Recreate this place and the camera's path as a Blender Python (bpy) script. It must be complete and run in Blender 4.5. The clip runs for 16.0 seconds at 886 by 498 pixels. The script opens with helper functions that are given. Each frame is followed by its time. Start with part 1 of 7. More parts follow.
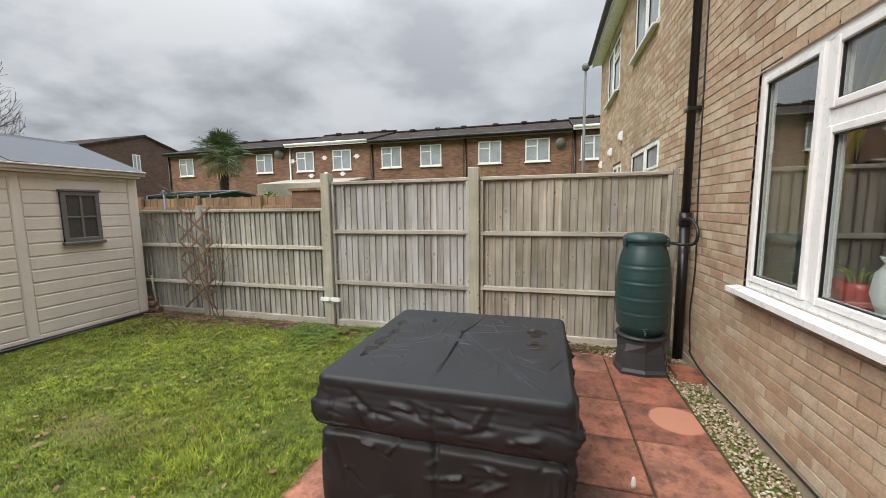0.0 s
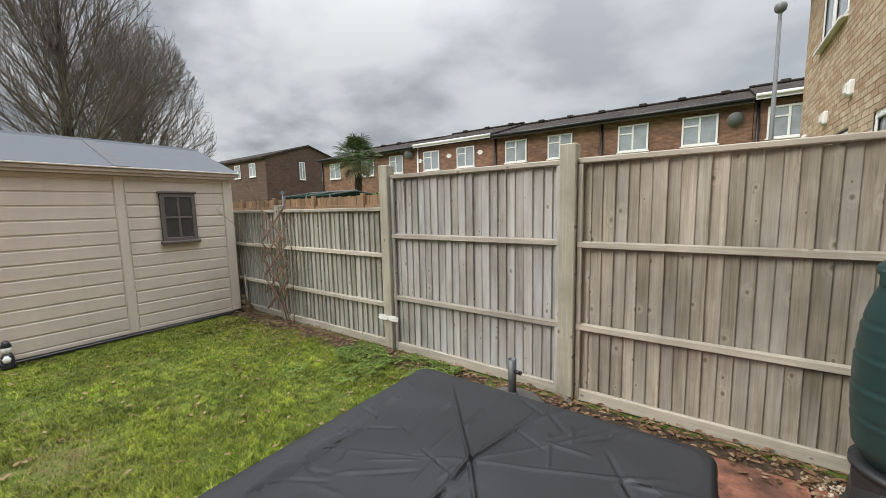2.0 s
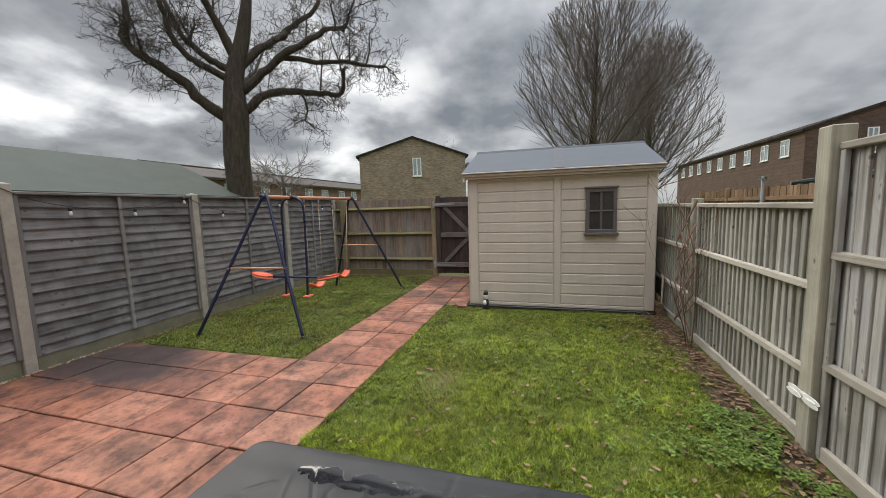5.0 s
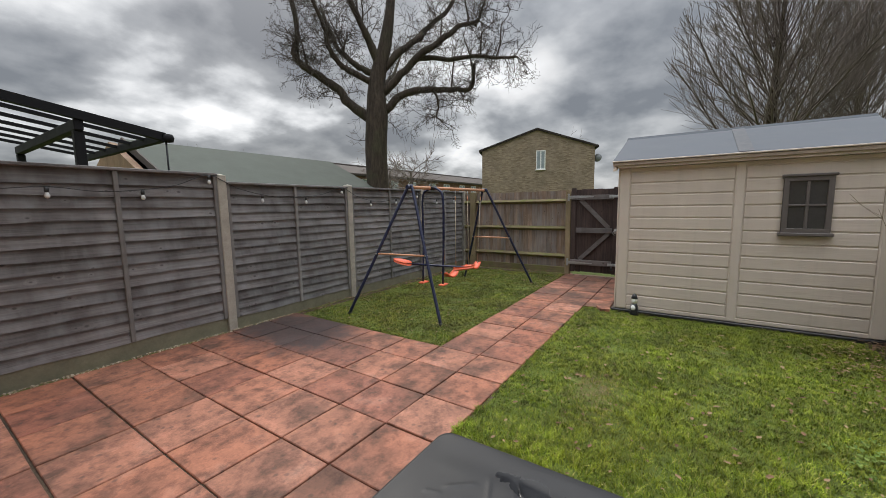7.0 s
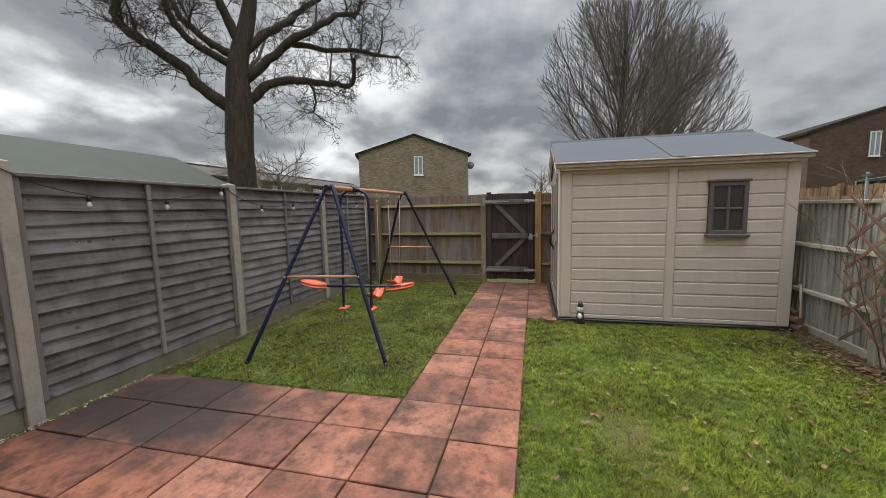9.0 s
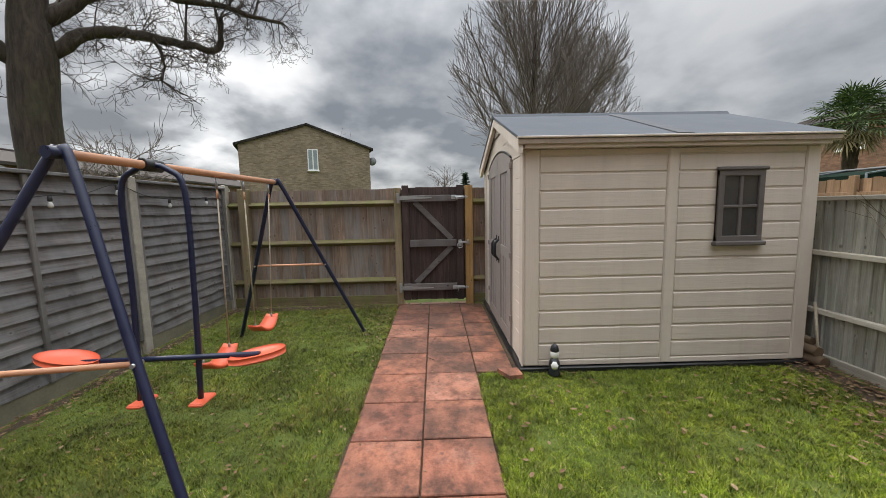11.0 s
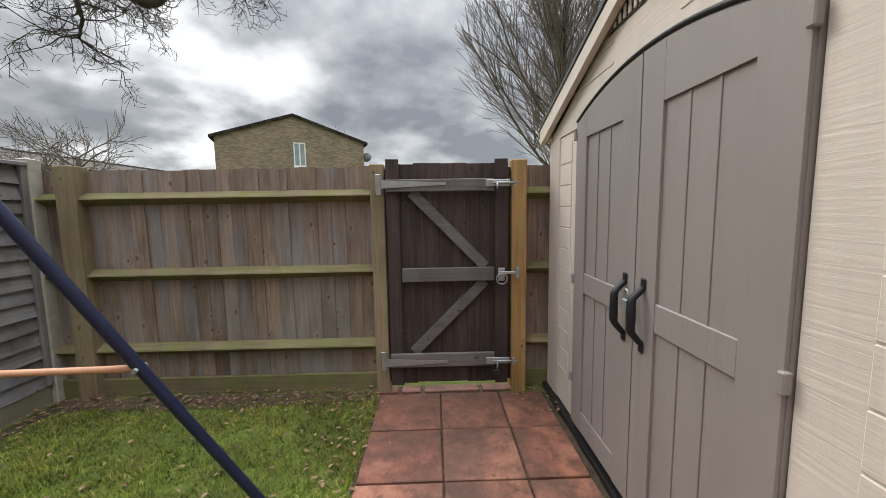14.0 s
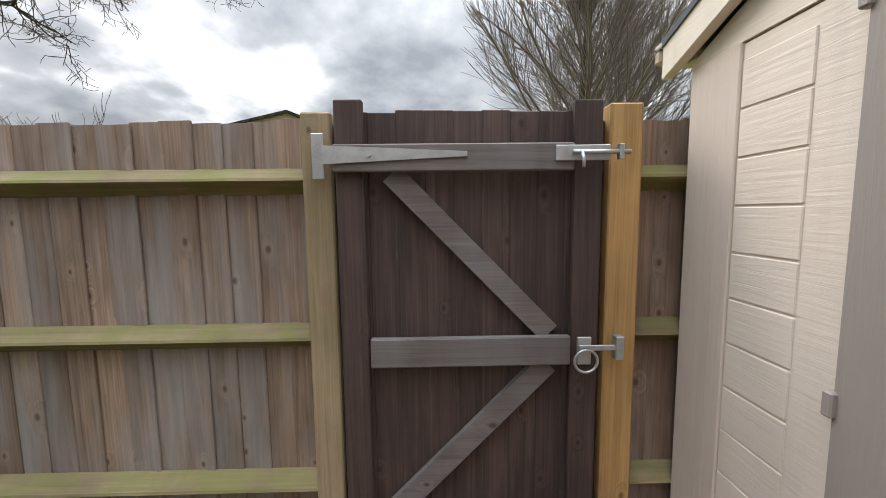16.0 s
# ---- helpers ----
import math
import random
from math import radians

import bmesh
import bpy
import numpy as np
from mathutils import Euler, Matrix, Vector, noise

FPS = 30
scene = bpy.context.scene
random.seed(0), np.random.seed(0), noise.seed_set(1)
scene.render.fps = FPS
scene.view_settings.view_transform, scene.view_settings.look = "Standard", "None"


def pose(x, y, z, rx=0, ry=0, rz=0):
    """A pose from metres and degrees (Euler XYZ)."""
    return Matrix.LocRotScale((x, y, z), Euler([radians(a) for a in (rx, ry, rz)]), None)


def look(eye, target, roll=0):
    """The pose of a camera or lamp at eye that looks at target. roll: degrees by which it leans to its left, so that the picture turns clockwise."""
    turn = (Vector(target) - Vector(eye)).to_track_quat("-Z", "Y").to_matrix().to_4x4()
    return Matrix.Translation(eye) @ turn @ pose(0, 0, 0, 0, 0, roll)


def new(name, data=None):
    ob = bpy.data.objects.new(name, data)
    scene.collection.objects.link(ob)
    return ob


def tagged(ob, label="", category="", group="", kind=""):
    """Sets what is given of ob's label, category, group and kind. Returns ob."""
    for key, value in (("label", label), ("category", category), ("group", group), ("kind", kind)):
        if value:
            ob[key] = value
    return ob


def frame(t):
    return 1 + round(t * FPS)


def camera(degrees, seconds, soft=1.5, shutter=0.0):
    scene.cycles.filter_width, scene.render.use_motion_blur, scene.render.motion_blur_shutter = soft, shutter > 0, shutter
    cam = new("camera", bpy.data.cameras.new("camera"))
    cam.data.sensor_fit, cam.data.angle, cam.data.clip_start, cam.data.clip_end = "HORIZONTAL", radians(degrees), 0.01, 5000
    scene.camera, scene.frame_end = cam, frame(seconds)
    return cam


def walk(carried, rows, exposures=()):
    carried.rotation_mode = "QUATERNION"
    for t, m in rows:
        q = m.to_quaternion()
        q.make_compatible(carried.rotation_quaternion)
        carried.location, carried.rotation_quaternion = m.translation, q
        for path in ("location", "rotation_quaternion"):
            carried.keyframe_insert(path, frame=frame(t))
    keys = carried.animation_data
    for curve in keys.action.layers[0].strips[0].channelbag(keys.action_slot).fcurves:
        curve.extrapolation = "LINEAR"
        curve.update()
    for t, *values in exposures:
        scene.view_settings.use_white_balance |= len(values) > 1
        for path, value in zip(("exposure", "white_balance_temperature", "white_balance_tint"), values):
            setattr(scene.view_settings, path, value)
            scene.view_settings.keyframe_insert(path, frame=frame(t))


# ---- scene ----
cam = camera(99.7, 16.0, soft=0.8)
METRES, EYE, TILT, LEAN, TURN = 10.6, 1.5, 0.0, 0.0, 15.5
EXPOSURE = 0.45
ROWS = [
    (0.0, 0.0, 0.0, 0.0, -0.08, -6.42, 0.7),
    (0.5, 0.0075, 0.0305, -0.0013, 0.16, -6.52, 0.79),
    (1.0, 0.0173, 0.0612, 0.0007, 4.24, -6.62, 0.85),
    (1.5, 0.0328, 0.092, 0.0007, 11.8, -6.63, 1.07),
    (2.0, 0.0415, 0.1193, -0.0001, 20.18, -6.47, 1.22),
    (2.5, 0.049, 0.1442, 0.0003, 29.28, -6.27, 1.45),
    (3.0, 0.0605, 0.1693, 0.0005, 38.97, -6.01, 1.55),
    (3.5, 0.0681, 0.1894, 0.0015, 50.87, -6.06, 1.78),
    (4.0, 0.0675, 0.2104, 0.0005, 63.41, -6.25, 1.85),
    (4.5, 0.0667, 0.2266, 0.0011, 75.69, -6.41, 1.8),
    (5.0, 0.0664, 0.2377, 0.0034, 90.32, -6.27, 1.68),
    (7.5, 0.0464, 0.1819, -0.0012, 108.06, -6.65, 0.92),
    (8.0, 0.0297, 0.1527, 0.0, 105.54, -6.45, 0.97),
    (8.5, 0.0105, 0.1281, 0.0002, 98.5, -6.15, 1.08),
    (9.0, -0.0205, 0.1141, -0.0, 88.11, -6.15, 1.25),
    (9.5, -0.0623, 0.1099, 0.0015, 78.96, -6.25, 1.29),
    (10.0, -0.1087, 0.1099, 0.0001, 74.67, -6.38, 1.45),
    (12.5, -0.332, 0.1526, -0.0042, 72.83, -6.47, 1.05),
    (13.0, -0.3747, 0.162, -0.0053, 72.88, -6.49, 1.05),
    (13.5, -0.4152, 0.1721, -0.0048, 72.96, -6.34, 0.99),
    (14.0, -0.4564, 0.1799, -0.006, 73.1, -6.19, 0.93),
    (14.5, -0.4969, 0.1906, -0.0069, 73.09, -6.05, 0.76),
    (15.0, -0.5341, 0.2, -0.0073, 73.29, -5.92, 0.72),
    (15.5, -0.5687, 0.2086, -0.0078, 73.41, -5.76, 0.68),
    (16.0, -0.5937, 0.2167, -0.0068, 73.48, -5.67, 0.67),
]
walk(cam, [(t, pose(0, 0, EYE, TILT, LEAN, TURN) @ pose(METRES * x, METRES * y, METRES * z, 90 + pitch, roll, yaw)) for t, x, y, z, yaw, pitch, roll in ROWS],
     [(t, EXPOSURE + e, 6750, 10) for t, e in ((0.0, -0.13), (3.5, -0.24), (5.0, -0.42), (8.0, -0.5), (10.0, -0.4), (12.5, -0.30), (13.5, -0.27), (14.5, 0.0), (16.0, 0.24))])

# ---- light ----
world = bpy.data.worlds.new("sky")
scene.world = world
world.use_nodes = True
SUN_AZ, SUN_EL = 146.0, 38.0  # degrees from +y towards -x, and above the horizon


def make_sky():
    nt = world.node_tree
    nt.nodes.clear()
    N, L = nt.nodes.new, nt.links.new
    out = N("ShaderNodeOutputWorld")
    sky = N("ShaderNodeTexSky")
    sky.sky_type = "NISHITA"
    sky.sun_disc = False
    sky.sun_elevation = radians(SUN_EL)
    sky.sun_rotation = radians(-SUN_AZ)
    bg_sky = N("ShaderNodeBackground")
    bg_sky.inputs[1].default_value = 0.1
    L(sky.outputs[0], bg_sky.inputs[0])
    tc = N("ShaderNodeTexCoord")
    sep = N("ShaderNodeSeparateXYZ")
    L(tc.outputs["Generated"], sep.inputs[0])

    def m(op, a, b=None, c=None):
        n = N("ShaderNodeMath")
        n.operation = op
        for i, v in enumerate((a, b, c)):
            if v is None:
                continue
            if isinstance(v, (int, float)):
                n.inputs[i].default_value = v
            else:
                L(v, n.inputs[i])
        return n.outputs[0]

    up = m("MAXIMUM", sep.outputs[2], 0.0)
    # a flat layer of cloud seen from below
    den = m("ADD", up, 0.34)
    cx, cy = m("DIVIDE", sep.outputs[0], den), m("DIVIDE", sep.outputs[1], den)
    comb = N("ShaderNodeCombineXYZ")
    L(cx, comb.inputs[0])
    L(cy, comb.inputs[1])
    comb.inputs[2].default_value = 3.7
    big = N("ShaderNodeTexNoise")
    big.inputs["Scale"].default_value = 1.9
    big.inputs["Detail"].default_value = 3.5
    big.inputs["Roughness"].default_value = 0.5
    big.inputs["Distortion"].default_value = 0.25
    L(comb.outputs[0], big.inputs["Vector"])
    fine = N("ShaderNodeTexNoise")
    fine.inputs["Scale"].default_value = 5.5
    fine.inputs["Detail"].default_value = 6.0
    fine.inputs["Roughness"].default_value = 0.55
    L(comb.outputs[0], fine.inputs["Vector"])
    dens = m("ADD", m("MULTIPLY", big.outputs[0], 0.75), m("MULTIPLY", fine.outputs[0], 0.25))
    ramp = N("ShaderNodeValToRGB")
    e = ramp.color_ramp.elements
    e[0].position, e[0].color = 0.385, (0.70, 0.72, 0.75, 1)
    e[1].position, e[1].color = 0.60, (0.25, 0.275, 0.315, 1)
    for at, c in ((0.455, (0.60, 0.63, 0.67, 1)), (0.52, (0.44, 0.47, 0.515, 1))):
        mid = e.new(at)
        mid.color = c
    L(dens, ramp.inputs[0])
    # thin cloud glows round the veiled sun; brighter towards the zenith as an overcast sky is
    d = (-math.sin(radians(SUN_AZ)), math.cos(radians(SUN_AZ)))
    toward = m("ADD", m("MULTIPLY", sep.outputs[0], d[0]), m("MULTIPLY", sep.outputs[1], d[1]))
    thin = m("MULTIPLY", m("MAXIMUM", m("SUBTRACT", 0.51, dens), 0.0), 11.0)
    glow = m("MULTIPLY", m("POWER", m("MAXIMUM", toward, 0.0), 4.0), m("ADD", m("MULTIPLY", thin, 0.66), -0.10))
    away = m("MULTIPLY", m("MAXIMUM", m("MULTIPLY", toward, -1.0), 0.0), 0.06)
    lift = m("ADD", m("ADD", m("ADD", 0.84, glow), away), m("MULTIPLY", m("POWER", up, 4.0), 8.3))
    # an even veil on the side away from the sun
    veil = N("ShaderNodeMix")
    veil.data_type = "RGBA"
    L(m("MULTIPLY_ADD", toward, -0.42, 0.30), veil.inputs[0])
    L(ramp.outputs[0], veil.inputs[6])
    veil.inputs[7].default_value = (0.47, 0.505, 0.555, 1)
    veil.clamp_factor = True
    bg = N("ShaderNodeBackground")
    L(veil.outputs[2], bg.inputs[0])
    L(lift, bg.inputs[1])
    mix = N("ShaderNodeMixShader")
    mix.inputs[0].default_value = 0.93
    L(bg_sky.outputs[0], mix.inputs[1])
    L(bg.outputs[0], mix.inputs[2])
    L(mix.outputs[0], out.inputs[0])


make_sky()
sun_data = bpy.data.lights.new("sun", "SUN")
sun_data.energy, sun_data.angle, sun_data.color = 1.9, radians(30), (1.0, 0.95, 0.88)
sun = new("sun", sun_data)
_az, _el = radians(SUN_AZ), radians(SUN_EL)
sun.matrix_world = look((-math.sin(_az) * math.cos(_el) * 60, math.cos(_az) * math.cos(_el) * 60, math.sin(_el) * 60), (0, 0, 0))


# ---- materials ----
class Nodes:
    """A small builder for one material's nodes."""

    def __init__(self, name):
        self.mat = bpy.data.materials.new(name)
        self.mat.use_nodes = True
        self.t = self.mat.node_tree
        self.bsdf = self.t.nodes["Principled BSDF"]

    def n(self, kind, **kw):
        nd = self.t.nodes.new("ShaderNode" + kind)
        for k, v in kw.items():
            nd.inputs[k.replace("_", " ")].default_value = v
        return nd

    def link(self, a, b):
        self.t.links.new(a, b)

    def math(self, op, a, b=0.0, c=0.0):
        nd = self.t.nodes.new("ShaderNodeMath")
        nd.operation = op
        for i, v in enumerate((a, b, c)):
            if isinstance(v, (int, float)):
                nd.inputs[i].default_value = v
            else:
                self.link(v, nd.inputs[i])
        return nd.outputs[0]

    def mix(self, fac, a, b, mode="MIX"):
        nd = self.t.nodes.new("ShaderNodeMix")
        nd.data_type = "RGBA"
        nd.blend_type = mode
        for sock, v in ((nd.inputs["Factor"], fac), (nd.inputs[6], a), (nd.inputs[7], b)):
            if isinstance(v, (int, float)):
                sock.default_value = v
            elif isinstance(v, tuple):
                sock.default_value = (*v[:3], 1)
            else:
                self.link(v, sock)
        return nd.outputs[2]

    def ramp(self, fac, *stops):
        nd = self.t.nodes.new("ShaderNodeValToRGB")
        e = nd.color_ramp.elements
        while len(e) < len(stops):
            e.new(0.5)
        for el, (p, c) in zip(e, stops):
            el.position = p
            el.color = (c, c, c, 1) if isinstance(c, (int, float)) else (*c, 1)
        self.link(fac, nd.inputs[0])
        return nd.outputs[0]

    def where(self, scale=(1, 1, 1), shift=None):
        """World position, stretched, moved by a random amount for each object."""
        pos = self.n("NewGeometry").outputs["Position"]
        if shift is not None:
            v = self.n("VectorMath")
            v.operation = "ADD"
            c = self.n("CombineXYZ")
            for i, k in enumerate((17.0, 29.0, 41.0)):
                self.link(self.math("MULTIPLY", shift, k), c.inputs[i])
            self.link(pos, v.inputs[0])
            self.link(c.outputs[0], v.inputs[1])
            pos = v.outputs[0]
        mp = self.n("Mapping")
        mp.inputs["Scale"].default_value = scale
        self.link(pos, mp.inputs["Vector"])
        return mp.outputs[0]

    def noise(self, vec, scale, detail=4.0, rough=0.55, dist=0.0):
        nd = self.n("TexNoise", Scale=scale, Detail=detail, Roughness=rough, Distortion=dist)
        self.link(vec, nd.inputs["Vector"])
        return nd.outputs[0]

    def finish(self, color, rough=0.7, bump=None, strength=0.3, distance=0.01, metal=0.0, spec=None):
        for sock, v in (("Base Color", color), ("Roughness", rough), ("Metallic", metal)):
            if isinstance(v, (int, float)):
                self.bsdf.inputs[sock].default_value = v
            elif isinstance(v, tuple):
                self.bsdf.inputs[sock].default_value = (*v[:3], 1)
            else:
                self.link(v, self.bsdf.inputs[sock])
        if spec is not None:
            self.bsdf.inputs["Specular IOR Level"].default_value = spec
        if bump is not None:
            b = self.n("Bump", Strength=strength, Distance=distance)
            self.link(bump, b.inputs["Height"])
            self.link(b.outputs[0], self.bsdf.inputs["Normal"])
        return self.mat


def rnd(N, island):
    return N.n("NewGeometry").outputs["Random Per Island"] if island else N.n("ObjectInfo").outputs["Random"]


def wood(name, dark, light, axis="z", knots=True, moss=0.0, stain=0.5, island=False, contrast=1.0, swirl=0.6, depth="y", bleach=0.0):
    """Weathered timber. axis: along the grain; depth: into the face, for the knots."""
    N = Nodes(name)
    r = rnd(N, island)
    order = {"x": 0, "y": 1, "z": 2}
    along, into = order[axis], order[depth]
    s = [20.0] * 3
    s[along] = 0.9
    vec = N.where(tuple(s), r)
    k = None
    if knots:
        flat = N.n("SeparateXYZ")
        N.link(N.where((1, 1, 1), r), flat.inputs[0])
        across = 3 - along - into
        cell = N.n("CombineXYZ")
        N.link(N.math("MULTIPLY", flat.outputs[across], 9.0), cell.inputs[0])
        N.link(N.math("MULTIPLY", flat.outputs[along], 6.0), cell.inputs[1])
        v = N.n("TexVoronoi", Scale=1.0, Randomness=0.85)
        v.voronoi_dimensions = "2D"
        N.link(cell.outputs[0], v.inputs["Vector"])
        pick = N.n("SeparateColor")
        N.link(v.outputs["Color"], pick.inputs[0])
        chosen = N.math("GREATER_THAN", pick.outputs[0], 0.80)
        size = N.math("MULTIPLY_ADD", pick.outputs[1], 0.65, 0.4)
        dist = N.math("DIVIDE", v.outputs["Distance"], size)
        halo = N.math("MULTIPLY", N.ramp(dist, (0.08, 1.0), (0.22, 0.4), (0.46, 0.0)), chosen)
        k = N.math("MULTIPLY", N.ramp(dist, (0.06, 1.0), (0.11, 0.4), (0.17, 0.0)), chosen)
        # the grain flows round each knot
        c = N.n("CombineXYZ")
        for i in range(3):
            if i != along:
                N.link(N.math("MULTIPLY", halo, 2.0), c.inputs[i])
        add = N.n("VectorMath")
        add.operation = "ADD"
        N.link(vec, add.inputs[0])
        N.link(c.outputs[0], add.inputs[1])
        vec = add.outputs[0]
    grain = N.noise(vec, 1.5, 5.0, 0.62, swirl)
    s2 = [130.0] * 3
    s2[along] = 2.4
    fibre = N.noise(N.where(tuple(s2), r), 1.0, 3.0, 0.65)
    patch = N.noise(N.where((2.2, 2.2, 1.3), r), 1.0, 4.0, 0.6)
    g = N.math("ADD", N.math("MULTIPLY", grain, 0.6), N.math("MULTIPLY", fibre, 0.4))
    col = N.ramp(g, (0.5 - 0.22 / contrast, dark), (0.5 + 0.2 / contrast, light))
    col = N.mix(N.math("MULTIPLY", N.ramp(patch, (0.38, 0.0), (0.68, 1.0)), stain), col, tuple(c * 0.6 for c in dark))
    # broad weathering that runs over neighbouring boards
    broad = N.noise(N.where((0.9, 0.9, 0.7)), 1.0, 5.0, 0.6)
    col = N.mix(1.0, col, N.ramp(broad, (0.34, 0.72), (0.64, 1.18)), "MULTIPLY")
    tone = N.ramp(r, (0.0, 0.70), (0.3, 0.98), (0.6, 0.86), (1.0, 1.24))
    col = N.mix(1.0, col, tone, "MULTIPLY")
    if bleach:
        # silvered streaks
        sil = N.noise(N.where((5.0, 5.0, 0.8), r), 1.0, 4.0, 0.6)
        m = sum(light) / 3
        col = N.mix(N.math("MULTIPLY", N.ramp(sil, (0.42, 0.0), (0.64, 1.0)), bleach), col, (m * 0.98, m, m * 1.03))
    if k is not None:
        col = N.mix(N.math("MULTIPLY", halo, 0.30), col, tuple(c * 1.05 for c in light))
        col = N.mix(N.math("MULTIPLY", k, 0.72), col, tuple(c * 0.28 for c in dark))
    if moss:
        mo = N.noise(N.where((5, 5, 5)), 1.0, 5.0, 0.65)
        col = N.mix(N.math("MULTIPLY", N.ramp(mo, (0.40, 0.0), (0.60, 1.0)), moss), col, (0.13, 0.15, 0.03))
    return N.finish(col, N.ramp(patch, (0.3, 0.72), (0.7, 0.9)), g, 0.45, 0.004)


def plain(name, color, rough=0.5, metal=0.0, vary=0.12, scale=14.0, bump=0.1, spec=None):
    """Paint, plastic, metal: one colour with faint blotches and dust."""
    N = Nodes(name)
    a = N.noise(N.where(), scale, 5.0, 0.6)
    b = N.noise(N.where(), scale * 9, 3.0, 0.6)
    f = N.math("ADD", N.math("MULTIPLY", a, 0.7), N.math("MULTIPLY", b, 0.3))
    col = N.ramp(f, (0.3, tuple(c * (1 - vary) for c in color)), (0.7, tuple(min(1, c * (1 + vary)) for c in color)))
    ro = N.ramp(f, (0.3, max(0.03, rough - 0.1)), (0.7, min(1, rough + 0.1)))
    return N.finish(col, ro, b, bump, 0.002, metal, spec)


def masonry(name, c1, c2, c3, island=True, grime=0.35):
    """Bricks as pieces: the tone differs from piece to piece."""
    N = Nodes(name)
    r = rnd(N, island)
    vec = N.where((1, 1, 1), r)
    a = N.noise(vec, 9.0, 5.0, 0.6)
    b = N.noise(vec, 70.0, 4.0, 0.65)
    col = N.ramp(r, (0.0, c1), (0.5, c2), (1.0, c3))
    col = N.mix(1.0, col, N.ramp(N.math("ADD", N.math("MULTIPLY", a, 0.6), N.math("MULTIPLY", b, 0.4)), (0.3, 0.68), (0.7, 1.28)), "MULTIPLY")
    dirt = N.noise(N.where((0.8, 0.8, 0.5)), 1.3, 5.0, 0.6)
    col = N.mix(N.math("MULTIPLY", N.ramp(dirt, (0.5, 0.0), (0.72, 1.0)), grime), col, tuple(c * 0.35 for c in c2))
    pit = N.n("TexVoronoi", Scale=26.0)
    N.link(vec, pit.inputs["Vector"])
    col = N.mix(N.math("MULTIPLY", N.ramp(pit.outputs["Distance"], (0.05, 1.0), (0.14, 0.0)), 0.45), col, tuple(c * 0.25 for c in c2))
    return N.finish(col, 0.9, b, 0.5, 0.004)


def far_brick(name, c1, c2, mortar, axis):
    """Brickwork of far houses, coursed at true size."""
    N = Nodes(name)
    pos = N.n("NewGeometry").outputs["Position"]
    sep = N.n("SeparateXYZ")
    N.link(pos, sep.inputs[0])
    c = N.n("CombineXYZ")
    N.link(sep.outputs[0 if axis == "x" else 1], c.inputs[0])
    N.link(sep.outputs[2], c.inputs[1])
    br = N.n("TexBrick", Scale=1.0, Mortar_Size=0.008, Brick_Width=0.225, Row_Height=0.075, Bias=0.0)
    br.inputs["Color1"].default_value, br.inputs["Color2"].default_value, br.inputs["Mortar"].default_value = (*c1, 1), (*c2, 1), (*mortar, 1)
    N.link(c.outputs[0], br.inputs["Vector"])
    a = N.noise(N.where(), 1.1, 5.0, 0.65)
    b = N.noise(N.where((3, 3, 9)), 1.0, 4.0, 0.6)
    col = N.mix(1.0, br.outputs[0], N.ramp(N.math("ADD", N.math("MULTIPLY", a, 0.5), N.math("MULTIPLY", b, 0.5)), (0.3, 0.6), (0.7, 1.35)), "MULTIPLY")
    return N.finish(col, 0.9, br.outputs["Fac"], 0.3, 0.01)


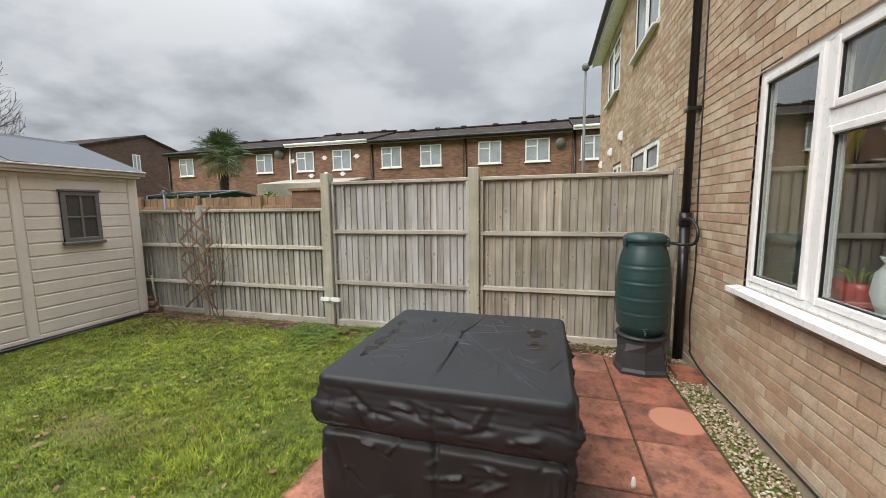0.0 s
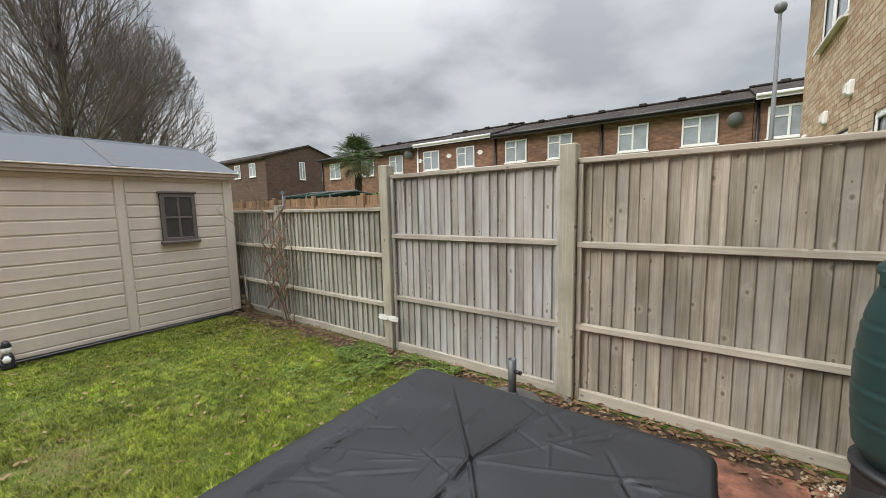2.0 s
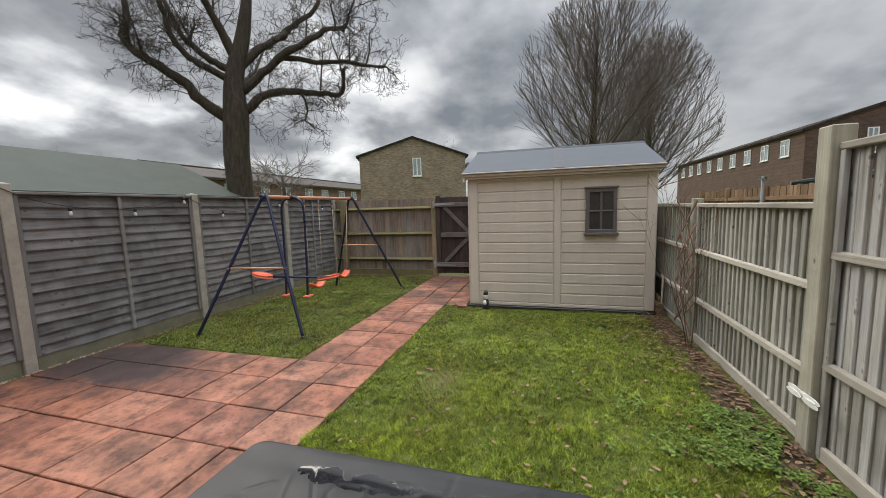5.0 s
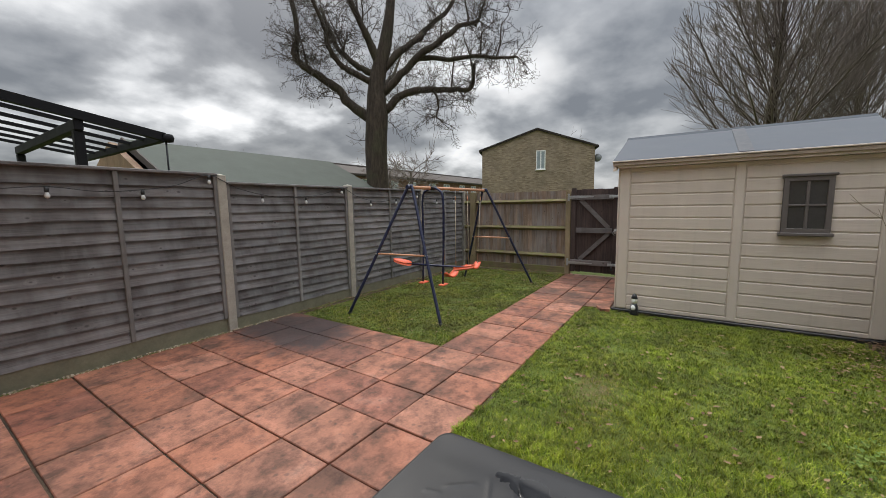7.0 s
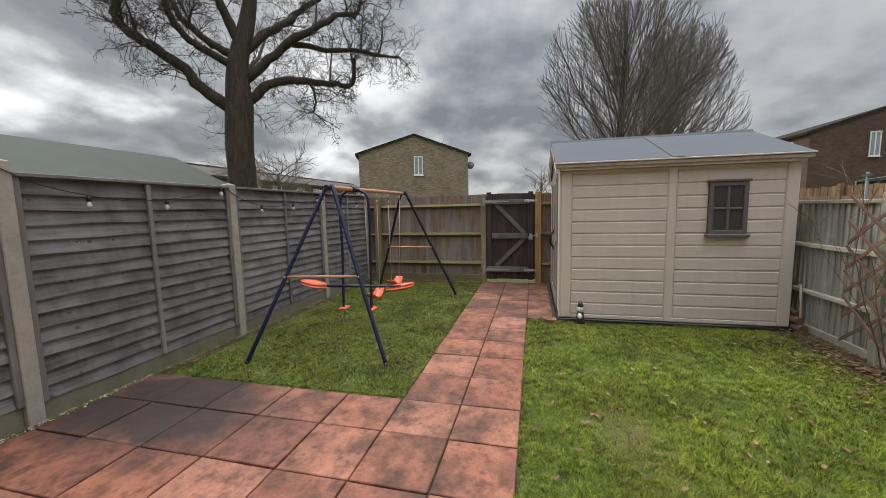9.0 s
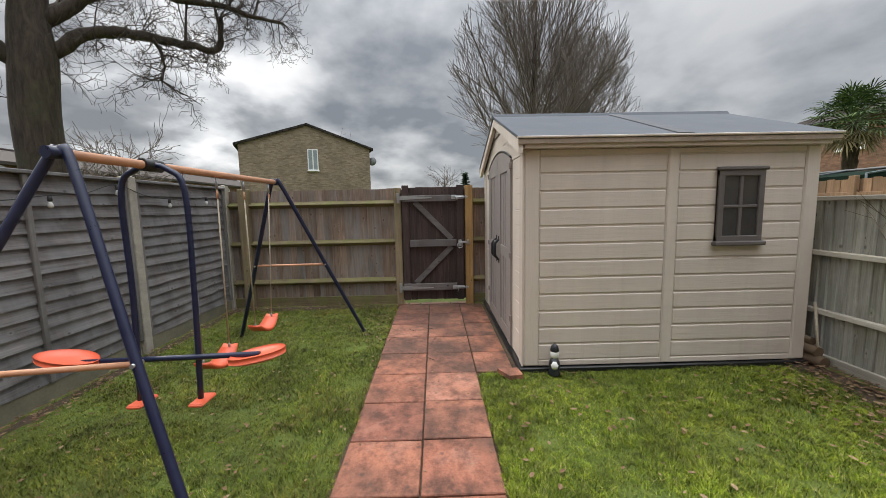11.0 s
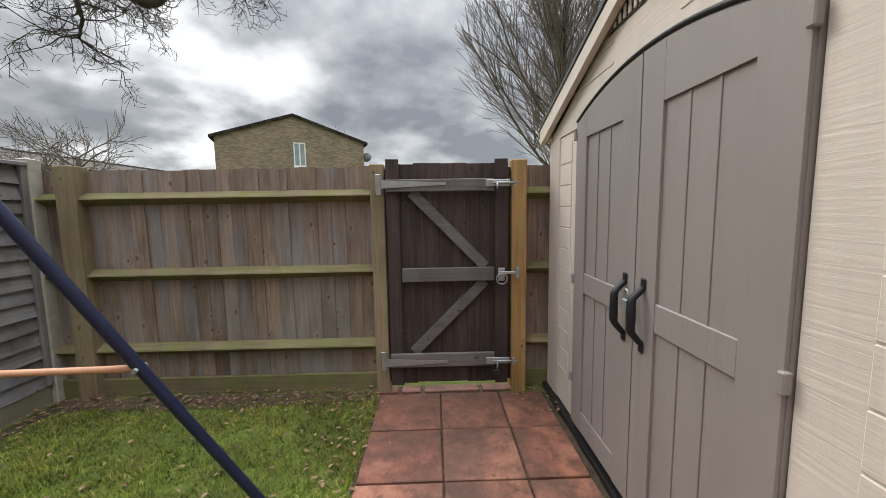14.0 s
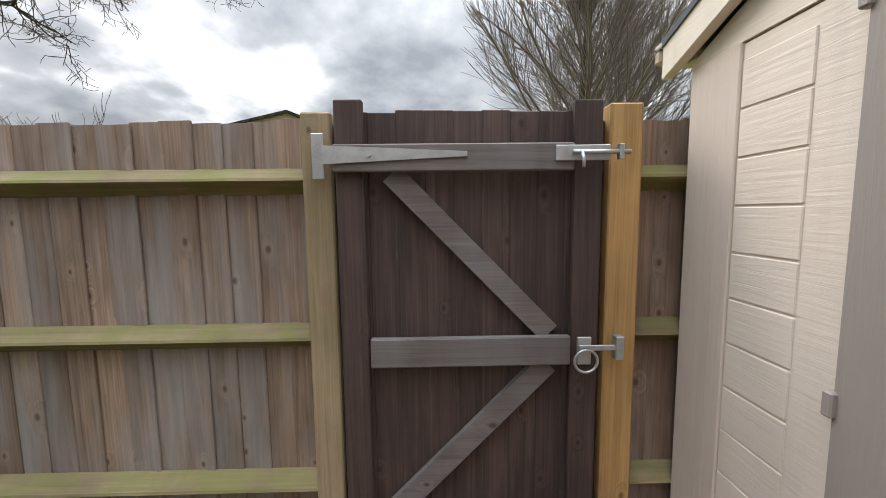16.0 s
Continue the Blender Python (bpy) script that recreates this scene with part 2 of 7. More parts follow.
def slab_material():
    N = Nodes("red concrete slab")
    r = N.n("ObjectInfo").outputs["Random"]
    vec = N.where((1, 1, 1), r)
    a = N.noise(vec, 2.6, 6.0, 0.6, 0.3)
    b = N.noise(vec, 55.0, 4.0, 0.7)
    w = N.noise(N.where(), 0.75, 4.0, 0.6)
    base = N.ramp(r, (0.0, (0.245, 0.086, 0.054)), (0.5, (0.335, 0.122, 0.068)), (1.0, (0.385, 0.162, 0.103)))
    base = N.mix(1.0, base, N.ramp(b, (0.3, 0.8), (0.7, 1.2)), "MULTIPLY")
    # dark algae in patches, paler worn places
    col = N.mix(N.ramp(N.math("ADD", N.math("MULTIPLY", a, 0.6), N.math("MULTIPLY", w, 0.4)), (0.43, 0.0), (0.62, 0.85)), base, (0.090, 0.048, 0.034))
    col = N.mix(N.ramp(a, (0.28, 0.4), (0.42, 0.0)), col, (0.36, 0.20, 0.15))
    mott = N.noise(N.where((1, 1, 1), r), 8.0, 7.0, 0.7)
    col = N.mix(1.0, col, N.ramp(mott, (0.36, 0.48), (0.56, 1.12)), "MULTIPLY")
    spot = N.n("TexVoronoi", Scale=11.0)
    N.link(vec, spot.inputs["Vector"])
    col = N.mix(N.math("MULTIPLY", N.ramp(spot.outputs["Distance"], (0.10, 1.0), (0.20, 0.0)), 0.5), col, (0.05, 0.035, 0.028))
    sep = N.n("SeparateXYZ")
    N.link(N.n("NewGeometry").outputs["Position"], sep.inputs[0])
    # the clean ring left by a round tub
    dx, dy = N.math("SUBTRACT", sep.outputs[0], 0.90), N.math("SUBTRACT", sep.outputs[1], 2.79)
    ring = N.math("SQRT", N.math("ADD", N.math("MULTIPLY", dx, dx), N.math("MULTIPLY", dy, dy)))
    col = N.mix(N.ramp(ring, (0.165, 0.85), (0.18, 0.0)), col, (0.48, 0.215, 0.14))
    # the path by the shed is green-black with algae, joint by joint
    far = N.ramp(N.math("ADD", N.math("MULTIPLY", sep.outputs[0], -0.1), N.math("MULTIPLY", N.math("SUBTRACT", a, 0.5), 0.9)), (0.50, 0.0), (0.78, 0.55))
    col = N.mix(far, col, (0.085, 0.052, 0.040))
    # the damp, blackened corner between lawn and fence
    ex, ey = N.math("MULTIPLY", N.math("ADD", sep.outputs[0], 2.75), 1.5), N.math("MULTIPLY", N.math("ADD", sep.outputs[1], 1.75), 0.75)
    dm = N.math("ADD", N.math("SQRT", N.math("ADD", N.math("MULTIPLY", ex, ex), N.math("MULTIPLY", ey, ey))), N.math("MULTIPLY", N.math("SUBTRACT", w, 0.5), 2.2))
    dm = N.math("ADD", dm, N.math("MULTIPLY", N.math("SUBTRACT", a, 0.5), 1.4))
    col = N.mix(N.ramp(dm, (0.50, 0.92), (1.2, 0.0)), col, (0.030, 0.022, 0.022))
    return N.finish(col, N.ramp(a, (0.3, 0.62), (0.7, 0.85)), N.math("ADD", a, b), 0.35, 0.005)


def soil_material(name, c1, c2, scale=18.0):
    N = Nodes(name)
    a = N.noise(N.where(), scale, 6.0, 0.7)
    b = N.noise(N.where(), 1.4, 4.0, 0.6)
    col = N.mix(N.ramp(a, (0.3, 0.0), (0.7, 1.0)), c1, c2)
    col = N.mix(1.0, col, N.ramp(b, (0.3, 0.7), (0.7, 1.25)), "MULTIPLY")
    return N.finish(col, 0.95, a, 0.6, 0.03)


def grass_material(name, dim, moss):
    N = Nodes(name)
    r = rnd(N, True)
    a = N.noise(N.where(), 0.9, 5.0, 0.6)
    b = N.noise(N.where(), 4.5, 3.0, 0.6)
    col = N.ramp(r, (0.0, tuple(dim * c for c in (0.076, 0.120, 0.006))), (0.55, tuple(dim * c for c in (0.152, 0.208, 0.010))), (0.88, tuple(dim * c for c in (0.245, 0.288, 0.028))), (1.0, (0.36, 0.30, 0.13)))
    col = N.mix(N.ramp(N.math("ADD", N.math("MULTIPLY", a, 0.6), N.math("MULTIPLY", b, 0.4)), (0.46 - 0.12 * (1 - dim), 0.0), (0.62 - 0.12 * (1 - dim), 0.55)), col, moss)
    col = N.mix(1.0, col, N.ramp(N.noise(N.where(), 2.1, 4.0, 0.65), (0.34, 0.58), (0.62, 1.2)), "MULTIPLY")
    col = N.mix(1.0, col, N.ramp(N.noise(N.where(), 13.0, 3.0, 0.7), (0.36, 0.54), (0.50, 0.97), (0.64, 1.45)), "MULTIPLY")
    return N.finish(col, 0.55, spec=0.3)


def leaf_material(name, c1, c2, c3):
    N = Nodes(name)
    r = rnd(N, True)
    b = N.noise(N.where(), 60.0, 3.0, 0.6)
    col = N.mix(1.0, N.ramp(r, (0.0, c1), (0.5, c2), (1.0, c3)), N.ramp(b, (0.3, 0.75), (0.7, 1.25)), "MULTIPLY")
    return N.finish(col, 0.6, spec=0.3)


def bark_material(name, c1, c2):
    N = Nodes(name)
    a = N.noise(N.where((7, 7, 1.6)), 1.4, 6.0, 0.65, 0.5)
    b = N.noise(N.where(), 1.2, 3.0, 0.6)
    col = N.mix(N.ramp(a, (0.35, 0.0), (0.65, 1.0)), c1, c2)
    col = N.mix(N.math("MULTIPLY", N.ramp(b, (0.5, 0.0), (0.7, 1.0)), 0.4), col, (0.06, 0.065, 0.03))
    return N.finish(col, 0.95, a, 0.8, 0.05)


def roof_material(name, c1, c2, course, axis):
    """Tiles in courses along a slope of a far roof."""
    N = Nodes(name)
    sep = N.n("SeparateXYZ")
    N.link(N.n("NewGeometry").outputs["Position"], sep.inputs[0])
    cx = N.n("CombineXYZ")
    N.link(sep.outputs[0 if axis == "x" else 1], cx.inputs[0])
    N.link(sep.outputs[1 if axis == "x" else 0], cx.inputs[1])
    br = N.n("TexBrick", Scale=1.0, Mortar_Size=0.012, Brick_Width=0.33, Row_Height=course, Bias=0.0)
    br.inputs["Color1"].default_value, br.inputs["Color2"].default_value, br.inputs["Mortar"].default_value = (*c1, 1), (*c2, 1), (*[c * 0.4 for c in c1], 1)
    N.link(cx.outputs[0], br.inputs["Vector"])
    a = N.noise(N.where(), 1.5, 6.0, 0.7)
    col = N.mix(1.0, br.outputs[0], N.ramp(a, (0.3, 0.65), (0.7, 1.35)), "MULTIPLY")
    return N.finish(col, 0.95, br.outputs["Fac"], 0.5, 0.03, spec=0.1)


def cover_material():
    """Woven black polyester with wet places."""
    N = Nodes("black woven cover")
    a = N.noise(N.where(), 3.4, 5.0, 0.6, 0.4)
    f = N.noise(N.where(), 420.0, 2.0, 0.6)
    sep = N.n("SeparateXYZ")
    N.link(N.n("NewGeometry").outputs["Position"], sep.inputs[0])
    col = N.mix(N.ramp(a, (0.35, 0.0), (0.65, 1.0)), (0.009, 0.0095, 0.011), (0.015, 0.0155, 0.018))
    # rain standing in two hollows
    wn = N.math("MULTIPLY", N.math("SUBTRACT", N.noise(N.where(), 11.0, 4.0, 0.6), 0.5), 0.45)
    wet = None
    for px, py, rx, ry in ((-0.035, 2.20, 0.075, 0.10), (-0.045, 2.42, 0.06, 0.08), (-0.972, 2.06, 0.040, 0.30), (-0.985, 2.45, 0.03, 0.06), (-0.767, 2.516, 0.035, 0.04)):
        qx = N.math("DIVIDE", N.math("SUBTRACT", sep.outputs[0], px), rx)
        qy = N.math("DIVIDE", N.math("SUBTRACT", sep.outputs[1], py), ry)
        d = N.math("ADD", N.math("MULTIPLY", qx, qx), N.math("MULTIPLY", qy, qy))
        d = N.ramp(N.math("ADD", N.math("MULTIPLY", d, 0.2), N.math("MULTIPLY", wn, 2.0)), (0.14, 1.0), (0.17, 0.0))
        wet = d if wet is None else N.math("MAXIMUM", wet, d)
    wet = N.math("MULTIPLY", wet, N.math("GREATER_THAN", sep.outputs[2], 0.645))
    col = N.mix(N.math("MULTIPLY", wet, 0.7), col, (0.008, 0.008, 0.009))
    ro = N.mix(wet, N.ramp(a, (0.3, 0.46), (0.7, 0.58)), (0.05, 0.05, 0.05))
    soft = N.noise(N.where((1, 1, 0.6)), 16.0, 4.0, 0.6, 0.6)
    h = N.math("ADD", N.math("MULTIPLY", soft, 0.10), N.math("MULTIPLY", f, 0.035))
    h = N.math("MULTIPLY", h, N.math("SUBTRACT", 1.0, wet))
    return N.finish(col, ro, h, 0.6, 0.010, spec=0.42)


def glass_material(name, tint=(0.9, 0.95, 0.95), rough=0.0):
    m = bpy.data.materials.new(name)
    m.use_nodes = True
    t = m.node_tree
    t.nodes.clear()
    out = t.nodes.new("ShaderNodeOutputMaterial")
    tr = t.nodes.new("ShaderNodeBsdfTransparent")
    tr.inputs[0].default_value = (*tint, 1)
    gl = t.nodes.new("ShaderNodeBsdfGlossy")
    gl.inputs["Roughness"].default_value = rough
    lw = t.nodes.new("ShaderNodeLayerWeight")
    lw.inputs[0].default_value = 0.5
    pw = t.nodes.new("ShaderNodeMath")
    pw.operation = "POWER"
    pw.inputs[1].default_value = 3.0
    fr = t.nodes.new("ShaderNodeMath")
    fr.operation = "MULTIPLY_ADD"
    fr.inputs[1].default_value = 1.1
    fr.inputs[2].default_value = 0.09
    t.links.new(lw.outputs["Facing"], pw.inputs[0])
    t.links.new(pw.outputs[0], fr.inputs[0])
    mx = t.nodes.new("ShaderNodeMixShader")
    t.links.new(fr.outputs[0], mx.inputs[0])
    t.links.new(tr.outputs[0], mx.inputs[1])
    t.links.new(gl.outputs[0], mx.inputs[2])
    t.links.new(mx.outputs[0], out.inputs[0])
    return m


def shed_plastic(name, color, axis):
    """Moulded resin with a pressed wood grain, faintly streaked."""
    N = Nodes(name)
    s = [22.0] * 3
    s[{"x": 0, "y": 1, "z": 2}[axis]] = 1.2
    g = N.noise(N.where(tuple(s)), 2.2, 5.0, 0.6, 0.8)
    a = N.noise(N.where((1.5, 1.5, 0.5)), 1.5, 4.0, 0.6)
    col = N.mix(1.0, color, N.ramp(a, (0.3, 0.9), (0.7, 1.06)), "MULTIPLY")
    st = N.noise(N.where((14, 14, 0.6)), 1.0, 4.0, 0.6)
    col = N.mix(N.math("MULTIPLY", N.ramp(st, (0.55, 0.0), (0.75, 1.0)), 0.18), col, tuple(c * 0.5 for c in color))
    return N.finish(col, 0.5, g, 0.6, 0.004)


M = {
    "grey_v": wood("weathered grey softwood upright", (0.205, 0.195, 0.17), (0.56, 0.545, 0.505), "z", stain=0.45, contrast=1.15, swirl=0.8, bleach=0.65),
    "stained_v": wood("water-stained brown-grey softwood upright", (0.20, 0.17, 0.13), (0.56, 0.51, 0.42), "z", stain=0.6, contrast=1.15, swirl=0.8, bleach=0.25, moss=0.10),
    "grey_x": wood("weathered grey softwood rail", (0.30, 0.275, 0.23), (0.56, 0.52, 0.44), "x", stain=0.25, depth="y"),
    "green_v": wood("pale green-grey softwood upright", (0.22, 0.212, 0.175), (0.57, 0.555, 0.49), "z", stain=0.45, moss=0.12, contrast=1.2, bleach=0.3),
    "post_v": wood("fence post timber", (0.25, 0.235, 0.185), (0.45, 0.43, 0.36), "z", stain=0.25, moss=0.14),
    "lap_x": wood("silvered lap board", (0.090, 0.080, 0.077), (0.285, 0.265, 0.260), "x", stain=0.6, contrast=1.25, bleach=0.4),
    "lap_z": wood("silvered batten", (0.15, 0.14, 0.133), (0.28, 0.27, 0.26), "z", knots=False),
    "brown_v": wood("brown weathered fence board", (0.115, 0.074, 0.052), (0.365, 0.265, 0.197), "z", stain=0.55, contrast=1.1, swirl=1.2, depth="x", bleach=0.55),
    "rail_y": wood("mossy arris rail", (0.13, 0.10, 0.055), (0.32, 0.25, 0.14), "y", knots=False, moss=0.55, depth="x"),
    "bpost_v": wood("mossy brown post", (0.16, 0.115, 0.07), (0.35, 0.27, 0.17), "z", moss=0.25, depth="x"),
    "pine_v": wood("new pine post", (0.27, 0.15, 0.052), (0.50, 0.31, 0.125), "z", stain=0.2, contrast=1.3, depth="x", moss=0.08),
    "gate_v": wood("dark stained gate board", (0.024, 0.016, 0.015), (0.100, 0.064, 0.055), "z", stain=0.4, contrast=1.2, depth="x"),
    "gate_y": wood("dark stained gate ledge", (0.075, 0.064, 0.061), (0.205, 0.182, 0.175), "y", stain=0.3, depth="x", bleach=0.3),
    "orange_v": wood("orange-brown fence board", (0.20, 0.115, 0.065), (0.37, 0.24, 0.145), "z", island=True, knots=False),
    "trellis": wood("brown trellis lath", (0.135, 0.072, 0.05), (0.27, 0.165, 0.12), "x", knots=False),
    "brick": masonry("buff brick", (0.39, 0.255, 0.168), (0.47, 0.345, 0.238), (0.53, 0.425, 0.315)),
    "brick_one": masonry("buff brick piece", (0.39, 0.255, 0.168), (0.47, 0.345, 0.238), (0.53, 0.425, 0.315), island=False),
    "mortar": soil_material("mortar", (0.31, 0.25, 0.175), (0.42, 0.35, 0.265), 60.0),
    "red_brick": far_brick("red terrace brick", (0.150, 0.076, 0.048), (0.265, 0.140, 0.086), (0.15, 0.115, 0.09), "x"),
    "dark_brick": far_brick("dark gable brick", (0.085, 0.048, 0.036), (0.125, 0.072, 0.052), (0.10, 0.075, 0.06), "y"),
    "tan_brick": far_brick("tan gable brick", (0.20, 0.145, 0.10), (0.32, 0.25, 0.18), (0.26, 0.21, 0.16), "y"),
    "tiles": roof_material("dark concrete roof tiles", (0.034, 0.028, 0.025), (0.058, 0.048, 0.042), 0.3, "x"),
    "green_felt": plain("grey-green mineral felt", (0.066, 0.078, 0.066), 1.0, vary=0.2, scale=1.3),
    "slab": slab_material(),
    "concrete": plain("weathered concrete", (0.375, 0.345, 0.295), 0.9, vary=0.25, scale=9, bump=0.5),
    "gravel_board": plain("green-stained gravel board", (0.18, 0.17, 0.118), 0.9, vary=0.3, scale=5, bump=0.5),
    "soil": soil_material("damp soil", (0.035, 0.022, 0.014), (0.10, 0.068, 0.042)),
    "ground": soil_material("mossy turf base", (0.062, 0.095, 0.012), (0.125, 0.155, 0.024)),
    "grass": grass_material("grass blades", 1.08, (0.21, 0.215, 0.020)),
    # swing lawn: mossy, and its shade is put into the lower dim too
    "mossy_shade_grass": grass_material("shaded mossy grass blades", 0.76, (0.185, 0.150, 0.028)),
    "litter": leaf_material("dead leaves", (0.095, 0.05, 0.026), (0.175, 0.10, 0.055), (0.29, 0.20, 0.12)),
    "clover": leaf_material("weed leaves", (0.060, 0.115, 0.016), (0.110, 0.175, 0.026), (0.18, 0.24, 0.055)),
    "pebble": leaf_material("shingle", (0.22, 0.15, 0.085), (0.38, 0.30, 0.20), (0.58, 0.53, 0.44)),
    "frond": leaf_material("palm leaf", (0.024, 0.05, 0.014), (0.05, 0.095, 0.025), (0.11, 0.15, 0.045)),
    "frond_old": leaf_material("old palm leaf", (0.12, 0.11, 0.045), (0.19, 0.16, 0.075), (0.26, 0.2, 0.1)),
    "bark": bark_material("oak bark", (0.026, 0.018, 0.013), (0.072, 0.052, 0.038)),
    "twig": plain("grey-brown twigs", (0.15, 0.122, 0.107), 0.9, vary=0.3, scale=1.5),
    "oak_twig": plain("dark oak twigs", (0.058, 0.045, 0.037), 0.9, vary=0.3, scale=1.5),
    "stem": plain("brown bare stems", (0.13, 0.085, 0.05), 0.8, vary=0.35, scale=8),
    "cover": cover_material(),
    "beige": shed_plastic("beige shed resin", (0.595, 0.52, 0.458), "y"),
    # gable sides: same resin, the stronger light there put into a paler colour
    "beige_lit_x": shed_plastic("beige shed resin lit side", (0.69, 0.62, 0.545), "x"),
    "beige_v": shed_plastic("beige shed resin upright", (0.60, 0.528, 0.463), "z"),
    # eave rail: browner and darker than the wall resin, with blotches
    "eave": plain("brown eave resin", (0.36, 0.29, 0.235), 0.6, vary=0.3, scale=5),
    "taupe": shed_plastic("grey-brown shed door resin", (0.29, 0.258, 0.243), "z"),
    "shed_roof": plain("blue-grey roof resin", (0.105, 0.115, 0.13), 0.6, vary=0.12, scale=3, spec=0.15),
    "shed_strip": plain("dark grey roof strip", (0.075, 0.078, 0.085), 0.6, vary=0.12),
    "shed_win": plain("dark taupe window frame", (0.115, 0.10, 0.095), 0.5),
    "upvc": plain("white window plastic", (0.80, 0.80, 0.79), 0.3, vary=0.03, bump=0.02),
    "glass": glass_material("window glass"),
    "dark_glass": plain("far window glass", (0.30, 0.34, 0.37), 0.06, vary=0.25, scale=2.2, bump=0.0),
    "shed_glass": plain("dull shed window pane", (0.045, 0.043, 0.042), 0.12, vary=0.2, bump=0.0),
    "black": plain("black plastic", (0.012, 0.012, 0.013), 0.35),
    "black_metal": plain("black wrought metal", (0.022, 0.025, 0.030), 0.42, 0.3),
    "navy": plain("navy powder-coated tube", (0.012, 0.017, 0.050), 0.35, vary=0.15),
    "copper": plain("faded orange tube", (0.53, 0.265, 0.15), 0.5, vary=0.12),
    "orange": plain("orange-red seat plastic", (0.72, 0.12, 0.055), 0.4, vary=0.1),
    "rope": plain("beige rope", (0.42, 0.36, 0.27), 0.9, vary=0.2, scale=60),
    "butt": plain("dark green plastic", (0.015, 0.044, 0.043), 0.42, vary=0.18, scale=6),
    "stand": plain("charcoal plastic stand", (0.028, 0.031, 0.035), 0.5, vary=0.2, scale=8),
    "zinc": plain("galvanised steel", (0.40, 0.42, 0.43), 0.45, 0.7, vary=0.2, scale=25),
    "granite": plain("grey granite", (0.105, 0.102, 0.096), 0.5, vary=0.35, scale=60),
    "grey_metal": plain("grey-blue steel tube", (0.10, 0.12, 0.13), 0.42, 0.4),
    "white": plain("white paint", (0.78, 0.78, 0.75), 0.5, vary=0.06),
    "statue_dark": plain("dark glazed clay", (0.02, 0.022, 0.026), 0.35),
    "room": plain("pale room plaster", (0.62, 0.60, 0.55), 0.9, vary=0.08, scale=2),
    "curtain": plain("yellow curtain cloth", (0.55, 0.42, 0.03), 0.85, vary=0.12, scale=10),
    "red_pot": plain("red glazed pot", (0.42, 0.03, 0.03), 0.3),
    "bulb": plain("milky bulb glass", (0.62, 0.63, 0.62), 0.15, vary=0.1, scale=30),
    "pergola": plain("blue-black stained timber", (0.013, 0.013, 0.015), 0.75, vary=0.25, scale=6, spec=0.2),
    "cable": plain("black cable", (0.012, 0.012, 0.012), 0.5),
    "lamp_grey": plain("grey street lamp steel", (0.15, 0.16, 0.16), 0.6, 0.2),
    "far_roof": plain("brown far roof", (0.060, 0.048, 0.042), 0.9, vary=0.25, scale=0.8),
    "conifer": leaf_material("conifer leaf", (0.015, 0.032, 0.016), (0.025, 0.048, 0.022), (0.045, 0.07, 0.03)),
    "net": plain("dark green netting", (0.012, 0.024, 0.017), 1.0, vary=0.25, scale=4, spec=0.05),
}

# ---- helpers for meshes and things ----
R = random.Random(7)


